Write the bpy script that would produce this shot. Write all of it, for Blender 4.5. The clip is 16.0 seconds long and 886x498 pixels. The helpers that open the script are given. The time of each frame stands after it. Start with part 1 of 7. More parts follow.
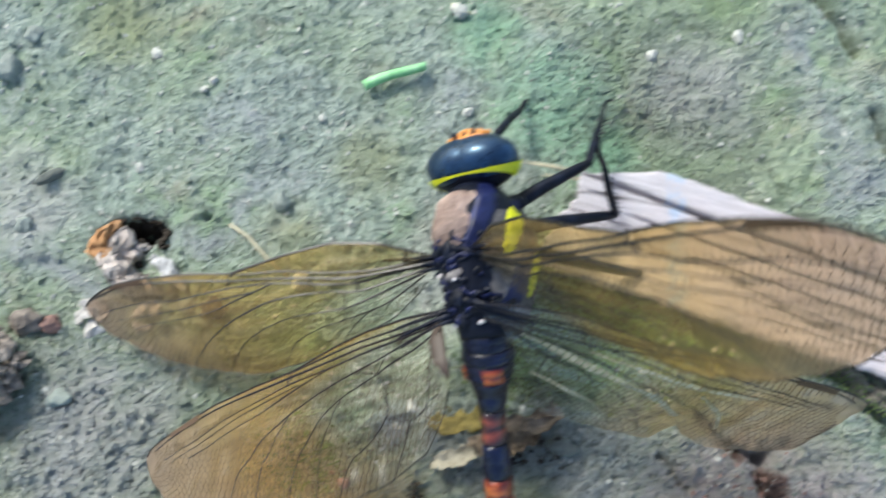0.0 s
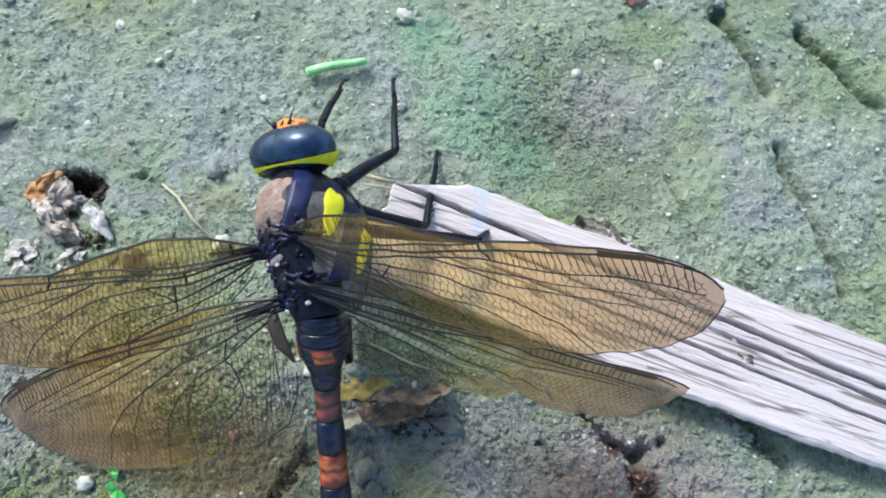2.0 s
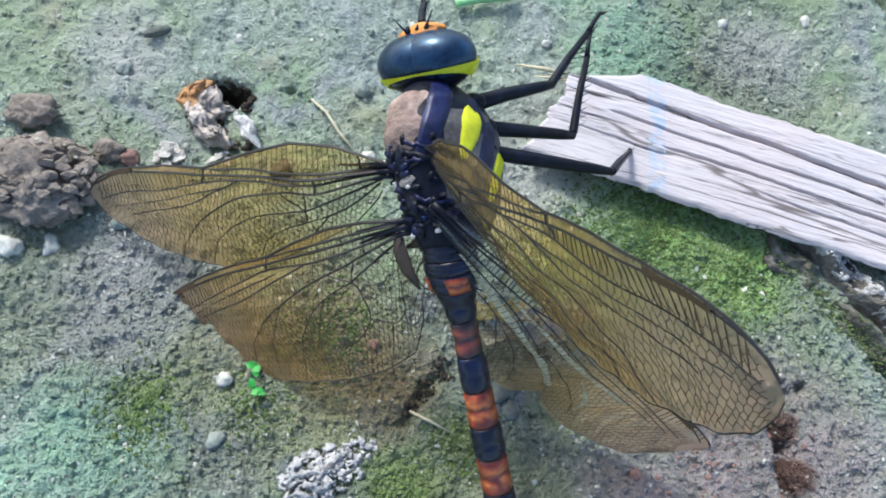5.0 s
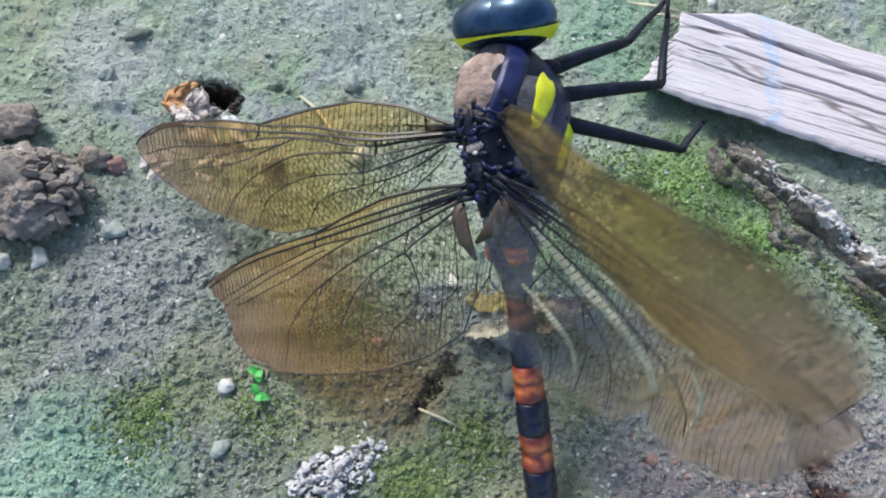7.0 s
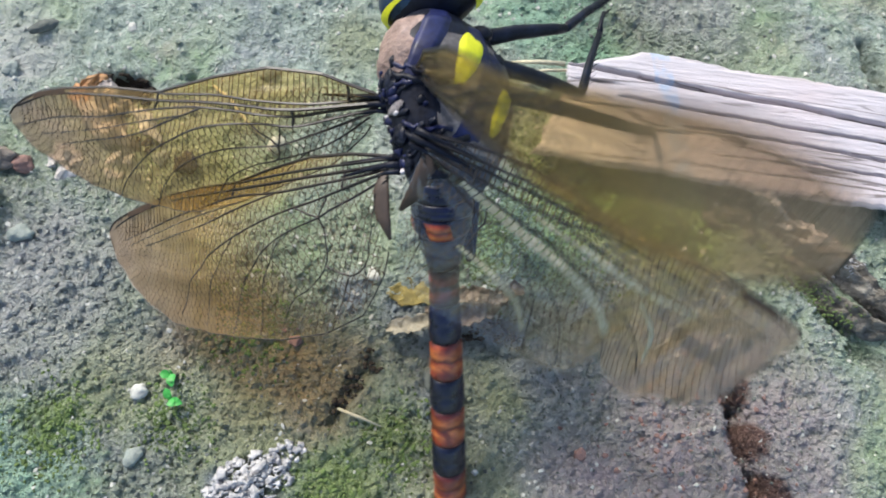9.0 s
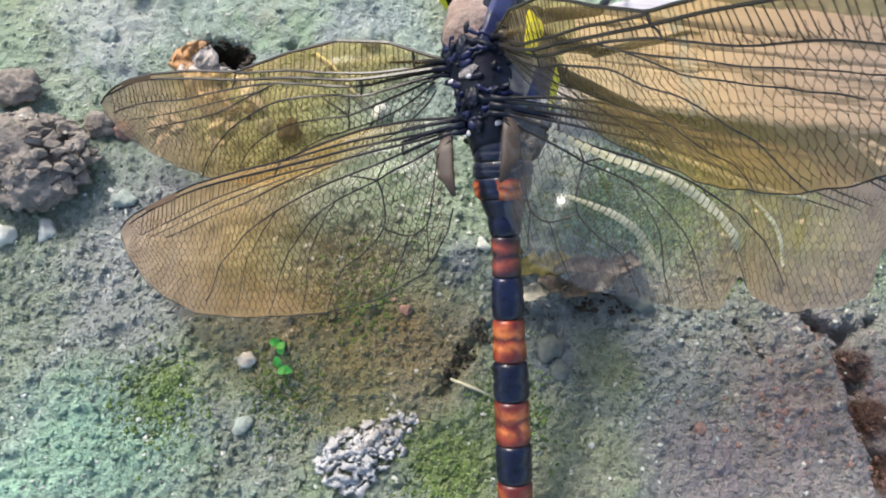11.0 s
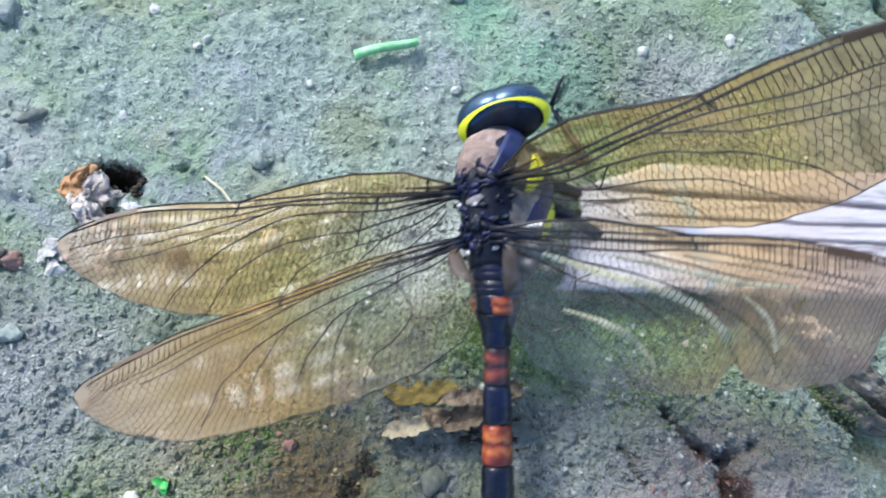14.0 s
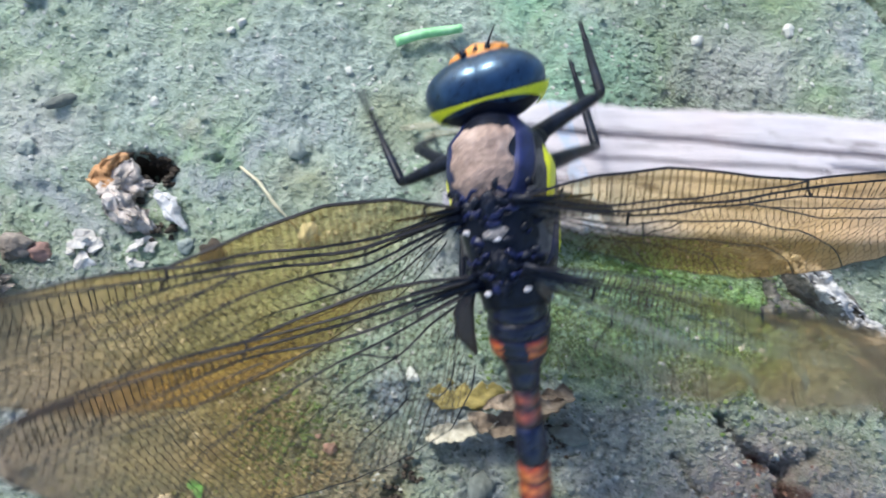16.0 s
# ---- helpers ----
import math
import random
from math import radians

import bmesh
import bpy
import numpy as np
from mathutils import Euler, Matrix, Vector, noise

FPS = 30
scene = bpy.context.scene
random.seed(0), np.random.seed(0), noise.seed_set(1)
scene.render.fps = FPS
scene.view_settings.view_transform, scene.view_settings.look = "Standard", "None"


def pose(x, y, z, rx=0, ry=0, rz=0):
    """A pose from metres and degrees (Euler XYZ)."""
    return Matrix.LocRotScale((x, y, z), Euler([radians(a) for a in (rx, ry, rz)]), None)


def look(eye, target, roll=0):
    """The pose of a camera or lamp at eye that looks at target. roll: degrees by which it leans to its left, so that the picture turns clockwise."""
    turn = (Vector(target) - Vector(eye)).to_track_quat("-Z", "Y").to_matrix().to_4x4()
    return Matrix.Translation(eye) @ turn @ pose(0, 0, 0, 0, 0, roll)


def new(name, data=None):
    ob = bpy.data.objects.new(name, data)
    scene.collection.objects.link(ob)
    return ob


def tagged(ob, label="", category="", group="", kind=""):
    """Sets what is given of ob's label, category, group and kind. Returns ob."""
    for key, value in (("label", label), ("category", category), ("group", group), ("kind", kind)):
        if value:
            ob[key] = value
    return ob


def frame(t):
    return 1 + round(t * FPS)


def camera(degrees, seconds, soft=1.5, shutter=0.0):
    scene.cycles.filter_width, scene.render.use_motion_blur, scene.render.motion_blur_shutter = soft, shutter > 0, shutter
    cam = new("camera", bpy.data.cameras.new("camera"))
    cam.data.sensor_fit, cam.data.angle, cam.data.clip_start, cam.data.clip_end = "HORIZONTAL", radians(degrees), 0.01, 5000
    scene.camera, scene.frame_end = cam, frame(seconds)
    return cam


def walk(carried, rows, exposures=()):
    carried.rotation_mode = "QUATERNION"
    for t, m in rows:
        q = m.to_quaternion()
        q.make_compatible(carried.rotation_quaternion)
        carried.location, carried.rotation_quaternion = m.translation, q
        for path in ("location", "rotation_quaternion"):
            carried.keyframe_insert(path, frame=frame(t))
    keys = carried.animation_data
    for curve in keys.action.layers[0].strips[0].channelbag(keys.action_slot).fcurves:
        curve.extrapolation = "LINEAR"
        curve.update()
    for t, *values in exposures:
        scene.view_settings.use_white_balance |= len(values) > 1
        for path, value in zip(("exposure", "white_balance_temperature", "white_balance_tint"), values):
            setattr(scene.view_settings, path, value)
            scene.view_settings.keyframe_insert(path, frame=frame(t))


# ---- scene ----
# Everything is laid out in units of 8.8 mm: U turns them into metres.
U = 0.0088

cam = camera(62, 16.0, soft=1.8, shutter=0.5)


def at(x, y, z, rx, ry, rz):
    return pose(x * U, y * U, z * U, rx, ry, rz)


walk(cam, [
    (0, at(4.269, -3.174, 10.995, 11.55, 1.06, -6.35)),
    (0.5, at(5.564, -3.147, 11.208, 14.08, 0.62, -4.77)),
    (1, at(3.773, -2.962, 11.477, 14.52, 0.97, -0.71)),
    (1.5, at(4.905, -3.897, 11.247, 16.27, 0.58, -1.05)),
    (2, at(5.550, -4.490, 11.352, 15.83, -0.41, -0.50)),
    (2.5, at(4.049, -4.285, 11.755, 16.63, -0.94, 3.50)),
    (3, at(3.929, -4.582, 11.611, 16.24, -1.35, 4.16)),
    (3.5, at(3.551, -4.959, 11.396, 16.01, -0.90, 4.40)),
    (4, at(3.427, -4.784, 11.370, 16.84, -0.58, 4.98)),
    (4.5, at(3.698, -5.567, 11.219, 16.23, -0.69, 4.95)),
    (4.7, at(3.667, -5.893, 11.058, 16.63, -0.52, 4.69)),
    (6.8, at(3.361, -6.005, 10.803, 17.81, -1.10, 1.03)),
    (7, at(3.371, -6.047, 10.697, 17.50, -0.76, 0.99)),
    (7.5, at(3.357, -5.921, 10.619, 17.58, -1.12, 1.01)),
    (8, at(4.270, -5.887, 10.513, 17.71, -0.03, -1.64)),
    (8.5, at(4.739, -5.704, 10.567, 16.42, 0.14, -1.69)),
    (9, at(4.580, -5.708, 10.330, 15.66, 0.03, -0.79)),
    (9.5, at(3.926, -5.674, 10.277, 15.72, -0.07, -0.67)),
    (9.7, at(3.501, -5.606, 10.321, 15.58, 0.02, -0.21)),
    (11.8, at(3.080, -6.274, 9.869, 15.98, 0.67, 0.02)),
    (12, at(3.052, -6.132, 9.954, 16.38, 0.62, 0.14)),
    (12.5, at(3.363, -6.237, 9.907, 16.46, 0.84, -0.71)),
    (13, at(3.965, -5.584, 10.040, 16.05, 0.27, -1.03)),
    (13.5, at(4.267, -4.835, 10.407, 16.43, 0.18, -1.23)),
    (14, at(4.650, -4.419, 10.508, 16.13, 0.16, -1.36)),
    (14.5, at(4.198, -4.191, 10.501, 14.71, 0.39, -0.18)),
    (15, at(4.559, -3.991, 10.644, 15.84, -0.31, -0.71)),
    (15.5, at(3.572, -4.013, 10.240, 15.39, 0.29, 0.12)),
    (16, at(4.066, -4.161, 10.108, 15.15, 0.26, -0.59)),
], exposures=[(0.0, 0.84, 6450, 3), (1.0, 0.89, 6350, 4), (2.0, 0.87, 6350, 5), (3.5, 0.84, 6200, 5), (4.5, 0.89, 6200, 5), (7.0, 0.79, 6300, 8), (8.0, 0.79, 6000, 6), (9.0, 0.86, 6600, 8),
              (12.5, 1.10, 6700, 8), (13.0, 1.00, 6250, 6), (13.5, 1.11, 5800, 6), (14.0, 1.01, 5800, 6), (14.5, 0.88, 6300, 5), (15.0, 0.92, 5750, 4), (15.5, 0.98, 6300, 6), (16.0, 1.00, 6200, 6)])

# ---- light: shaded open daylight under a bright, veiled sky ----
world = bpy.data.worlds.new("sky")
scene.world = world
world.use_nodes = True
wn = world.node_tree
sky = wn.nodes.new("ShaderNodeTexSky")
sky.sky_type, sky.sun_disc = "NISHITA", False
sky.sun_elevation, sky.sun_rotation = radians(43), radians(-33)
sky.air_density, sky.dust_density = 1.0, 2.5
wn.links.new(sky.outputs[0], wn.nodes["Background"].inputs[0])
wn.nodes["Background"].inputs[1].default_value = 0.135
sun = new("sun", bpy.data.lights.new("sun", "SUN"))
sun.data.energy, sun.data.angle, sun.data.color = 1.95, radians(12), (1.0, 0.96, 0.90)
sun.matrix_world = look((-0.40, 0.62, 0.68), (0, 0, 0))


# ---- materials ----
def nodes_of(name):
    m = bpy.data.materials.new(name)
    m.use_nodes = True
    t = m.node_tree
    return m, t, t.nodes["Principled BSDF"]


def add(t, kind, **sets):
    n = t.nodes.new(kind)
    for k, v in sets.items():
        n.inputs[k].default_value = v
    return n


def coords(t):
    return t.nodes.new("ShaderNodeTexCoord").outputs["Object"]


def noise_tex(t, vec, scale, detail=4.0, rough=0.6, dist=0.0):
    n = add(t, "ShaderNodeTexNoise", Scale=scale, Detail=detail, Roughness=rough, Distortion=dist)
    t.links.new(vec, n.inputs["Vector"])
    return n.outputs["Fac"]


def ramp(t, fac, stops):
    n = t.nodes.new("ShaderNodeValToRGB")
    e = n.color_ramp.elements
    while len(e) < len(stops):
        e.new(0.5)
    for el, (p, c) in zip(e, stops):
        el.position = p
        el.color = (*c, 1) if len(c) == 3 else c
    t.links.new(fac, n.inputs[0])
    return n.outputs[0]


def grey(v):
    return (v, v, v)


def mix(t, fac, a, b, mode="MIX"):
    n = t.nodes.new("ShaderNodeMix")
    n.data_type, n.blend_type = "RGBA", mode
    for sock, val in ((n.inputs[0], fac), (n.inputs[6], a), (n.inputs[7], b)):
        if isinstance(val, (float, int)):
            sock.default_value = val
        elif isinstance(val, tuple):
            sock.default_value = (*val, 1)
        else:
            t.links.new(val, sock)
    return n.outputs[2]


def calc(t, op, a, b=0.0, clamp=False):
    n = t.nodes.new("ShaderNodeMath")
    n.operation, n.use_clamp = op, clamp
    for sock, val in zip(n.inputs, (a, b)):
        if isinstance(val, (float, int)):
            sock.default_value = val
        else:
            t.links.new(val, sock)
    return n.outputs[0]


def bump(t, p, height, strength, dist):
    n = add(t, "ShaderNodeBump", Strength=strength, Distance=dist)
    t.links.new(height, n.inputs["Height"])
    t.links.new(n.outputs[0], p.inputs["Normal"])


def blob(t, vec, x, y, r, soft):
    """1 within about r of a place on the ground, falling to 0 over soft; all in units."""
    sep = t.nodes.new("ShaderNodeVectorMath")
    sep.operation = "DISTANCE"
    flat = t.nodes.new("ShaderNodeVectorMath")
    flat.operation = "MULTIPLY"
    flat.inputs[1].default_value = (1, 1, 0)
    t.links.new(vec, flat.inputs[0])
    t.links.new(flat.outputs[0], sep.inputs[0])
    sep.inputs[1].default_value = (x * U, y * U, 0)
    m = t.nodes.new("ShaderNodeMapRange")
    m.interpolation_type = "SMOOTHSTEP"
    t.links.new(sep.outputs["Value"], m.inputs[0])
    m.inputs[1].default_value, m.inputs[2].default_value = max(r - soft, 0) * U, (r + soft) * U
    m.inputs[3].default_value, m.inputs[4].default_value = 1, 0
    return m.outputs[0]


def simple(name, base, rough=0.6, var=0.25, scale=400, bumpy=0.3, bdist=0.0002, metal=0.0, coat=0.0, spec=0.5, hue=None):
    """A surface with two scales of variation round its base colour."""
    m, t, p = nodes_of(name)
    c = coords(t)
    n1, n2 = noise_tex(t, c, scale, 5), noise_tex(t, c, scale * 4.7, 3)
    dark = tuple(v * (1 - var) for v in base)
    light = hue or tuple(min(1, v * (1 + var)) for v in base)
    col = ramp(t, n1, [(0.3, dark), (0.52, base), (0.72, light)])
    col = mix(t, 0.35, col, ramp(t, n2, [(0.3, dark), (0.7, light)]))
    t.links.new(col, p.inputs["Base Color"])
    t.links.new(calc(t, "ADD", calc(t, "MULTIPLY", n2, 0.2), rough - 0.1), p.inputs["Roughness"])
    p.inputs["Metallic"].default_value = metal
    p.inputs["Coat Weight"].default_value = coat
    p.inputs["Specular IOR Level"].default_value = spec
    if bumpy:
        bump(t, p, calc(t, "ADD", n1, calc(t, "MULTIPLY", n2, 0.5)), bumpy, bdist)
    return m


def ground_material():
    m, t, p = nodes_of("damp_soil")
    c = coords(t)
    big = noise_tex(t, c, 22, 5, 0.6, 0.6)
    mid = noise_tex(t, c, 130, 6, 0.65, 0.3)
    fine = noise_tex(t, c, 1150, 5, 0.65)
    grit = noise_tex(t, c, 2900, 3, 0.6)
    clay = ramp(t, fine, [(0.30, (0.11, 0.13, 0.115)), (0.42, (0.25, 0.315, 0.275)), (0.58, (0.37, 0.45, 0.40)), (0.74, (0.60, 0.66, 0.62))])
    low = None
    for spot in ((0.5, -5.0, 2.6, 1.6), (6.5, -6.4, 3.2, 1.4), (-2.4, -3.4, 2.0, 1.2), (3.6, -5.6, 2.2, 1.4)):
        b = blob(t, c, *spot)
        low = b if low is None else calc(t, "MAXIMUM", low, b)
    dry = ramp(t, fine, [(0.32, (0.12, 0.12, 0.10)), (0.43, (0.37, 0.40, 0.36)), (0.58, (0.53, 0.56, 0.52)), (0.74, (0.74, 0.76, 0.72))])
    clay = mix(t, calc(t, "MULTIPLY", low, 0.85), clay, dry)
    # thin algae film, in patches
    algae = ramp(t, mid, [(0.3, (0.16, 0.23, 0.11)), (0.55, (0.30, 0.40, 0.22)), (0.8, (0.42, 0.50, 0.33))])
    col = mix(t, ramp(t, big, [(0.40, grey(0.0)), (0.58, grey(0.65))]), clay, algae)
    col = mix(t, ramp(t, noise_tex(t, c, 38, 4, 0.6, 0.8), [(0.52, grey(0.0)), (0.68, grey(0.3))]), col, (0.33, 0.31, 0.29))
    # drifting tints: bluish-violet silt, rusty fines and green film
    for seed, scale, lo, hi, amount, tint in ((3.0, 45, 0.55, 0.70, 0.55, (0.33, 0.34, 0.42)), (7.0, 60, 0.58, 0.72, 0.35, (0.40, 0.31, 0.22)), (11.0, 75, 0.57, 0.70, 0.60, (0.22, 0.37, 0.16))):
        shift = add(t, "ShaderNodeMapping", Location=(seed, seed * 0.7, 0))
        t.links.new(c, shift.inputs[0])
        f = ramp(t, calc(t, "ADD", noise_tex(t, shift.outputs[0], scale, 5, 0.65, 0.5), calc(t, "MULTIPLY", calc(t, "SUBTRACT", fine, 0.5), 0.25)), [(lo, grey(0.0)), (hi, grey(amount))])
        col = mix(t, f, col, tint)
    jit = calc(t, "ADD", calc(t, "MULTIPLY", mid, 1.1), calc(t, "MULTIPLY", fine, 0.9))

    def patch(col, spots, colour, amount, lo=0.75, hi=1.15):
        """Stains and darker tints in uneven spots: the edge is broken by the soil's own grain."""
        f = None
        for s in spots:
            b = blob(t, c, *s)
            f = b if f is None else calc(t, "MAXIMUM", f, b)
        f = calc(t, "MULTIPLY", f, jit)
        mr = t.nodes.new("ShaderNodeMapRange")
        t.links.new(f, mr.inputs[0])
        mr.inputs[1].default_value, mr.inputs[2].default_value, mr.inputs[4].default_value = lo, hi, amount
        return mix(t, mr.outputs[0], col, colour)

    col = patch(col, [(6.3, 1.2, 1.1, 0.9), (5.4, 2.6, 0.8, 0.8), (6.9, 0.3, 0.7, 0.6)], (0.20, 0.44, 0.27), 0.7, 0.45)
    col = patch(col, [(7.1, -1.9, 1.3, 1.0), (8.1, -2.6, 0.9, 0.6), (6.3, -2.9, 0.8, 0.8), (5.2, -2.4, 0.9, 0.9)], (0.22, 0.40, 0.10), 0.92, 0.4)
    col = patch(col, [(-1.5, -6.2, 1.5, 1.2), (-2.8, -7.4, 1.7, 1.2), (0.0, -7.6, 1.3, 1.0)], (0.36, 0.62, 0.45), 0.85, 0.4)
    col = patch(col, [(3.2, -6.2, 0.8, 0.6), (2.9, -7.3, 0.8, 0.7), (-0.8, -5.2, 0.5, 0.4), (3.9, -5.4, 0.5, 0.5)], (0.24, 0.33, 0.085), 0.85, 0.45)
    col = patch(col, [(1.7, -3.9, 0.9, 0.9), (2.6, -4.6, 1.0, 0.8), (0.8, -4.2, 0.5, 0.5), (1.9, -4.9, 0.6, 0.6)], (0.36, 0.25, 0.12), 0.85, 0.36)
    col = patch(col, [(8.3, -5.6, 1.9, 1.0), (6.8, -6.4, 1.3, 0.9)], (0.46, 0.385, 0.415), 0.9, 0.34)
    col = patch(col, [(9.4, 2.6, 0.8, 0.5), (11.2, 3.4, 1.3, 0.8), (12.5, 1.8, 1.2, 0.9)], (0.18, 0.28, 0.10), 0.55, 0.5)
    col = patch(col, [(-0.5, 3.4, 1.0, 0.8), (2.0, -0.4, 0.6, 0.7), (3.3, 0.6, 0.7, 0.6)], (0.27, 0.29, 0.13), 0.6, 0.5)
    col = patch(col, [(8.6, -4.9, 0.30, 0.25), (8.75, -5.6, 0.30, 0.25), (8.95, -6.3, 0.32, 0.25), (9.15, -7.1, 0.3, 0.25), (8.2, -4.4, 0.14, 0.14)], (0.13, 0.062, 0.045), 0.9, 0.5, 0.8)
    # dark green tint along the same lines as three furrows of the relief
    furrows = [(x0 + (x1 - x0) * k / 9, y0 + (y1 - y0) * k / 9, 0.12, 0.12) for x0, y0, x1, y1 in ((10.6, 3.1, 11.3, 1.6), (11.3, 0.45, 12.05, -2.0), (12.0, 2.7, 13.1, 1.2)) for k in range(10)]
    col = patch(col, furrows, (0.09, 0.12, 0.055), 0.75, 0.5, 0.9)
    col = patch(col, [(-2.2, 0.6, 1.0, 0.9), (8.6, 1.2, 1.2, 1.0), (4.6, -1.5, 1.2, 1.0), (-1.0, -3.3, 1.5, 1.1), (0.3, -4.2, 0.8, 0.7)], (0.52, 0.53, 0.53), 0.75, 0.42)
    col = patch(col, [(0.2, -4.6, 0.9, 0.8), (1.6, -5.4, 1.0, 0.8), (4.6, -6.2, 1.1, 0.8), (5.2, -4.9, 0.7, 0.6)], (0.42, 0.45, 0.24), 0.7, 0.5)
    col = patch(col, [(4.55, -4.75, 0.35, 0.3), (3.95, -3.7, 0.4, 0.4), (1.5, -6.0, 0.25, 0.25), (3.3, -3.5, 0.4, 0.4)], (0.26, 0.30, 0.40), 0.8, 0.4)
    col = mix(t, ramp(t, grit, [(0.64, grey(0.0)), (0.71, grey(0.75))]), col, (0.66, 0.67, 0.65))
    col = mix(t, ramp(t, grit, [(0.27, grey(0.8)), (0.36, grey(0.0))]), col, (0.06, 0.055, 0.045))
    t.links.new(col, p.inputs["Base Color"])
    t.links.new(ramp(t, mid, [(0.3, grey(0.55)), (0.7, grey(0.88))]), p.inputs["Roughness"])
    h = calc(t, "ADD", calc(t, "MULTIPLY", fine, 1.0), calc(t, "MULTIPLY", grit, 0.35))
    h = calc(t, "ADD", h, calc(t, "MULTIPLY", mid, 0.8))
    coarse = None
    for spot in ((0.5, -4.6, 2.6, 1.2), (6.5, -6.2, 3.2, 1.2), (-2.0, -3.2, 1.8, 1.0), (8.0, 1.0, 1.3, 1.0), (3.6, -5.2, 2.0, 1.2)):
        b = blob(t, c, *spot)
        coarse = b if coarse is None else calc(t, "MAXIMUM", coarse, b)
    h = calc(t, "MULTIPLY", h, calc(t, "ADD", calc(t, "MULTIPLY", coarse, 0.75), 0.6))
    bump(t, p, h, 1.0, 0.0019)
    return m


def wood_material():
    m, t, p = nodes_of("weathered_wood")
    c = coords(t)
    mp = add(t, "ShaderNodeMapping", Scale=(0.09, 1.0, 1.0))
    t.links.new(c, mp.inputs[0])
    v = mp.outputs[0]
    g1, g2 = noise_tex(t, v, 900, 6, 0.72, 0.4), noise_tex(t, v, 2600, 4, 0.6)
    big = noise_tex(t, c, 70, 4)
    col = ramp(t, g1, [(0.23, (0.17, 0.15, 0.155)), (0.31, (0.42, 0.39, 0.42)), (0.50, (0.52, 0.49, 0.53)), (0.75, (0.60, 0.575, 0.62))])
    col = mix(t, 0.22, col, ramp(t, g2, [(0.3, (0.34, 0.32, 0.33)), (0.6, (0.66, 0.64, 0.67))]))
    col = mix(t, ramp(t, big, [(0.45, grey(0.0)), (0.75, grey(0.45))]), col, (0.60, 0.50, 0.51))
    mp2 = add(t, "ShaderNodeMapping", Scale=(0.055, 1.0, 1.0))
    t.links.new(c, mp2.inputs[0])
    for scale, width, dark in ((150, 0.007, 0.95), (330, 0.007, 0.9), (620, 0.006, 0.6)):
        line = calc(t, "ABSOLUTE", calc(t, "SUBTRACT", noise_tex(t, mp2.outputs[0], scale, 3, 0.55, 0.2), 0.5))
        gate = ramp(t, noise_tex(t, mp2.outputs[0], scale * 0.35, 3), [(0.42, grey(0.0)), (0.55, grey(dark))])
        col = mix(t, calc(t, "MULTIPLY", ramp(t, line, [(width * 0.4, grey(1.0)), (width * 1.6, grey(0.0))]), gate), col, (0.13, 0.11, 0.11))
    # faded blue mark across the grain
    sep = t.nodes.new("ShaderNodeSeparateXYZ")
    t.links.new(c, sep.inputs[0])
    off = calc(t, "ABSOLUTE", calc(t, "SUBTRACT", calc(t, "ADD", sep.outputs[0], calc(t, "MULTIPLY", sep.outputs[1], 0.25)), 0.28 * U))
    mark = calc(t, "MULTIPLY", calc(t, "LESS_THAN", off, 0.14 * U), ramp(t, noise_tex(t, c, 600, 4), [(0.42, grey(0.0)), (0.58, grey(0.8))]))
    col = mix(t, mark, col, (0.36, 0.46, 0.62))
    t.links.new(col, p.inputs["Base Color"])
    p.inputs["Roughness"].default_value = 0.8
    bump(t, p, calc(t, "ADD", calc(t, "MULTIPLY", g1, 0.8), g2), 0.6, 0.00035)
    return m


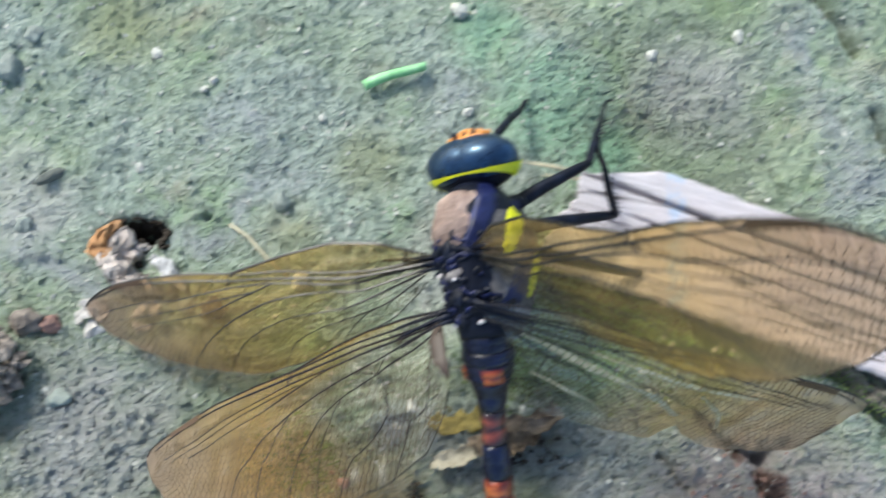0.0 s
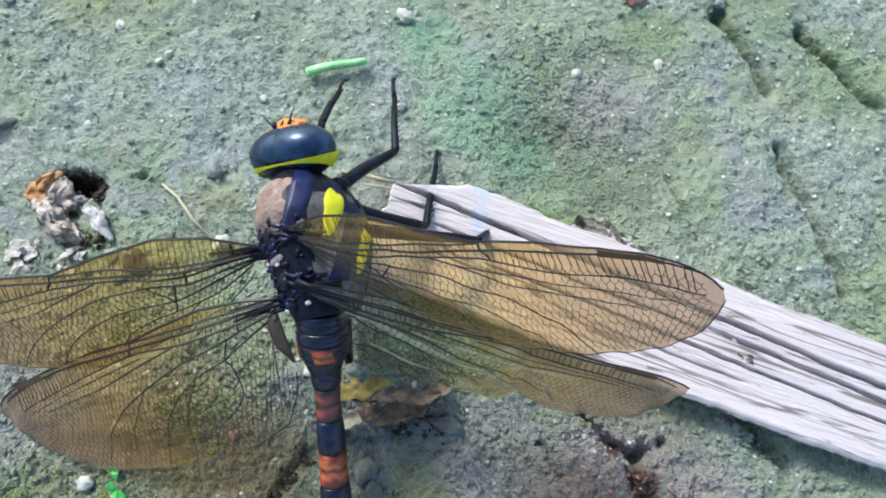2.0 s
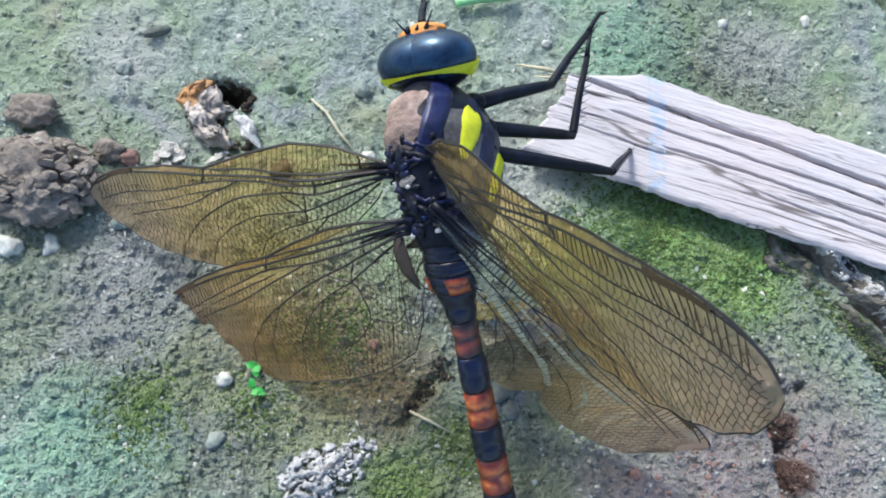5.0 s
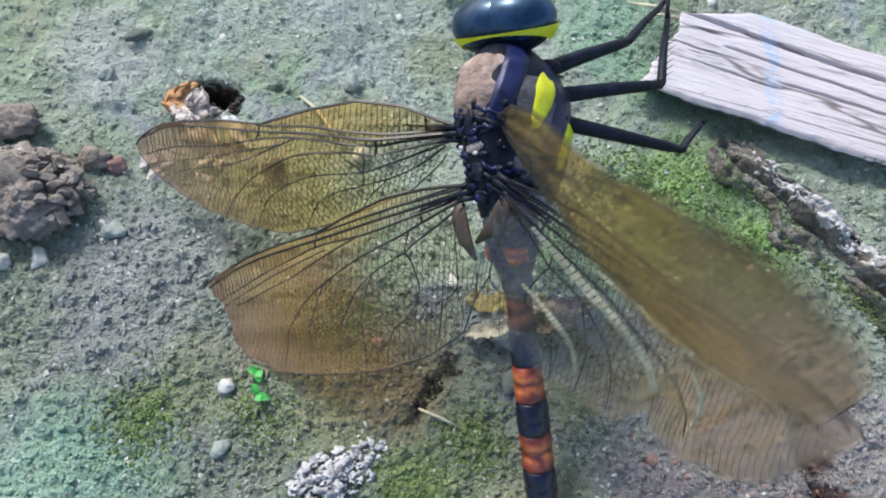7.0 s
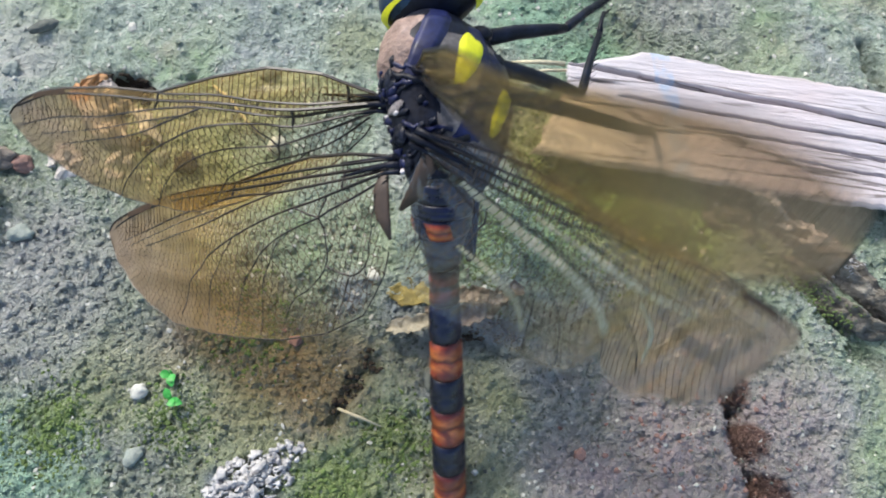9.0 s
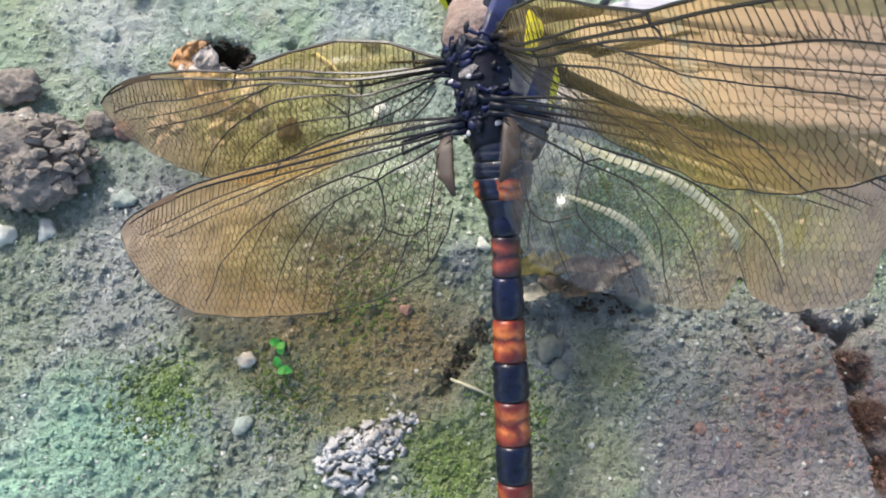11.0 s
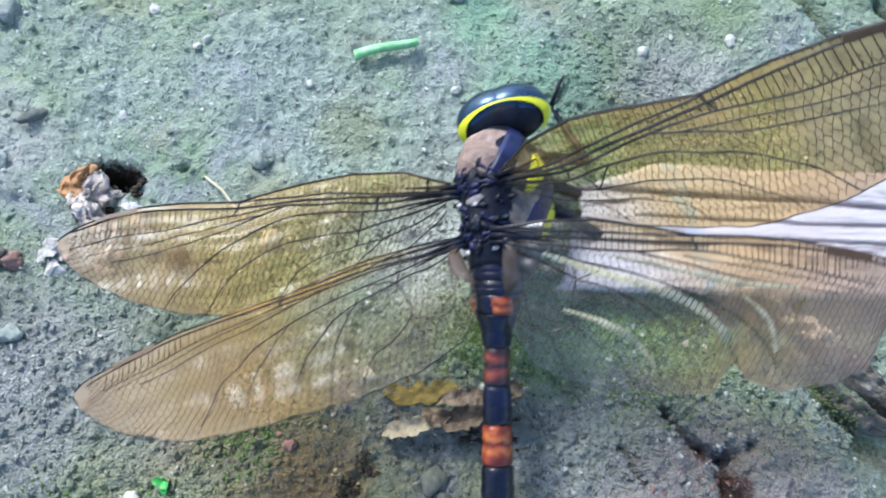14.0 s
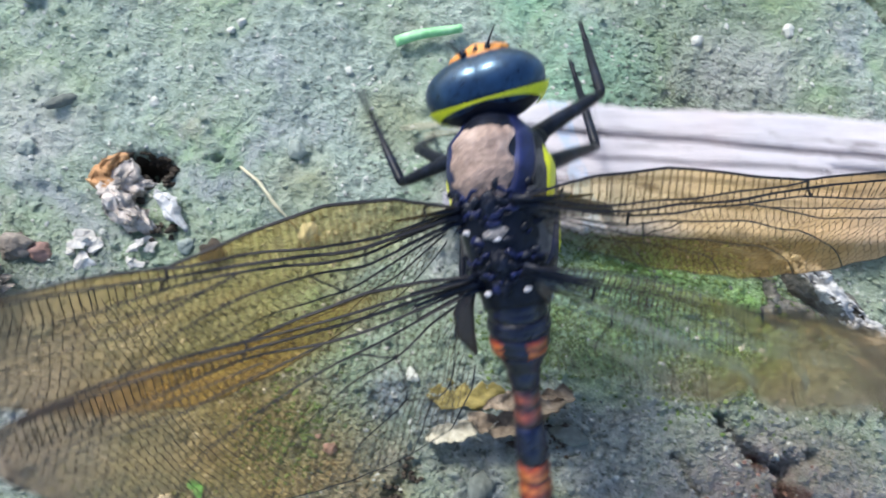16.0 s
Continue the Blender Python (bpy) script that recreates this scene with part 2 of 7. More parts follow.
def wing_material(name, clear_x, tip_x, span, shine, crumple):
    """Amber membrane: clear by the trailing root, browner and denser towards the tip."""
    m, t, p = nodes_of(name)
    c = coords(t)
    sep = t.nodes.new("ShaderNodeSeparateXYZ")
    t.links.new(c, sep.inputs[0])
    x = calc(t, "ABSOLUTE", sep.outputs[0])
    n1, n2 = noise_tex(t, c, 170, 4), noise_tex(t, c, 900, 4)
    xx = calc(t, "ADD", calc(t, "DIVIDE", x, span * U), calc(t, "MULTIPLY", calc(t, "SUBTRACT", n1, 0.5), 0.16))
    # the leading strip is amber all the way in
    lead = calc(t, "MULTIPLY", sep.outputs[1], 0.55 / (span * U * 0.2))
    inner = calc(t, "ADD", xx, calc(t, "MAXIMUM", calc(t, "ADD", lead, 0.22), 0.0))
    # the outer rear edge is smokier
    xx = calc(t, "ADD", xx, calc(t, "MULTIPLY", calc(t, "MAXIMUM", calc(t, "SUBTRACT", calc(t, "DIVIDE", sep.outputs[1], -span * U), 0.20), 0.0), 0.6))
    tone = ramp(t, xx, [(0.0, (0.99, 0.88, 0.46)), (0.35, (0.99, 0.72, 0.22)), (0.62, (0.97, 0.65, 0.22)), (0.82, (0.85, 0.58, 0.33)), (1.0, (0.68, 0.49, 0.36))])
    tone = mix(t, ramp(t, n2, [(0.4, grey(0.0)), (0.7, grey(0.25))]), tone, (0.66, 0.38, 0.10))
    dens = ramp(t, inner, [(clear_x - 0.1, grey(0.05)), (clear_x + 0.16, grey(0.72)), (tip_x, grey(0.78)), (0.97, grey(0.90))])
    see = t.nodes.new("ShaderNodeBsdfTransparent")
    t.links.new(mix(t, dens, (0.98, 0.98, 0.97), tone), see.inputs[0])
    t.links.new(ramp(t, xx, [(0.3, (0.80, 0.53, 0.18)), (0.62, (0.80, 0.52, 0.20)), (0.82, (0.66, 0.48, 0.29)), (1.0, (0.50, 0.38, 0.29))]), p.inputs["Base Color"])
    p.inputs["Roughness"].default_value = 0.6
    p.inputs["Specular IOR Level"].default_value = 0.3
    bump(t, p, calc(t, "ADD", n1, calc(t, "MULTIPLY", n2, 0.3)), 0.35, 0.0007)
    mixer = t.nodes.new("ShaderNodeMixShader")
    body = ramp(t, xx, [(0.35, grey(0.22)), (0.85, grey(0.46))])
    t.links.new(calc(t, "MULTIPLY", dens, body), mixer.inputs[0])
    t.links.new(see.outputs[0], mixer.inputs[1])
    soft = t.nodes.new("ShaderNodeBsdfTranslucent")
    t.links.new(p.inputs["Base Color"].links[0].from_socket, soft.inputs["Color"])
    both = t.nodes.new("ShaderNodeMixShader")
    both.inputs[0].default_value = 0.45
    t.links.new(p.outputs[0], both.inputs[1])
    t.links.new(soft.outputs[0], both.inputs[2])
    t.links.new(both.outputs[0], mixer.inputs[2])
    # cellophane gloss over the whole membrane, stronger at a glance, broken by crinkles
    gloss = t.nodes.new("ShaderNodeBsdfGlossy")
    gloss.inputs["Roughness"].default_value = 0.31
    gloss.inputs["Color"].default_value = (0.94, 0.97, 1.0, 1)
    crinkle = add(t, "ShaderNodeBump", Strength=crumple, Distance=0.003)
    across = add(t, "ShaderNodeMapping", Rotation=(0, 0, 0.35), Scale=(1.0, 0.35, 1.0))
    t.links.new(c, across.inputs[0])
    t.links.new(noise_tex(t, across.outputs[0], 190, 1.5, 0.5, 0.6), crinkle.inputs["Height"])
    t.links.new(crinkle.outputs[0], gloss.inputs["Normal"])
    graze = add(t, "ShaderNodeLayerWeight", Blend=0.5)
    top = t.nodes.new("ShaderNodeMixShader")
    t.links.new(calc(t, "ADD", calc(t, "MULTIPLY", calc(t, "POWER", graze.outputs["Facing"], 2.0), 0.16), shine), top.inputs[0])
    t.links.new(mixer.outputs[0], top.inputs[1])
    t.links.new(gloss.outputs[0], top.inputs[2])
    out = t.nodes["Material Output"]
    t.links.new(top.outputs[0], out.inputs[0])
    return m


GROUND = ground_material()
WOOD = wood_material()
FOREWING, HINDWING = wing_material("forewing_membrane", 0.22, 0.7, 5.1, 0.010, 0.22), wing_material("hindwing_membrane", 0.40, 0.76, 4.8, 0.010, 0.22)
TORNWING = wing_material("crumpled_hindwing_membrane", 0.44, 0.78, 4.8, 0.09, 0.9)
SPOT = simple("wing_spot_brown", (0.09, 0.05, 0.025), 0.5, 0.3, 700, 0.0)
VEIN = simple("wing_vein", (0.016, 0.013, 0.014), 0.4, 0.3, 900, 0.0)
# whitish colour standing in for glints along the wing folds
GLINTFOLD = simple("painted_fold_glint", (0.40, 0.37, 0.22), 0.3, 0.5, 500, 0.2, hue=(0.66, 0.63, 0.50))
FLAP = simple("brown_flap", (0.06, 0.04, 0.03), 0.55, 0.4, 500, 0.3)
CELLVEIN = simple("wing_cell_vein", (0.060, 0.034, 0.012), 0.5, 0.3, 900, 0.0)
PALEKNOB = simple("pale_knob", (0.55, 0.52, 0.55), 0.5, 0.3, 600, 0.2)
SHEEN = simple("blue_black_ring", (0.004, 0.005, 0.013), 0.30, 0.6, 260, 0.6, 0.0002, spec=0.42, hue=(0.008, 0.014, 0.062), coat=0.12)
EYE = simple("eye_glossy", (0.004, 0.010, 0.030), 0.30, 0.5, 300, 0.0, coat=0.5, spec=0.8, hue=(0.02, 0.06, 0.15))
EYE.node_tree.nodes["Principled BSDF"].inputs["Specular Tint"].default_value = (0.40, 0.68, 1.0, 1)
EYE.node_tree.nodes["Principled BSDF"].inputs["Coat Weight"].default_value = 0.18
BLACK = simple("black_cuticle", (0.005, 0.006, 0.012), 0.42, 0.5, 500, 0.4, 0.00014, spec=0.20, hue=(0.012, 0.018, 0.04))
NAVY = simple("blue_black_cuticle", (0.008, 0.011, 0.045), 0.4, 0.6, 260, 0.5, 0.0002, spec=0.32, hue=(0.018, 0.028, 0.13))
YELLOW = simple("yellow_cuticle", (0.64, 0.66, 0.014), 0.42, 0.22, 500, 0.15, 0.00008)
BROWN = simple("brown_thorax_pile", (0.22, 0.145, 0.12), 0.7, 0.5, 240, 1.0, 0.0007, hue=(0.50, 0.38, 0.33))
FLANKFUR = simple("flank_pile", (0.075, 0.07, 0.08), 0.75, 0.6, 300, 0.8, 0.0004, hue=(0.26, 0.245, 0.24))
GREYPILE = simple("grey_pile", (0.15, 0.135, 0.14), 0.75, 0.5, 600, 0.8, 0.0004, hue=(0.42, 0.40, 0.40))


def ring_material(name, dark, mid, light):
    """Colour that changes along each ring: two bright zones parted by a dull waist, darker towards both sides."""
    m, t, p = nodes_of(name)
    tc = t.nodes.new("ShaderNodeTexCoord")
    sep = t.nodes.new("ShaderNodeSeparateXYZ")
    t.links.new(tc.outputs["Generated"], sep.inputs[0])
    n = noise_tex(t, tc.outputs["Object"], 420, 5)
    blot = noise_tex(t, tc.outputs["Object"], 210, 3, 0.5, 0.8)
    y = calc(t, "ADD", sep.outputs[1], calc(t, "MULTIPLY", calc(t, "SUBTRACT", n, 0.5), 0.7))
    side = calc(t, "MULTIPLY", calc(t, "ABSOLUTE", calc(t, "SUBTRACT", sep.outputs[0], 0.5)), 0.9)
    col = ramp(t, y, [(0.0, dark), (0.18, mid), (0.34, light), (0.48, mid), (0.56, dark), (0.70, light), (0.90, mid), (1.0, dark)])
    col = mix(t, ramp(t, blot, [(0.40, grey(0.85)), (0.54, grey(0.0))]), col, dark)
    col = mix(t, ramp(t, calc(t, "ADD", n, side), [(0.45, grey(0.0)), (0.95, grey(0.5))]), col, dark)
    t.links.new(col, p.inputs["Base Color"])
    p.inputs["Roughness"].default_value = 0.36
    p.inputs["Coat Weight"].default_value = 0.2
    bump(t, p, n, 0.3, 0.00012)
    return m


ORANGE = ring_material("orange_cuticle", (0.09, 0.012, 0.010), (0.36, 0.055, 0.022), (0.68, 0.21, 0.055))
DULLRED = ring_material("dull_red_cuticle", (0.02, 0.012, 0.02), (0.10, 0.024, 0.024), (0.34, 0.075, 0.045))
FACE = simple("orange_face", (0.60, 0.24, 0.05), 0.55, 0.5, 350, 0.3)
WHITECRUST = simple("white_crust", (0.50, 0.475, 0.44), 0.8, 0.4, 330, 0.7, 0.0004, hue=(0.78, 0.75, 0.73))
CURL = simple("pale_curl_crust", (0.52, 0.44, 0.39), 0.8, 0.55, 240, 1.0, 0.0009, hue=(0.76, 0.72, 0.70))
RUST = simple("rust_crust", (0.42, 0.20, 0.07), 0.7, 0.4, 420, 0.7, 0.0004, hue=(0.62, 0.38, 0.2))
PIT = simple("pit_soil", (0.035, 0.026, 0.018), 0.9, 0.5, 400, 0.6, 0.0004)
QUARTZ = simple("pale_pebble", (0.50, 0.51, 0.47), 0.6, 0.25, 380, 0.6, 0.0004)
CLOD = simple("brown_clod", (0.20, 0.17, 0.145), 0.9, 0.5, 260, 0.9, 0.0009, hue=(0.38, 0.335, 0.30))
GREYSTONE = simple("grey_stone", (0.26, 0.30, 0.275), 0.75, 0.3, 300, 0.7, 0.0006)
REDSTONE = simple("red_crumb", (0.26, 0.155, 0.13), 0.8, 0.35, 420, 0.6, 0.0004)
GRASS = simple("cut_grass", (0.20, 0.55, 0.22), 0.5, 0.25, 300, 0.3, 0.0002, hue=(0.5, 0.8, 0.5))
LEAFLET = simple("bright_leaflet", (0.05, 0.36, 0.06), 0.5, 0.35, 500, 0.3, 0.0002)
STRAW = simple("dry_straw", (0.50, 0.46, 0.33), 0.7, 0.3, 500, 0.3, 0.0002)
LICHEN = simple("grey_lichen", (0.46, 0.46, 0.47), 0.85, 0.55, 420, 0.9, 0.0006, hue=(0.72, 0.72, 0.73))
BARK = simple("dark_bark", (0.11, 0.10, 0.085), 0.85, 0.75, 240, 1.0, 0.0016, hue=(0.38, 0.37, 0.33))
FLAKE = simple("brown_bark_flake", (0.20, 0.15, 0.105), 0.85, 0.65, 260, 1.0, 0.0012, hue=(0.40, 0.33, 0.26))
BARKPALE = simple("bark_flake", (0.40, 0.37, 0.29), 0.8, 0.45, 330, 0.8, 0.0006, hue=(0.66, 0.64, 0.56))
MOSS = simple("moss_tuft", (0.11, 0.17, 0.05), 0.9, 0.6, 140, 0.5, 0.0004, hue=(0.20, 0.29, 0.09))
GRIT_DARK = simple("dark_grit", (0.13, 0.145, 0.13), 0.85, 0.45, 300, 0.6, 0.0004)
GRIT = simple("soil_grit", (0.285, 0.34, 0.30), 0.85, 0.35, 300, 0.6, 0.0004)


# ---- mesh helpers ----
def finish(name, bm, material, smooth=True):
    me = bpy.data.meshes.new(name)
    bm.to_mesh(me)
    bm.free()
    me.materials.append(material)
    if smooth:
        me.shade_smooth()
    return me


def part(name, bm, material, parent, label="", smooth=True):
    """One mesh object under a thing or a part."""
    ob = new(name, finish(name, bm, material, smooth))
    ob.parent = parent
    if label:
        tagged(ob, label)
    return ob


def thing(name, bm, material, label, category, m=None, group="", kind="", smooth=True):
    ob = new(name, finish(name, bm, material, smooth))
    if m is not None:
        ob.matrix_basis = m
    return tagged(ob, label, category, group, kind)


def empty(name, label, category):
    return tagged(new(name), label, category)


def tube(bm, points, radii, sides=8, cap=True):
    """A tube along points (units) with a radius at each."""
    pts = [Vector(q) * U for q in points]
    rings = []
    for i, q in enumerate(pts):
        d = (pts[min(i + 1, len(pts) - 1)] - pts[max(i - 1, 0)]).normalized()
        a = d.orthogonal().normalized() if not rings else (last - d * last.dot(d)).normalized()
        last, b = a, d.cross(a)
        r = radii[i] * U
        rings.append([bm.verts.new(q + a * (r * math.cos(k * math.tau / sides)) + b * (r * math.sin(k * math.tau / sides))) for k in range(sides)])
    for r0, r1 in zip(rings, rings[1:]):
        for k in range(sides):
            bm.faces.new((r0[k], r0[(k + 1) % sides], r1[(k + 1) % sides], r1[k]))
    if cap:
        bm.faces.new(rings[0][::-1])
        bm.faces.new(rings[-1])
    return bm


def section(rows, y):
    """Half width, half height and centre height of a body at y, from rows of (y, half width, half height, centre)."""
    if y >= rows[0][0]:
        return rows[0][1:]
    for a, b in zip(rows, rows[1:]):
        if y >= b[0]:
            f = (a[0] - y) / (a[0] - b[0])
            f = f * f * (3 - 2 * f) * 0.5 + f * 0.5
            return tuple(p + (q - p) * f for p, q in zip(a[1:], b[1:]))
    return rows[-1][1:]


def on_body(rows, y, ang, lift=0.0):
    """A point on a body's skin: ang in degrees from the back's middle towards the right side."""
    w, h, c = section(rows, y)
    s, k = math.sin(radians(ang)), math.cos(radians(ang))
    return Vector(((w + lift) * s, y, c + (h + lift) * k)) * U


def loft(bm, rows, y0, y1, steps=24, sides=28, lift=0.0, caps=True, rough=0.0):
    rings = []
    for i in range(steps + 1):
        y = y0 + (y1 - y0) * i / steps
        ring = []
        for k in range(sides):
            v = on_body(rows, y, 360 * k / sides, lift)
            if rough:
                v += v.normalized() * (noise.noise(v / U * 5) * rough * U)
            ring.append(bm.verts.new(v))
        rings.append(ring)
    for a, b in zip(rings, rings[1:]):
        for k in range(sides):
            bm.faces.new((a[k], a[(k + 1) % sides], b[(k + 1) % sides], b[k]))
    if caps:
        bm.faces.new(rings[0][::-1])
        bm.faces.new(rings[-1])
    bmesh.ops.recalc_face_normals(bm, faces=bm.faces)
    return bm


def skin_patch(bm, rows, y0, y1, span, lift, ny=16, na=10, rough=0.0):
    """A raised patch on a body; span(f) gives its two angles for f from 0 (y0) to 1 (y1)."""
    grid = []
    for i in range(ny + 1):
        f = i / ny
        a0, a1 = span(f)
        line = []
        for k in range(na + 1):
            edge = min(1, 3.5 * min(i / ny, 1 - i / ny, k / na, 1 - k / na) + 0.25)
            v = on_body(rows, y0 + (y1 - y0) * f, a0 + (a1 - a0) * k / na, lift * (1.4 * edge - 0.4))
            if rough:
                v += v.normalized() * (noise.noise(v / U * 6) * rough * U)
            line.append(bm.verts.new(v))
        grid.append(line)
    for a, b in zip(grid, grid[1:]):
        for k in range(na):
            bm.faces.new((a[k], a[k + 1], b[k + 1], b[k]))
    bmesh.ops.recalc_face_normals(bm, faces=bm.faces)
    return bm


def lump(bm, centre, size, rough=0.25, sub=3, freq=1.6, seed=0.0):
    """A rough stone-like lump, in units."""
    made = bmesh.ops.create_icosphere(bm, subdivisions=sub, radius=1.0)["verts"]
    off = Vector((seed * 3.1, seed * 1.7, seed * 2.3))
    for v in made:
        d = v.co.normalized()
        r = 1 + rough * noise.noise(d * freq + off) + rough * 0.6 * noise.noise(d * freq * 2.7 + off) + rough * 0.35 * noise.noise(d * freq * 6 + off)
        # flats knocked off the lump
        for k in range(5):
            n = Vector((noise.noise(off + Vector((k, 0, 0))), noise.noise(off + Vector((0, k, 5))), noise.noise(off + Vector((7, 0, k))))).normalized()
            c = d.dot(n)
            if c > 0.62:
                r *= 1 - 0.55 * rough * (c - 0.62) / 0.38 * 1.6
        v.co = (Vector(centre) + Vector((d.x * size[0], d.y * size[1], d.z * size[2])) * r) * U
    return bm


# ---- the ground: one sheet out to the horizon ----
def relief(x, y):
    """Height of the soil, in units."""
    q = Vector((x, y, 0))
    h = 0.10 * noise.noise(q * 0.35) + 0.07 * noise.noise(q * 1.1 + Vector((3, 1, 0)))
    h += 0.06 * noise.noise(q * 2.6 + Vector((7, 2, 1))) + 0.05 * noise.noise(q * 5.3 + Vector((1, 9, 2))) - 0.035 * abs(noise.noise(q * 3.7 + Vector((4, 4, 4)))) + 0.028 * noise.noise(q * 10.5)
    # crumbled soil, coarser below and on the right
    k = 0.10 + 0.76 * min(1.0, max(0.0, (-1.2 - y) / 2.2 + 0.8 * math.exp(-((x - 7.6) ** 2 + (y - 1.0) ** 2) / 3.5) + 0.5 * noise.noise(q * 0.6 + Vector((2, 8, 3)))))
    h += k * (0.070 * (0.35 - abs(noise.noise(q * 4.4 + Vector((8, 3, 5))))) + 0.075 * (0.3 - abs(noise.noise(q * 8.3 + Vector((2, 6, 1))))) + 0.03 * noise.noise(q * 15 + Vector((5, 5, 5))))
    h -= 0.60 * math.exp(-(((x + 0.42) / 0.46) ** 2 + ((y + 0.10) / 0.19) ** 2) ** 1.5) + 0.22 * math.exp(-(((x + 0.5) / 0.4) ** 2 + ((y + 0.45) / 0.35) ** 2))
    h -= 0.30 * math.exp(-(((x - 0.74) / 0.09) ** 2 + (y / 0.06) ** 2))
    # furrows towards the far right and the crack by the root
    for x0, y0, x1, y1, w, d in ((10.6, 3.1, 11.3, 1.6, 0.10, 0.42), (11.3, 0.45, 12.05, -2.0, 0.09, 0.40), (9.35, -0.1, 9.75, -1.15, 0.05, 0.12), (12.0, 2.7, 13.1, 1.2, 0.10, 0.42),
                                 (7.75, -3.75, 8.40, -4.60, 0.05, 0.40), (8.40, -4.60, 8.85, -4.35, 0.07, 0.40), (8.50, -4.5, 8.62, -5.3, 0.13, 0.40), (8.62, -5.3, 8.80, -6.2, 0.13, 0.48), (8.80, -6.2, 9.35, -7.6, 0.15, 0.45), (7.0, -4.3, 7.4, -4.75, 0.04, 0.16), (9.9, -3.4, 10.7, -4.7, 0.14, 0.4),
                                 (3.6, -4.4, 3.1, -5.2, 0.12, 0.2)):
        dx, dy = x1 - x0, y1 - y0
        f = max(0, min(1, ((x - x0) * dx + (y - y0) * dy) / (dx * dx + dy * dy)))
        wob = 0.12 * noise.noise(q * 2.2)
        r = math.hypot(x - x0 - f * dx + wob, y - y0 - f * dy + wob)
        h -= d * math.exp(-(r / w) ** 2)
    return h


def ground():
    def ticks(a, b, step):
        out = list(np.arange(a, b + 1e-6, step))
        far, gap = [], step
        reach = 0.0
        while reach < 4000:
            gap *= 1.6
            reach += gap
            far.append(reach)
        return [a - f for f in far[::-1]] + out + [b + f for f in far]

    xs, ys = ticks(-5.0, 14.5, 0.046), ticks(-9.5, 6.5, 0.046)
    verts = []
    for y in ys:
        for x in xs:
            near = -8 < x < 18 and -14 < y < 10
            verts.append((x * U, y * U, (relief(x, y) if near else 0.1 * noise.noise(Vector((x, y, 0)) * 0.2)) * U))
    n = len(xs)
    faces = [(j * n + i, j * n + i + 1, (j + 1) * n + i + 1, (j + 1) * n + i) for j in range(len(ys) - 1) for i in range(n - 1)]
    me = bpy.data.meshes.new("ground")
    me.from_pydata(verts, [], faces)
    me.materials.append(GROUND)
    me.shade_smooth()
    return tagged(new("ground", me), "damp grey-green soil with grit, algae film and cracks", "ground", kind="structure")


ground()


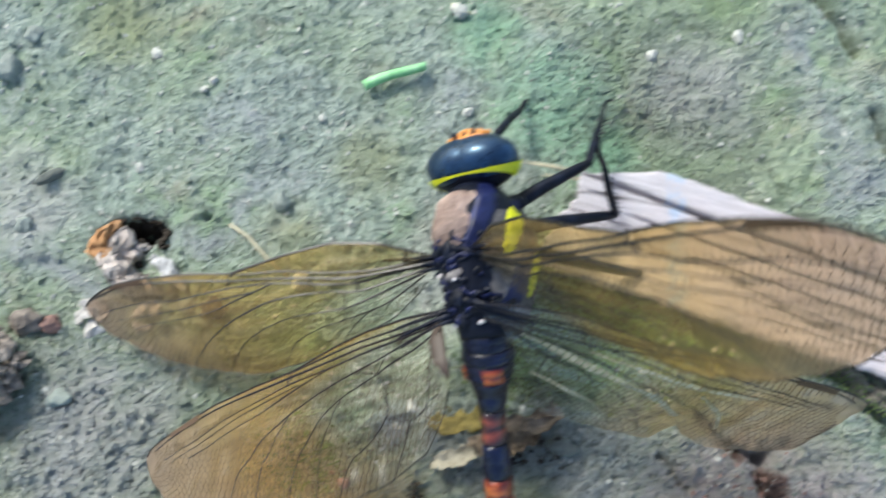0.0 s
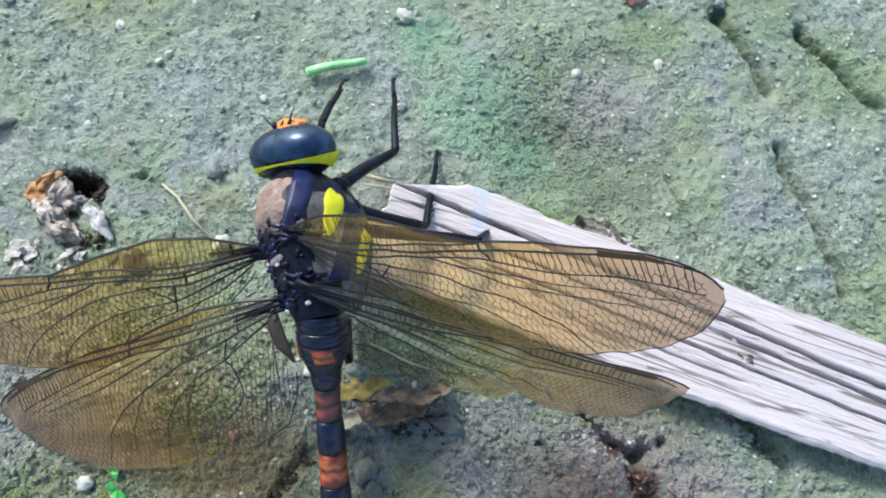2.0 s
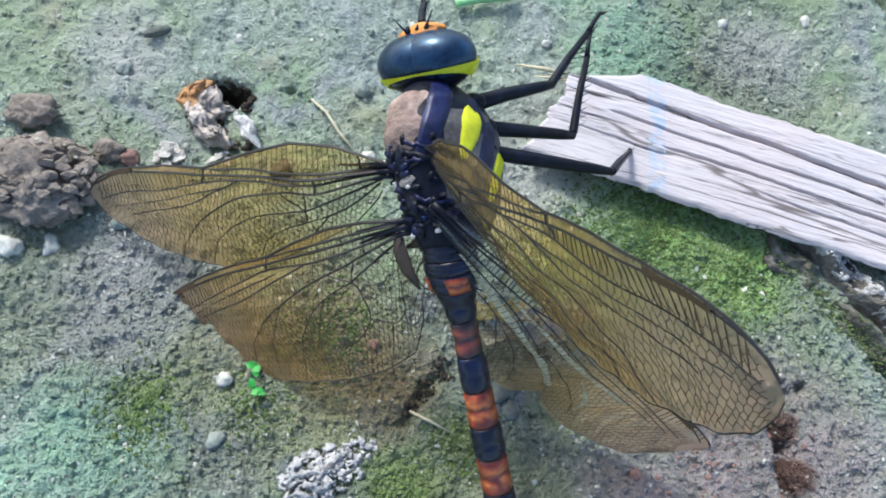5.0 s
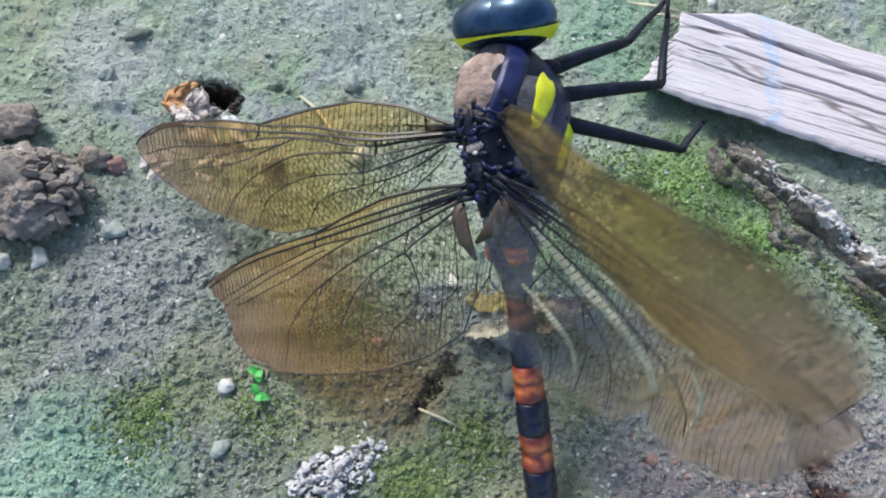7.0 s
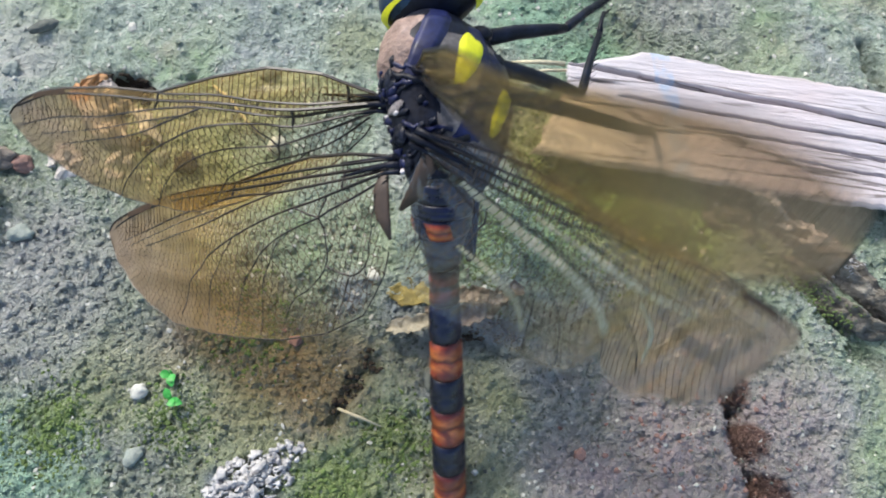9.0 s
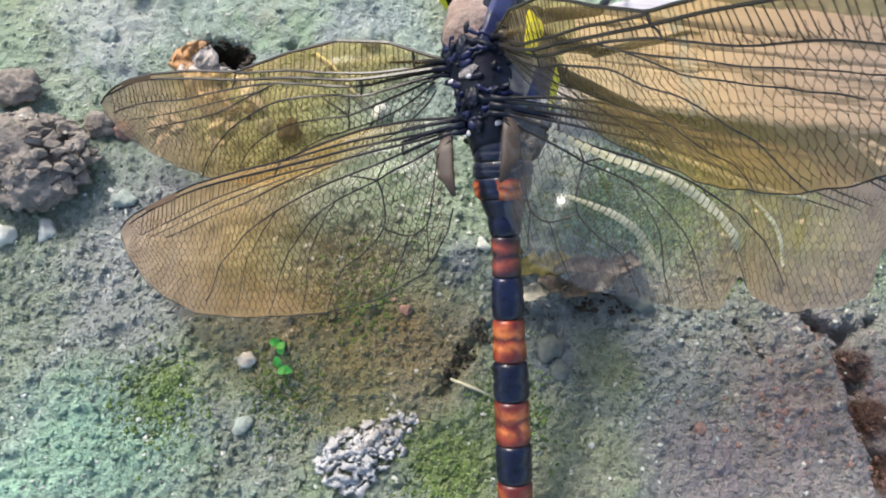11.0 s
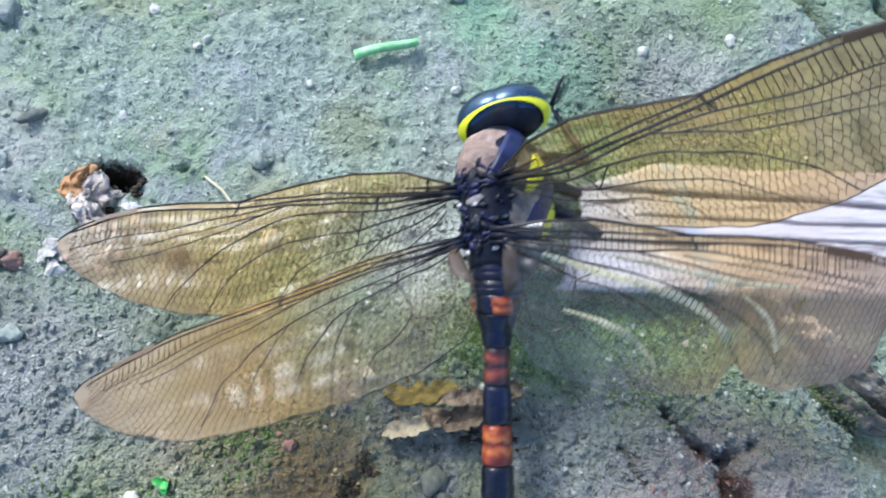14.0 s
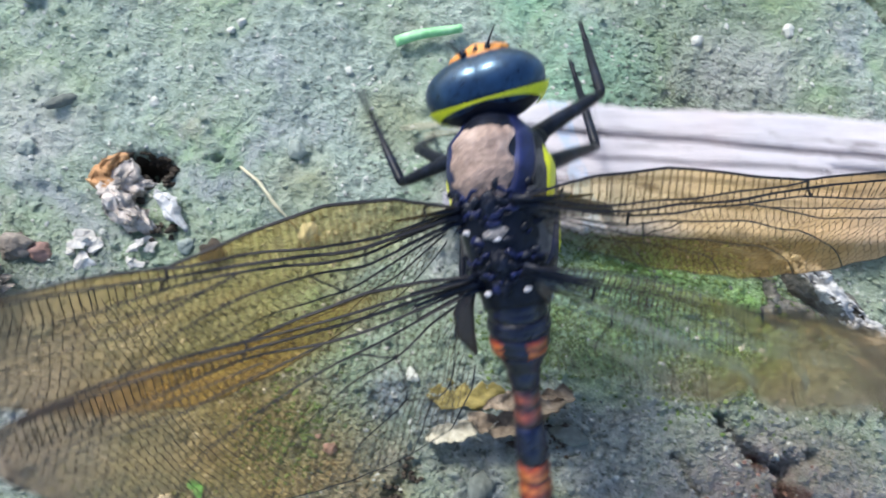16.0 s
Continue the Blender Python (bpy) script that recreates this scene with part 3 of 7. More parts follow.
# ---- the loose piece of weathered wood ----
def stick():
    bm = bmesh.new()
    nx, ny, length = 170, 190, 8.2
    x0 = -1.15

    def edge_top(x):
        if x < 0:
            return -0.30 * min(1, -x / 0.9) - 0.05 * abs(noise.noise(Vector((x * 9, 1, 0))))
        return 0.02 - 0.045 * x + 0.05 * noise.noise(Vector((x * 0.9, 0, 0))) + 0.035 * noise.noise(Vector((x * 4, 3, 0))) + 0.015 * noise.noise(Vector((x * 14, 3, 0)))

    def edge_low(x):
        return -1.88 - 0.03 * min(x + 1.1, 7) + 0.05 * noise.noise(Vector((x * 1.3, 5, 0))) + 0.03 * noise.noise(Vector((x * 6, 8, 0))) + 0.012 * noise.noise(Vector((x * 17, 8, 0)))

    cracks = [(-0.42, -0.075, -1.2, 8, 0.024, 0.26), (-0.80, -0.05, -0.3, 4.2, 0.014, 0.15), (-1.08, -0.05, 0.6, 8, 0.015, 0.16), (-0.66, -0.07, 4.0, 8, 0.022, 0.12), (-1.36, -0.04, 2.2, 5.0, 0.014, 0.07),
              (-0.60, 0.0, -1.1, -0.2, 0.014, 0.05), (-0.95, 0.0, -1.1, 0.1, 0.014, 0.05), (-1.22, -0.03, -0.8, 0.9, 0.014, 0.05)]

    def top_z(x, y):
        z = 0.50 + 0.03 * noise.noise(Vector((x * 0.5, y * 1.2, 4))) + 0.004 * noise.noise(Vector((x * 2.5, y * 14, 2)))
        z += 0.003 * noise.noise(Vector((x * 5, y * 30, 7)))
        for c0, slope, a, b, w, d in cracks:
            if a < x < b:
                fade = min(1, (x - a) / 0.5, (b - x) / 0.5) * (0.95 + 0.7 * noise.noise(Vector((x * 1.7, c0 * 31, 2))))
                c = c0 + slope * x + 0.03 * noise.noise(Vector((x * 1.1, c0 * 9, 0))) + 0.014 * noise.noise(Vector((x * 5, c0 * 5, 0)))
                z -= 1.8 * d * max(0, fade) * math.exp(-((y - c) / w) ** 2)
        return z

    top, low = [], []
    for i in range(nx + 1):
        x = x0 + length * i / nx
        ta, tb = [], []
        for j in range(ny + 1):
            f = j / ny
            ragged = 0.14 * noise.noise(Vector((f * 5, 2, 0))) + 0.05 * noise.noise(Vector((f * 13, 6, 0))) - 0.42 * f * f + 0.1
            xx = x + max(0, 1 - i / 24) * ragged
            y = edge_top(xx) + (edge_low(xx) - edge_top(xx)) * f
            round_off = 0.07 * (max(0, 1 - f / 0.05) ** 2 + max(0, 1 - (1 - f) / 0.05) ** 2)
            ta.append(bm.verts.new(Vector((xx, y, top_z(xx, y) - round_off)) * U))
            tb.append(bm.verts.new(Vector((xx + 0.22 * max(0, 1 - i / 12), y - 0.26 * (1 - 2 * f), 0.03 + 0.03 * noise.noise(Vector((x * 2, f * 3, 9))))) * U))
        top.append(ta)
        low.append(tb)
    for i in range(nx):
        for j in range(ny):
            bm.faces.new((top[i][j], top[i][j + 1], top[i + 1][j + 1], top[i + 1][j]))
            bm.faces.new((low[i][j], low[i + 1][j], low[i + 1][j + 1], low[i][j + 1]))
        bm.faces.new((top[i][0], top[i + 1][0], low[i + 1][0], low[i][0]))
        bm.faces.new((top[i][ny], low[i][ny], low[i + 1][ny], top[i + 1][ny]))
    for j in range(ny):
        bm.faces.new((top[0][j], low[0][j], low[0][j + 1], top[0][j + 1]))
        bm.faces.new((top[nx][j], top[nx][j + 1], low[nx][j + 1], low[nx][j]))
    bmesh.ops.recalc_face_normals(bm, faces=bm.faces)
    ob = thing("wood_piece", bm, WOOD, "bleached grey splintered wood strip with long cracks on soil", "wood")
    for pts, r in (([(-1.1, -0.34, 0.42), (-1.5, -0.38, 0.44), (-1.95, -0.42, 0.40)], 0.035), ([(-1.0, -0.42, 0.4), (-1.35, -0.5, 0.44), (-1.6, -0.52, 0.38)], 0.025)):
        b = bmesh.new()
        tube(b, pts, [r, r, r * 0.4], 6)
        part("splinter", b, STRAW, ob, "pale loose splinter")
    return ob


# ---- the dragonfly ----
THORAX = [(1.02, 0.17, 0.22, 0.10), (0.92, 0.31, 0.42, 0.06), (0.70, 0.48, 0.68, 0.01), (0.35, 0.56, 0.83, -0.05), (0.0, 0.54, 0.84, -0.08), (-0.4, 0.49, 0.75, -0.07),
          (-0.75, 0.43, 0.60, -0.03), (-1.02, 0.37, 0.43, 0.03)]
ABDOMEN = [(0.0, 0.30, 0.32, 0.0), (-0.3, 0.335, 0.34, 0.0), (-0.5, 0.30, 0.31, 0.0), (-0.814, 0.180, 0.205, 0.0), (-1.189, 0.146, 0.180, 0.0), (-1.891, 0.174, 0.196, 0.0), (-2.944, 0.200, 0.212, 0.0), (-4.582, 0.205, 0.212, 0.0), (-5.752, 0.172, 0.172, 0.0), (-6.337, 0.120, 0.116, 0.0)]


def ellipsoid_patch(bm, r, lon, lat, lift, n=20, m=8):
    """A patch of a head's egg shape. lat is measured from the front, lon round the axis from the top to the right; both may vary."""
    grid = []
    for i in range(n + 1):
        f = i / n
        lo = lon[0] + (lon[1] - lon[0]) * f
        l0, l1 = lat(f)
        line = []
        for k in range(m + 1):
            la = radians(l0 + (l1 - l0) * k / m)
            s = math.sin(la)
            line.append(bm.verts.new(Vector(((r[0] + lift) * s * math.sin(radians(lo)), (r[1] + lift) * math.cos(la), (r[2] + lift) * s * math.cos(radians(lo)))) * U))
        grid.append(line)
    for a, b in zip(grid, grid[1:]):
        for k in range(m):
            bm.faces.new((a[k], a[k + 1], b[k + 1], b[k]))
    bmesh.ops.recalc_face_normals(bm, faces=bm.faces)
    return bm


def ball(bm, centre, size, seg=28):
    made = bmesh.ops.create_uvsphere(bm, u_segments=seg, v_segments=seg // 2, radius=1.0)["verts"]
    for v in made:
        v.co = Vector((centre[0] + v.co.x * size[0], centre[1] + v.co.y * size[1], centre[2] + v.co.z * size[2])) * U
    return bm


FORE = [(0.0, 0.012, -0.035), (0.04, 0.026, -0.085), (0.12, 0.056, -0.150), (0.25, 0.068, -0.205), (0.38, 0.050, -0.255), (0.50, 0.024, -0.284), (0.54, 0.014, -0.288), (0.68, 0.026, -0.278),
        (0.80, 0.024, -0.246), (0.88, 0.014, -0.210), (0.94, -0.006, -0.170), (0.98, -0.032, -0.120), (1.0, -0.055, -0.080)]
HIND = [(0.0, 0.010, -0.120), (0.03, 0.016, -0.250), (0.10, 0.030, -0.345), (0.22, 0.040, -0.385), (0.36, 0.028, -0.396), (0.47, 0.012, -0.388), (0.60, 0.016, -0.372), (0.74, 0.010, -0.340),
        (0.85, -0.006, -0.276), (0.91, -0.016, -0.222), (0.96, -0.030, -0.160), (0.99, -0.046, -0.110), (1.0, -0.060, -0.080)]
# the hindwing with a notch torn from its rear edge and a broken tip
HIND_TORN = HIND[:5] + [(0.47, 0.012, -0.402), (0.555, 0.014, -0.392), (0.585, 0.015, -0.325), (0.60, 0.016, -0.306), (0.635, 0.015, -0.350), (0.72, 0.010, -0.378), (0.85, -0.006, -0.350),
                        (0.93, -0.020, -0.318), (0.955, -0.026, -0.230), (0.985, -0.034, -0.130), (1.0, -0.045, -0.075)]
# a forewing worn narrower towards its tip
FORE_WORN = FORE[:7] + [(0.68, 0.026, -0.268), (0.80, 0.024, -0.226), (0.88, 0.014, -0.182), (0.94, -0.004, -0.138), (0.98, -0.026, -0.098), (1.0, -0.045, -0.070)]
# veins as (thickness at root, at end, course): x outwards, y forwards, as shares of the span
FORE_LEADING = [
    (0.019, 0.013, ((0, 0), (0.1, -0.006), (0.19, -0.006), (0.37, 0.010), (0.54, 0.012))),
    (0.021, 0.012, ((0, -0.008), (0.19, -0.018), (0.37, -0.006), (0.54, -0.004), (0.70, 0.008), (0.85, 0.008), (0.97, -0.024))),
    (0.019, 0.008, ((0, -0.014), (0.12, -0.026), (0.19, -0.034), (0.30, -0.026), (0.42, -0.016), (0.50, -0.020), (0.62, -0.032), (0.72, -0.046), (0.85, -0.050), (0.97, -0.072))),
    (0.012, 0.007, ((0.42, -0.016), (0.52, -0.050), (0.60, -0.078), (0.70, -0.098), (0.86, -0.120))),
    (0.010, 0.006, ((0.47, -0.034), (0.60, -0.054), (0.75, -0.078), (0.92, -0.094)))]
FORE_MIDDLE = [
    (0.017, 0.007, ((0, -0.020), (0.10, -0.040), (0.19, -0.056), (0.30, -0.050), (0.42, -0.058), (0.52, -0.094), (0.60, -0.136), (0.68, -0.200), (0.73, -0.270))),
    (0.016, 0.011, ((0, -0.026), (0.10, -0.060), (0.17, -0.082), (0.24, -0.104))),
    (0.011, 0.006, ((0.24, -0.104), (0.32, -0.108), (0.42, -0.122), (0.52, -0.166), (0.58, -0.220), (0.62, -0.280))),
    (0.010, 0.006, ((0.24, -0.104), (0.255, -0.140), (0.32, -0.156), (0.40, -0.196), (0.45, -0.268)))]
FORE_REAR = [
    (0.011, 0.010, ((0.24, -0.104), (0.225, -0.052))), (0.011, 0.010, ((0.24, -0.104), (0.30, -0.052))),
    (0.012, 0.008, ((0.02, -0.040), (0.10, -0.090), (0.18, -0.122), (0.255, -0.140))),
    (0.008, 0.006, ((0.18, -0.122), (0.24, -0.170), (0.27, -0.208))),
    (0.016, 0.016, ((0.06, 0.030), (0.063, -0.004))), (0.016, 0.014, ((0.19, -0.018), (0.195, -0.056))), (0.015, 0.013, ((0.54, 0.012), (0.545, -0.004), (0.56, -0.026)))]
FORE_VEINS = FORE_LEADING + FORE_MIDDLE + FORE_REAR
HIND_LEADING = [
    (0.019, 0.013, ((0, 0.002), (0.2, 0.010), (0.47, 0.010))),
    (0.021, 0.012, ((0, -0.008), (0.2, -0.008), (0.47, -0.006), (0.70, -0.004), (0.88, -0.024), (0.97, -0.052))),
    (0.019, 0.008, ((0, -0.018), (0.10, -0.026), (0.30, -0.034), (0.47, -0.024), (0.60, -0.038), (0.75, -0.060), (0.93, -0.094))),
    (0.013, 0.007, ((0.33, -0.034), (0.48, -0.062), (0.60, -0.088), (0.70, -0.100), (0.84, -0.118))),
    (0.010, 0.006, ((0.45, -0.04), (0.60, -0.058), (0.76, -0.082), (0.90, -0.110)))]
HIND_MIDDLE = [
    (0.017, 0.007, ((0, -0.026), (0.10, -0.044), (0.20, -0.066), (0.35, -0.092), (0.50, -0.140), (0.60, -0.190), (0.67, -0.250), (0.71, -0.315))),
    (0.016, 0.012, ((0, -0.036), (0.08, -0.064), (0.15, -0.092), (0.19, -0.110))),
    (0.011, 0.010, ((0.19, -0.110), (0.17, -0.058))), (0.011, 0.010, ((0.19, -0.110), (0.27, -0.076))),
    (0.011, 0.006, ((0.19, -0.110), (0.30, -0.138), (0.40, -0.196), (0.47, -0.270), (0.52, -0.375))),
    (0.012, 0.006, ((0.19, -0.110), (0.182, -0.165), (0.19, -0.225), (0.25, -0.272), (0.31, -0.306), (0.36, -0.390)))]
HIND_REAR = [
    (0.010, 0.007, ((0.19, -0.225), (0.13, -0.252), (0.085, -0.230), (0.062, -0.160), (0.040, -0.075), (0.0, -0.040))),
    (0.008, 0.005, ((0.13, -0.252), (0.165, -0.320), (0.20, -0.380))), (0.008, 0.005, ((0.085, -0.230), (0.09, -0.320))),
    (0.008, 0.005, ((0.30, -0.138), (0.38, -0.240), (0.41, -0.320), (0.43, -0.390))), (0.008, 0.005, ((0.47, -0.13), (0.55, -0.215), (0.60, -0.290), (0.62, -0.350))),
    (0.016, 0.014, ((0.12, -0.008), (0.125, -0.046))), (0.015, 0.013, ((0.47, 0.010), (0.475, -0.008), (0.49, -0.028)))]
HIND_VEINS = HIND_LEADING + HIND_MIDDLE + HIND_REAR


def outline(shape, x):
    for a, b in zip(shape, shape[1:]):
        if x <= b[0]:
            f = (x - a[0]) / (b[0] - a[0])
            return a[1] + (b[1] - a[1]) * f, a[2] + (b[2] - a[2]) * f
    return shape[-1][1:]


def smooth_course(pts, n=6):
    """Points on a gliding line through the given ones."""
    out = []
    for i in range(len(pts) - 1):
        p = [Vector(pts[max(0, min(len(pts) - 1, i + k))]).to_3d() for k in (-1, 0, 1, 2)]
        for k in range(n):
            f = k / n
            q = 0.5 * ((2 * p[1]) + (p[2] - p[0]) * f + (2 * p[0] - 5 * p[1] + 4 * p[2] - p[3]) * f * f + (3 * p[1] - p[0] - 3 * p[2] + p[3]) * f ** 3)
            out.append((q.x, q.y))
    return out + [pts[-1]]


def wing(body, name, shape, span, side, material, rng, torn):
    """A wing from its hinge outwards: pleated membrane, strong veins and a fine network of cells."""
    hind = span < 5
    veins = HIND_VEINS if hind else FORE_VEINS

    def skin(x, v):
        a, b = outline(shape, x)
        y = a + (b - a) * v
        z = 0.030 * math.sin(min(1, x * 1.3) * math.pi) * math.sin(min(1, v * 1.2) * math.pi) - 0.02 * x * x + 0.006 * math.sin(v * 42) * (1 - v) * (1 - x)
        z += 0.008 * noise.noise(Vector((x * 6, y * 16, side + span)))
        # shallow crinkles that fan to the rear edge
        z += 0.0022 * math.sin(70 * x + 26 * y + 5 * noise.noise(Vector((x * 3, y * 5, span)))) * min(1, max(0, (v - 0.25) / 0.3)) * min(1, x * 3)
        return Vector((side * x, y, z)) * (span * U)

    def on(x, y):
        a, b = outline(shape, min(max(x, 0), 1))
        return min(max((a - y) / (a - b), 0), 1)

    bm = bmesh.new()
    nx, nv = 110, 30
    grid = []
    for i in range(nx + 1):
        x = (i / nx)
        fray = torn * max(0, x - 0.70) * (0.5 * noise.noise(Vector((x * 22, side * 5, span))) + 0.5 * noise.noise(Vector((x * 60, side * 5, span))) + 0.12)
        grid.append([bm.verts.new(skin(x, v * (1 - max(0, fray) * v))) for v in (k / nv for k in range(nv + 1))])
    for a, b in zip(grid, grid[1:]):
        for k in range(nv):
            bm.faces.new((a[k], a[k + 1], b[k + 1], b[k]))
    bmesh.ops.recalc_face_normals(bm, faces=bm.faces)
    ob = part(name, bm, material, body, "smoky amber wing, clear towards its root")

    def rib(vm, points, w0, w1):
        """A fine four-sided rib through points given as (x, v), thinning from w0 to w1."""
        pts = [skin(min(max(x, 0), 1), min(max(v, 0), 1)) for x, v in points]
        rings = []
        for i, q in enumerate(pts):
            w = w0 + (w1 - w0) * i / (len(pts) - 1)
            d = (pts[min(i + 1, len(pts) - 1)] - pts[max(i - 1, 0)])
            d = d.normalized() if d.length else Vector((1, 0, 0))
            s = d.cross(Vector((0, 0, 1))).normalized()
            u = Vector((0, 0, 1))
            rings.append([vm.verts.new(q + s * (w * U)), vm.verts.new(q + u * (w * 0.9 * U)), vm.verts.new(q - s * (w * U)), vm.verts.new(q - u * (w * 0.9 * U))])
        for a, b in zip(rings, rings[1:]):
            for k in range(4):
                vm.faces.new((a[k], a[(k + 1) % 4], b[(k + 1) % 4], b[k]))

    vm, cm = bmesh.new(), bmesh.new()
    rib(vm, [(i / 60, 0.0) for i in range(61)], 0.021, 0.014)
    rib(vm, [(0.02 + 0.98 * i / 60, 1.0) for i in range(61)], 0.009, 0.006) if torn < 0.5 else None
    for w0, w1, course in veins:
        rib(vm, [(x, on(x, y)) for x, y in smooth_course(course)], w0, w1)

    def course_y(c, x):
        for a, b in zip(c, c[1:]):
            if a[0] <= x <= b[0]:
                return a[1] + (b[1] - a[1]) * (x - a[0]) / max(1e-6, b[0] - a[0])

    # ladders of cross-veins between the leading veins
    lines = [None, veins[0][2], veins[1][2], veins[2][2]]
    for i in range(62):
        x = 0.05 + 0.92 * i / 62 + rng.uniform(-0.004, 0.004)
        ys = [outline(shape, x)[0]] + [course_y(c, x) for c in lines[1:]]
        ys = [y for y in ys if y is not None]
        for p, q in zip(ys, ys[1:]):
            rib(cm, [(x, on(x, p)), (x + 0.003, on(x + 0.003, q))], 0.0058, 0.0058)
    # cells: a net of tall six-sided cells behind the leading veins, smaller towards the rear edge
    rows_n, n = (15, 56) if hind else (11, 60)
    fine = 0.0048 if side < 0 else 0.0038

    def knot(i, k):
        """A corner of the net, shared by the cells that meet there."""
        v = 0.13 + 0.87 * (k / rows_n) ** 0.92
        z = 0.30 * 0.87 / rows_n * (1 if (i + k) % 2 == 0 else -1)
        h = Vector((i * 3.71 + side, k * 5.13 + span, 0.5))
        x = i / (2 * n) + 0.020 * math.sin(v * 2.6) * math.sin(i / n * 2.2) + 0.0034 * noise.noise(h * 1.37)
        x += 0.020 * noise.noise(Vector((i * 0.045, v * 2.4, side * 2 + span)))
        v += z + 0.012 * noise.noise(h * 1.91 + Vector((0, 0, 7))) + 0.03 * noise.noise(Vector((i * 0.06, v * 3.0, side + 9)))
        return min(max(x, 0.0), 1.0), min(max(v, 0.0), 1.0)

    for k in range(rows_n + 1):
        for i in range(4, 2 * n - 2):
            if 0 < k < rows_n:
                rib(cm, [knot(i, k), knot(i + 1, k)], fine * 0.9, fine * 0.9)
            if k < rows_n and (i + k) % 2 == 0:
                rib(cm, [knot(i, k), knot(i, k + 1)], fine, fine)
    part("vein_network", vm, VEIN, ob, "strong dark wing veins", smooth=False)["kind"] = "stuff"
    part("cell_network", cm, CELLVEIN, ob, "fine brown cross-veins", smooth=False)["kind"] = "stuff"
    # dark narrow cell near the tip on the leading edge
    pm = bmesh.new()
    strip = [[pm.verts.new(skin(0.80 + 0.11 * i / 10, v) + Vector((0, 0, 0.004 * span * U))) for v in (0.0, 0.03, 0.06)] for i in range(11)]
    for a, b in zip(strip, strip[1:]):
        for k in range(2):
            pm.faces.new((a[k], a[k + 1], b[k + 1], b[k]))
    part("wing_spot", pm, SPOT, ob)
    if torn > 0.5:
        # pale folds in the membrane: a row of cells, their caught light painted whitish
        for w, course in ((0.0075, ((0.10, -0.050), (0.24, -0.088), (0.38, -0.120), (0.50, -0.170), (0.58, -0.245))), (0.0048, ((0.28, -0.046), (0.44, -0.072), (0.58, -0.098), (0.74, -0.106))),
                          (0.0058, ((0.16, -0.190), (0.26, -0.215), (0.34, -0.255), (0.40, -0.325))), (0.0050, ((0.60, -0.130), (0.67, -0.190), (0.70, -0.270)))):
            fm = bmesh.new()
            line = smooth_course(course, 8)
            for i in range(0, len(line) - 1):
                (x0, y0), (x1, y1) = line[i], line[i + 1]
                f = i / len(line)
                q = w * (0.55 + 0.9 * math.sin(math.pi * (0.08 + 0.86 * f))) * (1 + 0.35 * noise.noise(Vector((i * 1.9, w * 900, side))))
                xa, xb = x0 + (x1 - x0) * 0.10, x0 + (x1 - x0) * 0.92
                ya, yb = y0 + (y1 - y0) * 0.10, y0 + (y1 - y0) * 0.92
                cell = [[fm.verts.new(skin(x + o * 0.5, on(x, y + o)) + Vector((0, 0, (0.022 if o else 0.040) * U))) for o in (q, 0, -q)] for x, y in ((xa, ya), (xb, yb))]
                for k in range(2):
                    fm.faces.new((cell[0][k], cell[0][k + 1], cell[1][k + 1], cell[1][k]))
            part("glint_crease", fm, GLINTFOLD, ob, "crease in the membrane with its whitish glint painted on")
    rm = bmesh.new()
    for dy, q in ((0.03, 0.046), (-0.05, 0.052), (-0.13, 0.036)):
        tube(rm, [(-side * 0.16, dy - 0.01, -0.02), (side * 0.02, dy * 1.0, 0.0), (side * 0.26, dy * 1.25, 0.005), (side * 0.62, dy * 1.9, 0.01)], [q * 1.1, q * 0.75, q * 0.5, q * 0.25], 8)
    part("wing_base", rm, BLACK, ob, "blue-black wing root")
    if hind:
        # small brown flap at the rear of the root
        fm = bmesh.new()
        tube(fm, [(side * 0.05, -0.10, 0.0), (side * 0.12, -0.32, 0.0), (side * 0.13, -0.58, -0.02), (side * 0.06, -0.86, -0.03)], [0.05, 0.11, 0.10, 0.02], 10)
        for v in fm.verts:
            v.co.z *= 0.25
        part("root_flap", fm, FLAP, ob, "brown leathery flap at the wing root")
    return ob


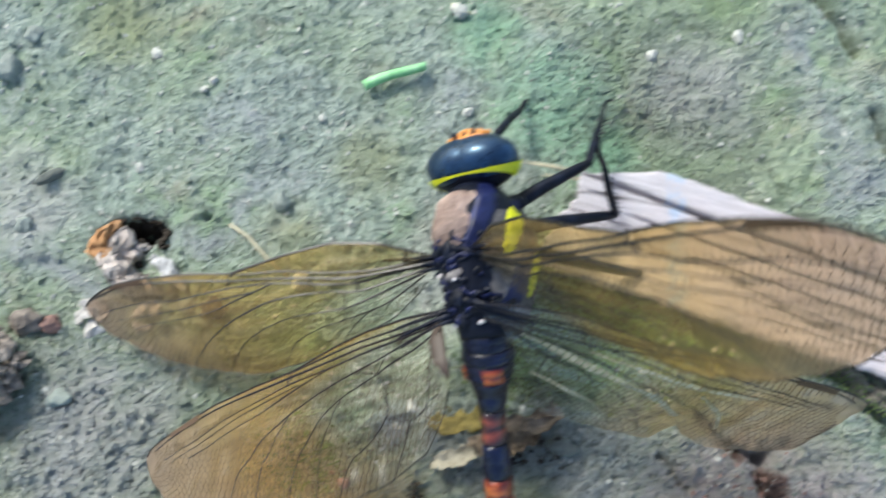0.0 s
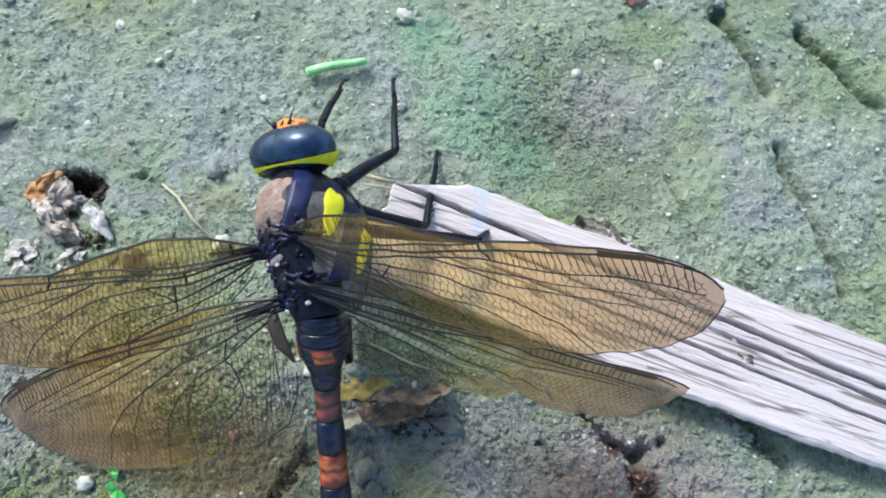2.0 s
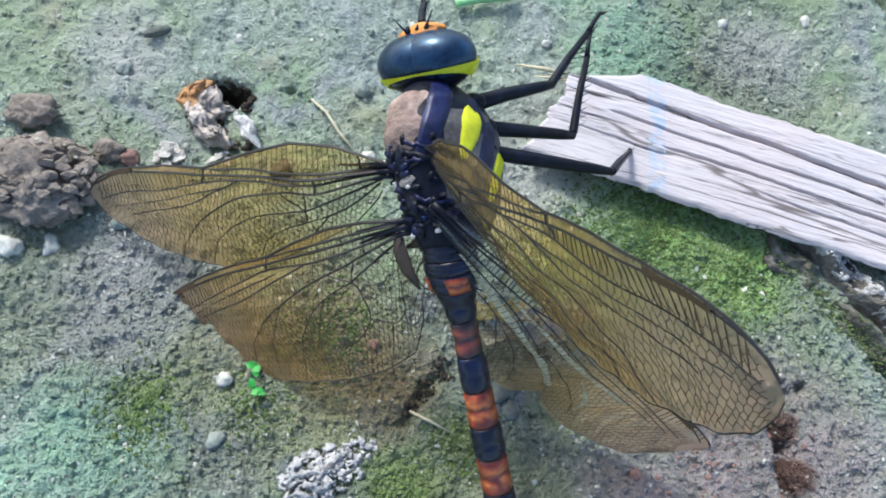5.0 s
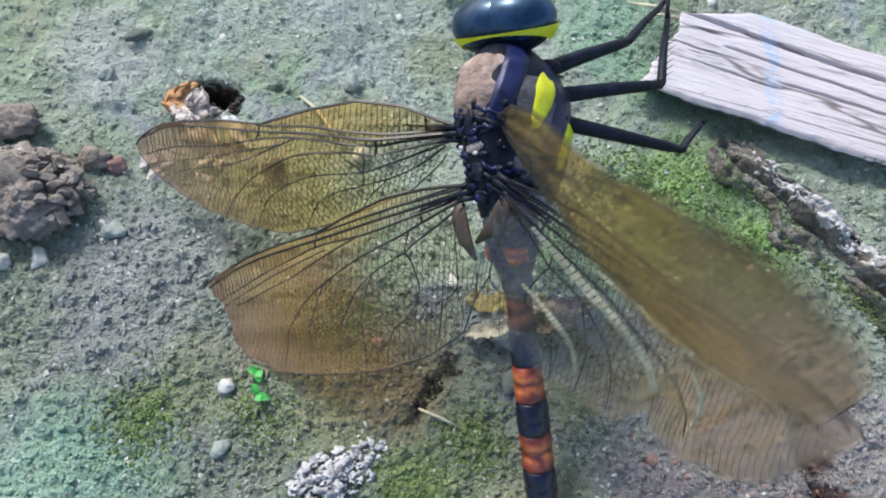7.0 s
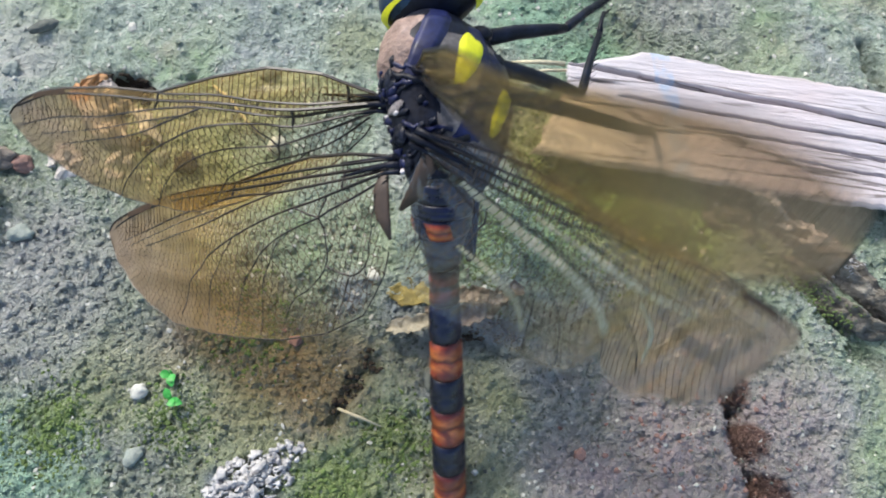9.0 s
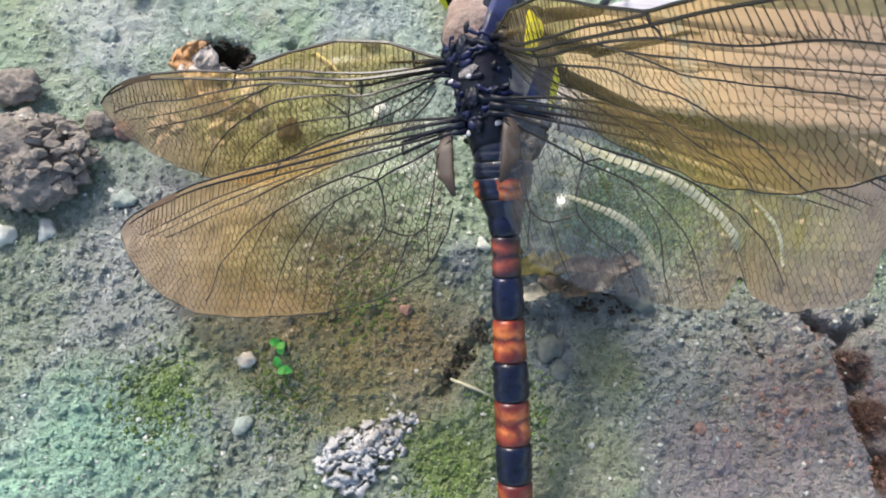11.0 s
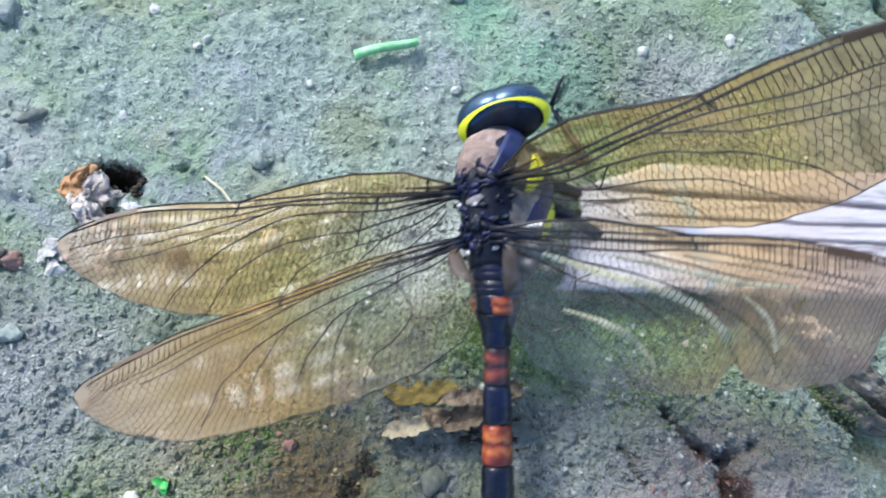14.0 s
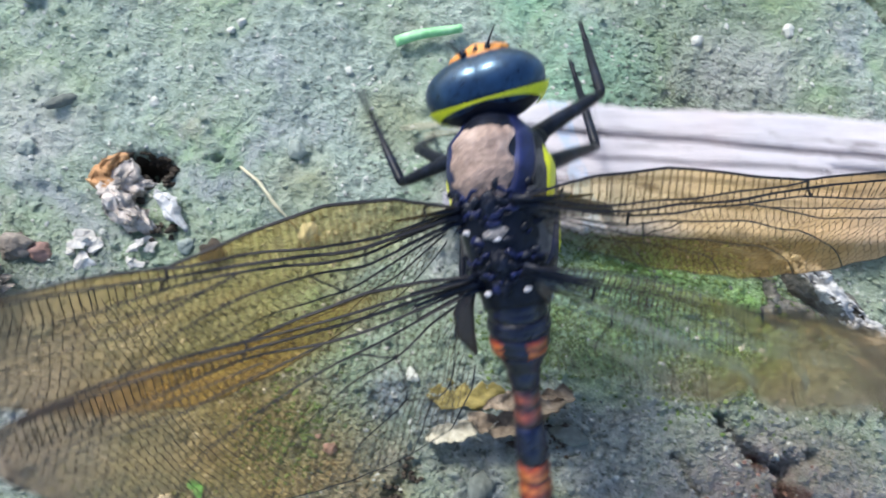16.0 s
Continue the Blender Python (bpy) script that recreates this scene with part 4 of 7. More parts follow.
def dragonfly():
    body = empty("dragonfly", "large dark dragonfly with amber wings, yellow flank marks and orange-banded abdomen", "dragonfly")
    rng = random.Random(4)
    bm = bmesh.new()
    loft(bm, THORAX, 1.02, -1.02, 36, 36, rough=0.012)
    th = part("thorax", bm, BLACK, body, "blue-black glossy thorax")
    for side in (1, -1):
        bm = bmesh.new()
        skin_patch(bm, THORAX, 0.55, -0.75, lambda f: tuple(sorted((side * (52 - 6 * f), side * (138 - 14 * f)))), 0.008, 24, 20, 0.008)
        part("flank_fur", bm, FLANKFUR, th, "greyish furry flank")
        for y0, y1, c0, c1, w0, w1, lift in ((0.97, 0.02, 66, 30, 17, 11, 0.034), (0.50, -0.72, 112, 72, 13, 17, 0.014), (0.72, 0.20, 100, 92, 10, 8, 0.014)):
            bm = bmesh.new()
            skin_patch(bm, THORAX, y0, y1, lambda f: tuple(sorted((side * (c0 + (c1 - c0) * f - w0 - (w1 - w0) * f), side * (c0 + (c1 - c0) * f + w0 + (w1 - w0) * f)))), lift, 26, 14, 0.004)
            part("flank", bm, NAVY, th, "deep blue flank band")
    def top(x, y, lift):
        w, h, c = section(THORAX, y)
        return (x, y, c + h * math.sqrt(max(0.05, 1 - (x / w) ** 2)) + lift)

    # short ridges that run out to the wing roots, and a knobbly cover of small plates
    for y0, reach in ((0.06, 0.44), (-0.58, 0.40)):
        for k, (dy, out, q, back) in enumerate(((0.15, 0.9, 0.030, 0.06), (0.04, 1.0, 0.042, 0.10), (-0.08, 0.9, 0.036, 0.02), (-0.18, 0.95, 0.026, -0.06))):
            for side in (1, -1):
                bm = bmesh.new()
                pts = []
                for i in range(9):
                    f = i / 8
                    x = side * (0.10 + reach * out * f)
                    y = y0 + dy * (1 - 0.35 * f) - back * math.sin(f * 2.6) + 0.022 * math.sin(i * 2.1 + k * 1.7 + side)
                    pts.append(top(x * 0.9, y, 0.004 + 0.018 * math.sin(i * 1.9 + k)))
                tube(bm, pts, [q * (0.55 + 0.5 * abs(math.sin(i * 1.3 + k * 2.0 + side))) for i in range(9)], 8)
                part("back_ridge", bm, BLACK if k % 2 else NAVY, th)
    for k in range(46):
        bm = bmesh.new()
        x, y = rng.uniform(-0.40, 0.40), rng.choice((rng.gauss(0.03, 0.10), rng.gauss(-0.60, 0.12), rng.uniform(-0.95, 0.1)))
        q = rng.uniform(0.03, 0.085)
        lump(bm, top(x * 0.95, y, -0.004), (q * rng.uniform(0.7, 1.6), q * rng.uniform(0.6, 1.1), q * 0.6), 0.35, 2, 2.2, rng.uniform(0, 60))
        part("back_plate", bm, (BLACK, NAVY, BLACK, BLACK, NAVY, BLACK, GREYPILE, BLACK)[k % 8], th)
    bm = bmesh.new()
    skin_patch(bm, THORAX, 0.84, 0.10, lambda f: (-64 + 8 * f, 46 - 22 * f), 0.03, 40, 44, 0.028)
    part("back_shield", bm, BROWN, th, "pinkish-brown furry front of the back")
    for y0, y1, c0, c1, w in ((0.62, -0.10, 92, 66, 13), (0.12, -0.58, 124, 102, 12)):
        for side in (1, -1):
            bm = bmesh.new()
            skin_patch(bm, THORAX, y0, y1, lambda f: tuple(sorted((side * (c0 + (c1 - c0) * f - w * math.sin(math.pi * (0.10 + 0.88 * f ** 0.7)) ** 0.7), side * (c0 + (c1 - c0) * f + w * math.sin(math.pi * (0.10 + 0.88 * f ** 0.7)) ** 0.7)))), 0.026, 24, 10)
            part("flank_stripe", bm, YELLOW, th, "bright yellow-green flank stripe")
    # leg bases under the breast
    for x, y, z in ((0.30, 0.72, -0.30), (0.34, 0.42, -0.42), (0.34, 0.12, -0.45)):
        for side in (1, -1):
            bm = bmesh.new()
            lump(bm, (side * x * 0.9, y, z + 0.05), (0.24, 0.13, 0.20), 0.15, 3, 1.5, y)
            part("leg_base", bm, BLACK, th, "black leg base")
    # wing sockets and the plates of the back
    for y, s in ((0.02, 0.30), (-0.62, 0.27)):
        for side in (1, -1):
            for k in range(4):
                bm = bmesh.new()
                q = s * rng.uniform(0.22, 0.36)
                x, yy = side * (0.30 + 0.10 * rng.random()), y + s * (k - 1.5) * 0.42
                lump(bm, top(x, yy, -0.01), (q, q * 0.5, q * 0.4), 0.3, 3, 2.2, rng.uniform(0, 30))
                part("wing_socket", bm, BLACK, th, "black knobbly wing joint")
    for y, s, mat in ((0.06, 0.15, BLACK), (-0.24, 0.085, GREYPILE), (-0.52, 0.15, BLACK), (-0.80, 0.10, BLACK)):
        bm = bmesh.new()
        lump(bm, top(0, y, -0.01), (s * (0.7 if mat is BLACK else 1.5), s, s * 0.35), 0.25, 4, 2.4, y * 3)
        part("back_plate", bm, mat, th)
    for x, y in ((0.20, -0.84), (-0.20, -0.84), (0.03, -0.30), (-0.30, -0.2)):
        bm = bmesh.new()
        lump(bm, top(x, y, 0.01), (0.055, 0.032, 0.03), 0.25, 2, 2, x)
        part("pale_tubercle", bm, PALEKNOB, th)

    # neck and head
    r = (0.64, 0.37, 0.40)
    bm = bmesh.new()
    ball(bm, (0, 0, 0), (r[0] * 0.97, r[1] * 0.97, r[2] * 0.97), 32)
    head = part("head", bm, BLACK, body, "wide black head with yellow-rimmed eyes")
    for side in (1, -1):
        bm = bmesh.new()
        ball(bm, (side * 0.105, 0.05, 0.03), (0.545, 0.350, 0.405), 44)
        part("eye", bm, EYE, head, "glossy blue-black compound eye")
        bm = bmesh.new()
        ellipsoid_patch(bm, (0.632, 0.34, 0.415), (0, side * 122), lambda f: (113.5 - 27 * f ** 1.9, 118 + 10 * min(1, f * 1.1) ** 1.4), 0.034, 36, 6)
        part("eye_rim", bm, YELLOW, head, "lemon-yellow rim behind the eye")
        bm = bmesh.new()
        tube(bm, [(side * 0.12, 0.37, 0.18), (side * 0.18, 0.46, 0.23), (side * 0.27, 0.58, 0.25)], [0.020, 0.012, 0.005], 6)
        part("antenna", bm, BLACK, head)
    bm = bmesh.new()
    lump(bm, (0, 0.365, 0.09), (0.34, 0.125, 0.15), 0.16, 4, 1.5, 2)
    part("face", bm, FACE, head, "orange face plate")
    bm = bmesh.new()
    lump(bm, (0, 0.35, -0.12), (0.26, 0.12, 0.18), 0.12, 3, 1.5, 5)
    part("mouth", bm, FACE, head)
    for x in (-0.12, 0.02, 0.14):
        bm = bmesh.new()
        lump(bm, (x, 0.41, 0.19), (0.05, 0.05, 0.035), 0.3, 2, 2, x)
        part("face_mark", bm, BLACK, head, "black mark on the face")
    bm = bmesh.new()
    tube(bm, [(0, 0.9, 0.1), (0, 1.1, 0.12), (0, 1.25, 0.12)], [0.24, 0.17, 0.15], 14)
    part("neck", bm, BLACK, body)

    # abdomen: ringed black and orange
    bm = bmesh.new()
    loft(bm, ABDOMEN, 0.05, -6.272, 40, 16, -0.05)
    ab = part("abdomen", bm, BLACK, body, "slender abdomen ringed black and orange")
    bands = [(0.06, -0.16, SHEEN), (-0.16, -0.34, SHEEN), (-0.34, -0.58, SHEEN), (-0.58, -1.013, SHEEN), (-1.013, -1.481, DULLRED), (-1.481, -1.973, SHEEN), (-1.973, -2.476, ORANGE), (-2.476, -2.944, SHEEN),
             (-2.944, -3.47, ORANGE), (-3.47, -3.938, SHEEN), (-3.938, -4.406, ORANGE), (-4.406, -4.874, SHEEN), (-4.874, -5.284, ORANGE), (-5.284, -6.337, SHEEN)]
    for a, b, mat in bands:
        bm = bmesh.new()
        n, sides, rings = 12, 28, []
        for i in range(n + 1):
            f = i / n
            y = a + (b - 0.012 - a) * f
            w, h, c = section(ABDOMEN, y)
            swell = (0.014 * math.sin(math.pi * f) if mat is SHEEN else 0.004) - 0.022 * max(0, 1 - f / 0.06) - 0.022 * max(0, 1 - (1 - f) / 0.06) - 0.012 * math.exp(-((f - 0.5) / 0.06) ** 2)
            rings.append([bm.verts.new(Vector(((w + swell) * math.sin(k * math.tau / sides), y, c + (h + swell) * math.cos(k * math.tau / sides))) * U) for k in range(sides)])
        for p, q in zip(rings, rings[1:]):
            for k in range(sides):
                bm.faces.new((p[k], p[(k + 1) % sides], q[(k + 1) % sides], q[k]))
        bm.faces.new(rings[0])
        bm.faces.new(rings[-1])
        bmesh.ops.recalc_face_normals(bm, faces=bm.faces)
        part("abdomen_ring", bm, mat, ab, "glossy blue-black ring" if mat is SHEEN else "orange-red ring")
    for side in (1, -1):
        bm = bmesh.new()
        skin_patch(bm, ABDOMEN, -0.36, -0.60, lambda f: tuple(sorted((side * (16 + 8 * f), side * (72 + 12 * f)))), 0.034, 8, 8)
        part("orange_patch", bm, ORANGE, ab, "orange spot")
        bm = bmesh.new()
        tube(bm, [(side * 0.07, -6.2, 0.02), (side * 0.12, -6.45, 0.03), (side * 0.09, -6.7, 0.0)], [0.06, 0.05, 0.012], 8)
        part("tail_clasper", bm, BLACK, ab)

    wings = {"RF": wing(body, "forewing", FORE, 5.1, 1, FOREWING, rng, 0.3), "LF": wing(body, "forewing", FORE_WORN, 5.1, -1, FOREWING, rng, 0.2),
             "RH": wing(body, "hindwing", HIND_TORN, 4.8, 1, TORNWING, rng, 0.6), "LH": wing(body, "hindwing", HIND, 4.8, -1, HINDWING, rng, 0.4)}

    legs = {}
    for key, femur, tibia in LEGS:
        bm = bmesh.new()
        tube(bm, [(0, 0, 0), (0.12, 0, 0.01), (femur * 0.4, 0, 0.03), (femur * 0.85, 0, 0.01), (femur, 0, 0)], [0.07, 0.10, 0.09, 0.072, 0.055], 10)
        fe = part("leg_femur", bm, BLACK, body, "black spiny leg, upper joint")
        bm = bmesh.new()
        tube(bm, [(0, 0, 0), (0.06, 0, 0.0), (tibia * 0.5, 0, 0.02), (tibia, 0, 0)], [0.05, 0.062, 0.053, 0.042], 8)
        tube(bm, [(tibia, 0, 0), (tibia + 0.2, 0, 0.03), (tibia + 0.42, 0, 0.03), (tibia + 0.5, 0, -0.02)], [0.042, 0.032, 0.031, 0.024], 6)
        tube(bm, [(tibia + 0.48, 0, 0), (tibia + 0.58, 0.04, -0.05)], [0.016, 0.005], 5)
        tube(bm, [(tibia + 0.48, 0, 0), (tibia + 0.58, -0.04, -0.05)], [0.016, 0.005], 5)
        for k in range(9):
            x = 0.12 + (tibia - 0.15) * k / 9
            for s in (1, -1):
                tube(bm, [(x, s * 0.03, 0), (x + 0.07, s * 0.14, -0.03)], [0.008, 0.003], 4)
        legs[key] = (fe, part("leg_shin", bm, BLACK, body, "thin black spiny shin and foot"))
    return body, head, ab, wings, legs


LEGS = [("RA", 1.25, 1.15), ("RB", 1.55, 1.25), ("RC", 1.9, 1.6), ("LA", 1.25, 1.15), ("LB", 1.55, 1.25), ("LC", 1.9, 1.6)]


# ---- loose things on the soil ----
def pebble(name, x, y, size, material, label, category="pebble", group="", rough=0.3, seed=0.0, sink=0.25, turn=0.0, sub=3, freq=1.6, smooth=True):
    bm = bmesh.new()
    lump(bm, (0, 0, 0), size, rough, sub, freq, seed)
    return thing(name, bm, material, label, category, at(x, y, relief(x, y) + size[2] * (1 - 2 * sink), 0, 0, turn), group, smooth=smooth)


def cluster(bm, spots, rng, n, spread, smallest, largest, rough=0.4):
    """Crumbs stuck together round spots."""
    for k in range(n):
        x, y, z = spots[k % len(spots)]
        r = rng.uniform(smallest, largest)
        lump(bm, (x + rng.gauss(0, spread), y + rng.gauss(0, spread), z + abs(rng.gauss(0, spread * 0.4))), (r * rng.uniform(0.8, 1.4), r * rng.uniform(0.7, 1.2), r * rng.uniform(0.6, 1)), rough, 1, 2, rng.uniform(0, 50))
    return bm


def burrow():
    """Small pit with a crusted, curled cast in it."""
    pit = empty("burrow_cast", "curled rusty and white crust in a small dark pit in soil", "debris")
    bm = bmesh.new()
    made = []
    for k in range(40):
        a = radians(150 - 190 * k / 39)
        made.append((-0.42 + 0.50 * math.cos(a) + 0.05 * math.sin(k * 2.3), -0.20 + 0.29 * math.sin(a) + 0.045 * math.sin(k * 1.7), 0.0))
    for k, (x, y, z) in enumerate(made):
        r = 0.035 + 0.045 * abs(noise.noise(Vector((k * 0.7, 3, 0))))
        lump(bm, (x, y, relief(x, y) + 0.02), (r * 1.6, r, r), 0.9, 2, 2.6, k)
    part("pit_rim", bm, PIT, pit, "dark crumbly rim")
    bm = bmesh.new()
    rings = []
    for i in range(13):
        ring = []
        for k in range(48):
            a = k * math.tau / 48
            q = i / 12 * (1 + 0.22 * noise.noise(Vector((math.cos(a) * 2, math.sin(a) * 2, 4))) + 0.16 * noise.noise(Vector((math.cos(a) * 6, math.sin(a) * 6, 1))))
            x, y = -0.42 + 0.52 * q * math.cos(a), -0.10 + 0.20 * q * math.sin(a)
            ring.append(bm.verts.new(Vector((x, y, relief(x, y) + 0.03 + 0.05 * noise.noise(Vector((x * 9, y * 9, 2))))) * U))
        rings.append(ring)
    for r0, r1 in zip(rings, rings[1:]):
        for k in range(48):
            bm.faces.new((r0[k], r1[k], r1[(k + 1) % 48], r0[(k + 1) % 48]))
    bmesh.ops.remove_doubles(bm, verts=bm.verts, dist=1e-7)
    part("pit_lining", bm, PIT, pit, "near-black lining of the hollow")
    rng = random.Random(8)

    def crust(bm, pts, radii, rough):
        tube(bm, pts, radii, 18)
        bmesh.ops.subdivide_edges(bm, edges=bm.edges[:], cuts=3, use_grid_fill=True)
        for v in bm.verts:
            q = v.co / U
            v.co += Vector((noise.noise(q * 4), noise.noise(q * 4 + Vector((5, 0, 0))), noise.noise(q * 4 + Vector((0, 7, 0))))) * (rough * U) + Vector((noise.noise(q * 11), noise.noise(q * 11 + Vector((5, 0, 0))), noise.noise(q * 11 + Vector((0, 7, 0))))) * (rough * 0.6 * U) + Vector((noise.noise(q * 24), noise.noise(q * 24 + Vector((5, 0, 0))), noise.noise(q * 24 + Vector((0, 7, 0))))) * (rough * 0.3 * U)
        return bm

    bm = bmesh.new()
    lump(bm, (-0.50, -0.36, -0.16), (0.34, 0.24, 0.20), 0.5, 4, 2.6, 3.3)
    part("crust_bed", bm, CURL, pit, "stained pale crust filling the pit")
    bm = crust(bmesh.new(), [(-0.62, 0.05, -0.1), (-0.80, -0.02, -0.02), (-0.88, -0.18, 0.03), (-0.86, -0.36, 0.06), (-0.76, -0.5, 0.06)], [0.06, 0.12, 0.16, 0.18, 0.13], 0.10)
    part("rusty_wall", bm, RUST, pit, "rust-orange crust")
    bm = crust(bmesh.new(), [(-0.50, -0.10, -0.08), (-0.58, -0.24, -0.02), (-0.72, -0.42, 0.05), (-0.70, -0.66, 0.08), (-0.50, -0.84, 0.08), (-0.26, -0.98, 0.08), (-0.12, -1.14, 0.04)], [0.06, 0.12, 0.17, 0.20, 0.22, 0.19, 0.07], 0.15)
    part("white_curl", bm, CURL, pit, "chalky white crust")
    bm = bmesh.new()
    crust(bm, [(-0.06, -0.52, 0.08), (0.06, -0.66, 0.13), (0.22, -0.9, 0.13), (0.40, -1.16, 0.06)], [0.06, 0.12, 0.11, 0.03], 0.08)
    part("grey_flake", bm, LICHEN, pit, "grey-white loose flake")
    bm = bmesh.new()
    cluster(bm, [(-0.02, -1.02, 0.03), (0.22, -1.12, 0.03), (-0.45, -0.3, -0.2)], rng, 16, 0.09, 0.04, 0.09)
    part("dark_crumb", bm, PIT, pit)["kind"] = "stuff"


burrow()

white_group = "white pebbles by the pit"
for k, (x, y, s) in enumerate([(-1.12, -1.22, 0.17), (-0.92, -1.33, 0.12), (-1.07, -1.54, 0.16), (-1.28, -1.36, 0.08), (-0.33, -1.56, 0.12), (-0.24, -1.32, 0.14), (-0.10, -1.40, 0.09)]):
    pebble("pebble", x, y, (s * 1.3, s * 0.85, s * 0.6), WHITECRUST, "chalky white angular pebble lying on damp soil", group=white_group, sub=2, rough=0.75, freq=2.2, smooth=False, seed=k + 0.2, turn=40 * k)
for k, (x, y, s, mat, label) in enumerate([
        (-1.73, -1.40, 0.17, REDSTONE, "small reddish-brown pebble on soil"), (2.12, -1.19, 0.15, QUARTZ, "pale round pebble on soil beside dry straw"),
        (1.93, 0.08, 0.15, GREYSTONE, "smooth grey round pebble on soil"), (0.79, -1.41, 0.19, PIT, "dark brown soil crumb"), (0.40, -1.36, 0.12, GREYSTONE, "grey crumb on soil"),
        (-2.31, 2.77, 0.24, GREYSTONE, "rounded grey pebble pressed into soil"), (5.01, 2.95, 0.15, QUARTZ, "pale rough pebble on green soil"), (9.09, 3.29, 0.19, REDSTONE, "brick-red pebble on soil"),
        (9.41, 1.98, 0.11, QUARTZ, "pale small pebble on soil"), (0.05, 2.86, 0.10, QUARTZ, "pale small pebble on soil"), (0.37, -4.79, 0.13, QUARTZ, "pale rounded pebble by green leaflets"),
        (0.40, -5.66, 0.15, GREYSTONE, "grey-brown pebble half sunk in soil"), (-2.62, -2.95, 0.16, QUARTZ, "pale grey pebble below a clod"), (-3.2, -3.0, 0.2, QUARTZ, "pale grey pebble below a clod"),
        (-1.52, -2.51, 0.17, GREYSTONE, "buff flat pebble on soil"), (6.42, -5.72, 0.09, REDSTONE, "dull red crumb of earth"), (3.62, -3.2, 0.1, QUARTZ, "pale small pebble on soil"),
        (7.98, 1.83, 0.11, QUARTZ, "pale small pebble on soil"), (4.96, 1.25, 0.08, QUARTZ, "pale small pebble on soil"), (2.66, 1.40, 0.07, QUARTZ, "pale small pebble on soil"),
        (-0.28, 0.93, 0.08, QUARTZ, "pale small pebble on soil"), (0.97, 2.23, 0.08, QUARTZ, "pale small pebble on soil"), (0.82, 2.10, 0.07, QUARTZ, "pale small pebble on soil"),
        (10.63, 3.28, 0.10, GREYSTONE, "grey small pebble on soil"), (2.55, -4.15, 0.09, REDSTONE, "tiny red crumb on soil"), (4.5, -4.7, 0.2, GRIT_DARK, "dark bluish crumb of soil"), (4.62, -4.95, 0.14, GRIT_DARK, "dark bluish crumb of soil"),
        (-1.9, 3.4, 0.16, GREYSTONE, "grey pebble pressed into soil"), (5.9, 4.4, 0.2, REDSTONE, "dull red crumb of earth"), (-2.1, 0.2, 0.14, GREYSTONE, "grey pebble pressed into soil")]):
    pebble("pebble", x, y, (s * 1.1, s * 0.95, s * 0.65), mat, label, rough=0.32, seed=k * 1.3 + 9, turn=53 * k, sink=0.3)
pebble("stone_flake", -1.65, 0.93, (0.25, 0.10, 0.08), GRIT_DARK, "flat dark grey stone flake on soil", "stone", seed=3, turn=18)
pebble("stone_flake", 5.7, -4.02, (0.30, 0.14, 0.12), GRIT_DARK, "flat dark stone flake under bark", "stone", seed=5, turn=-12)


def clod():
    rng = random.Random(21)
    ob = pebble("soil_clod", -2.95, -1.95, (1.05, 0.72, 0.52), CLOD, "large crumbly brown clod of earth on soil", "clod", rough=0.30, seed=11, sink=0.3, sub=5, freq=2.2)
    for mat, n, lo, hi, label in ((CLOD, 150, 0.05, 0.15, "brown angular crumbs stuck on the clod"), (BARKPALE, 26, 0.03, 0.07, "paler crumbs on the clod")):
        bm = bmesh.new()
        for k in range(n):
            a, q = rng.uniform(0, math.tau), math.acos(rng.uniform(0.0, 0.97))
            r = lo + (hi - lo) * rng.random() ** 1.8
            lump(bm, (0.97 * math.cos(a) * math.sin(q), 0.66 * math.sin(a) * math.sin(q), 0.47 * math.cos(q)), (r * rng.uniform(0.9, 1.5), r * rng.uniform(0.7, 1.1), r * 0.7), 0.5, 1, 1.4, rng.uniform(0, 60))
        part("crumb_crust", bm, mat, ob, label, smooth=False)["kind"] = "stuff"
    pebble("soil_clod", -3.3, -0.75, (0.5, 0.3, 0.25), CLOD, "small crumbly brown clod of earth", "clod", rough=0.4, seed=14, sub=4, freq=2.4)
    pebble("soil_clod", -2.05, -1.35, (0.3, 0.2, 0.15), CLOD, "small crumbly brown clod of earth", "clod", rough=0.4, seed=15, sub=3, freq=2.4)


clod()


def fibre(name, pts, r, material, label, category):
    bm = bmesh.new()
    tube(bm, pts, [r * 0.7] + [r] * (len(pts) - 2) + [r * 0.35], 6)
    return thing(name, bm, material, label, category)


fibre("dry_straw", [(1.12, -0.18, 0.10), (1.40, -0.42, 0.14), (1.66, -0.78, 0.12), (1.98, -1.12, 0.10)], 0.028, STRAW, "thin pale dry straw lying on soil", "straw")
fibre("dry_straw", [(3.15, -5.07, 0.10), (3.42, -5.18, 0.13), (3.75, -5.32, 0.08)], 0.026, STRAW, "short pale straw lying on soil", "straw")
fibre("dry_straw", [(4.9, 3.1, 0.06), (5.1, 2.9, 0.1), (5.3, 2.85, 0.05)], 0.018, STRAW, "tiny pale straw on soil", "straw")


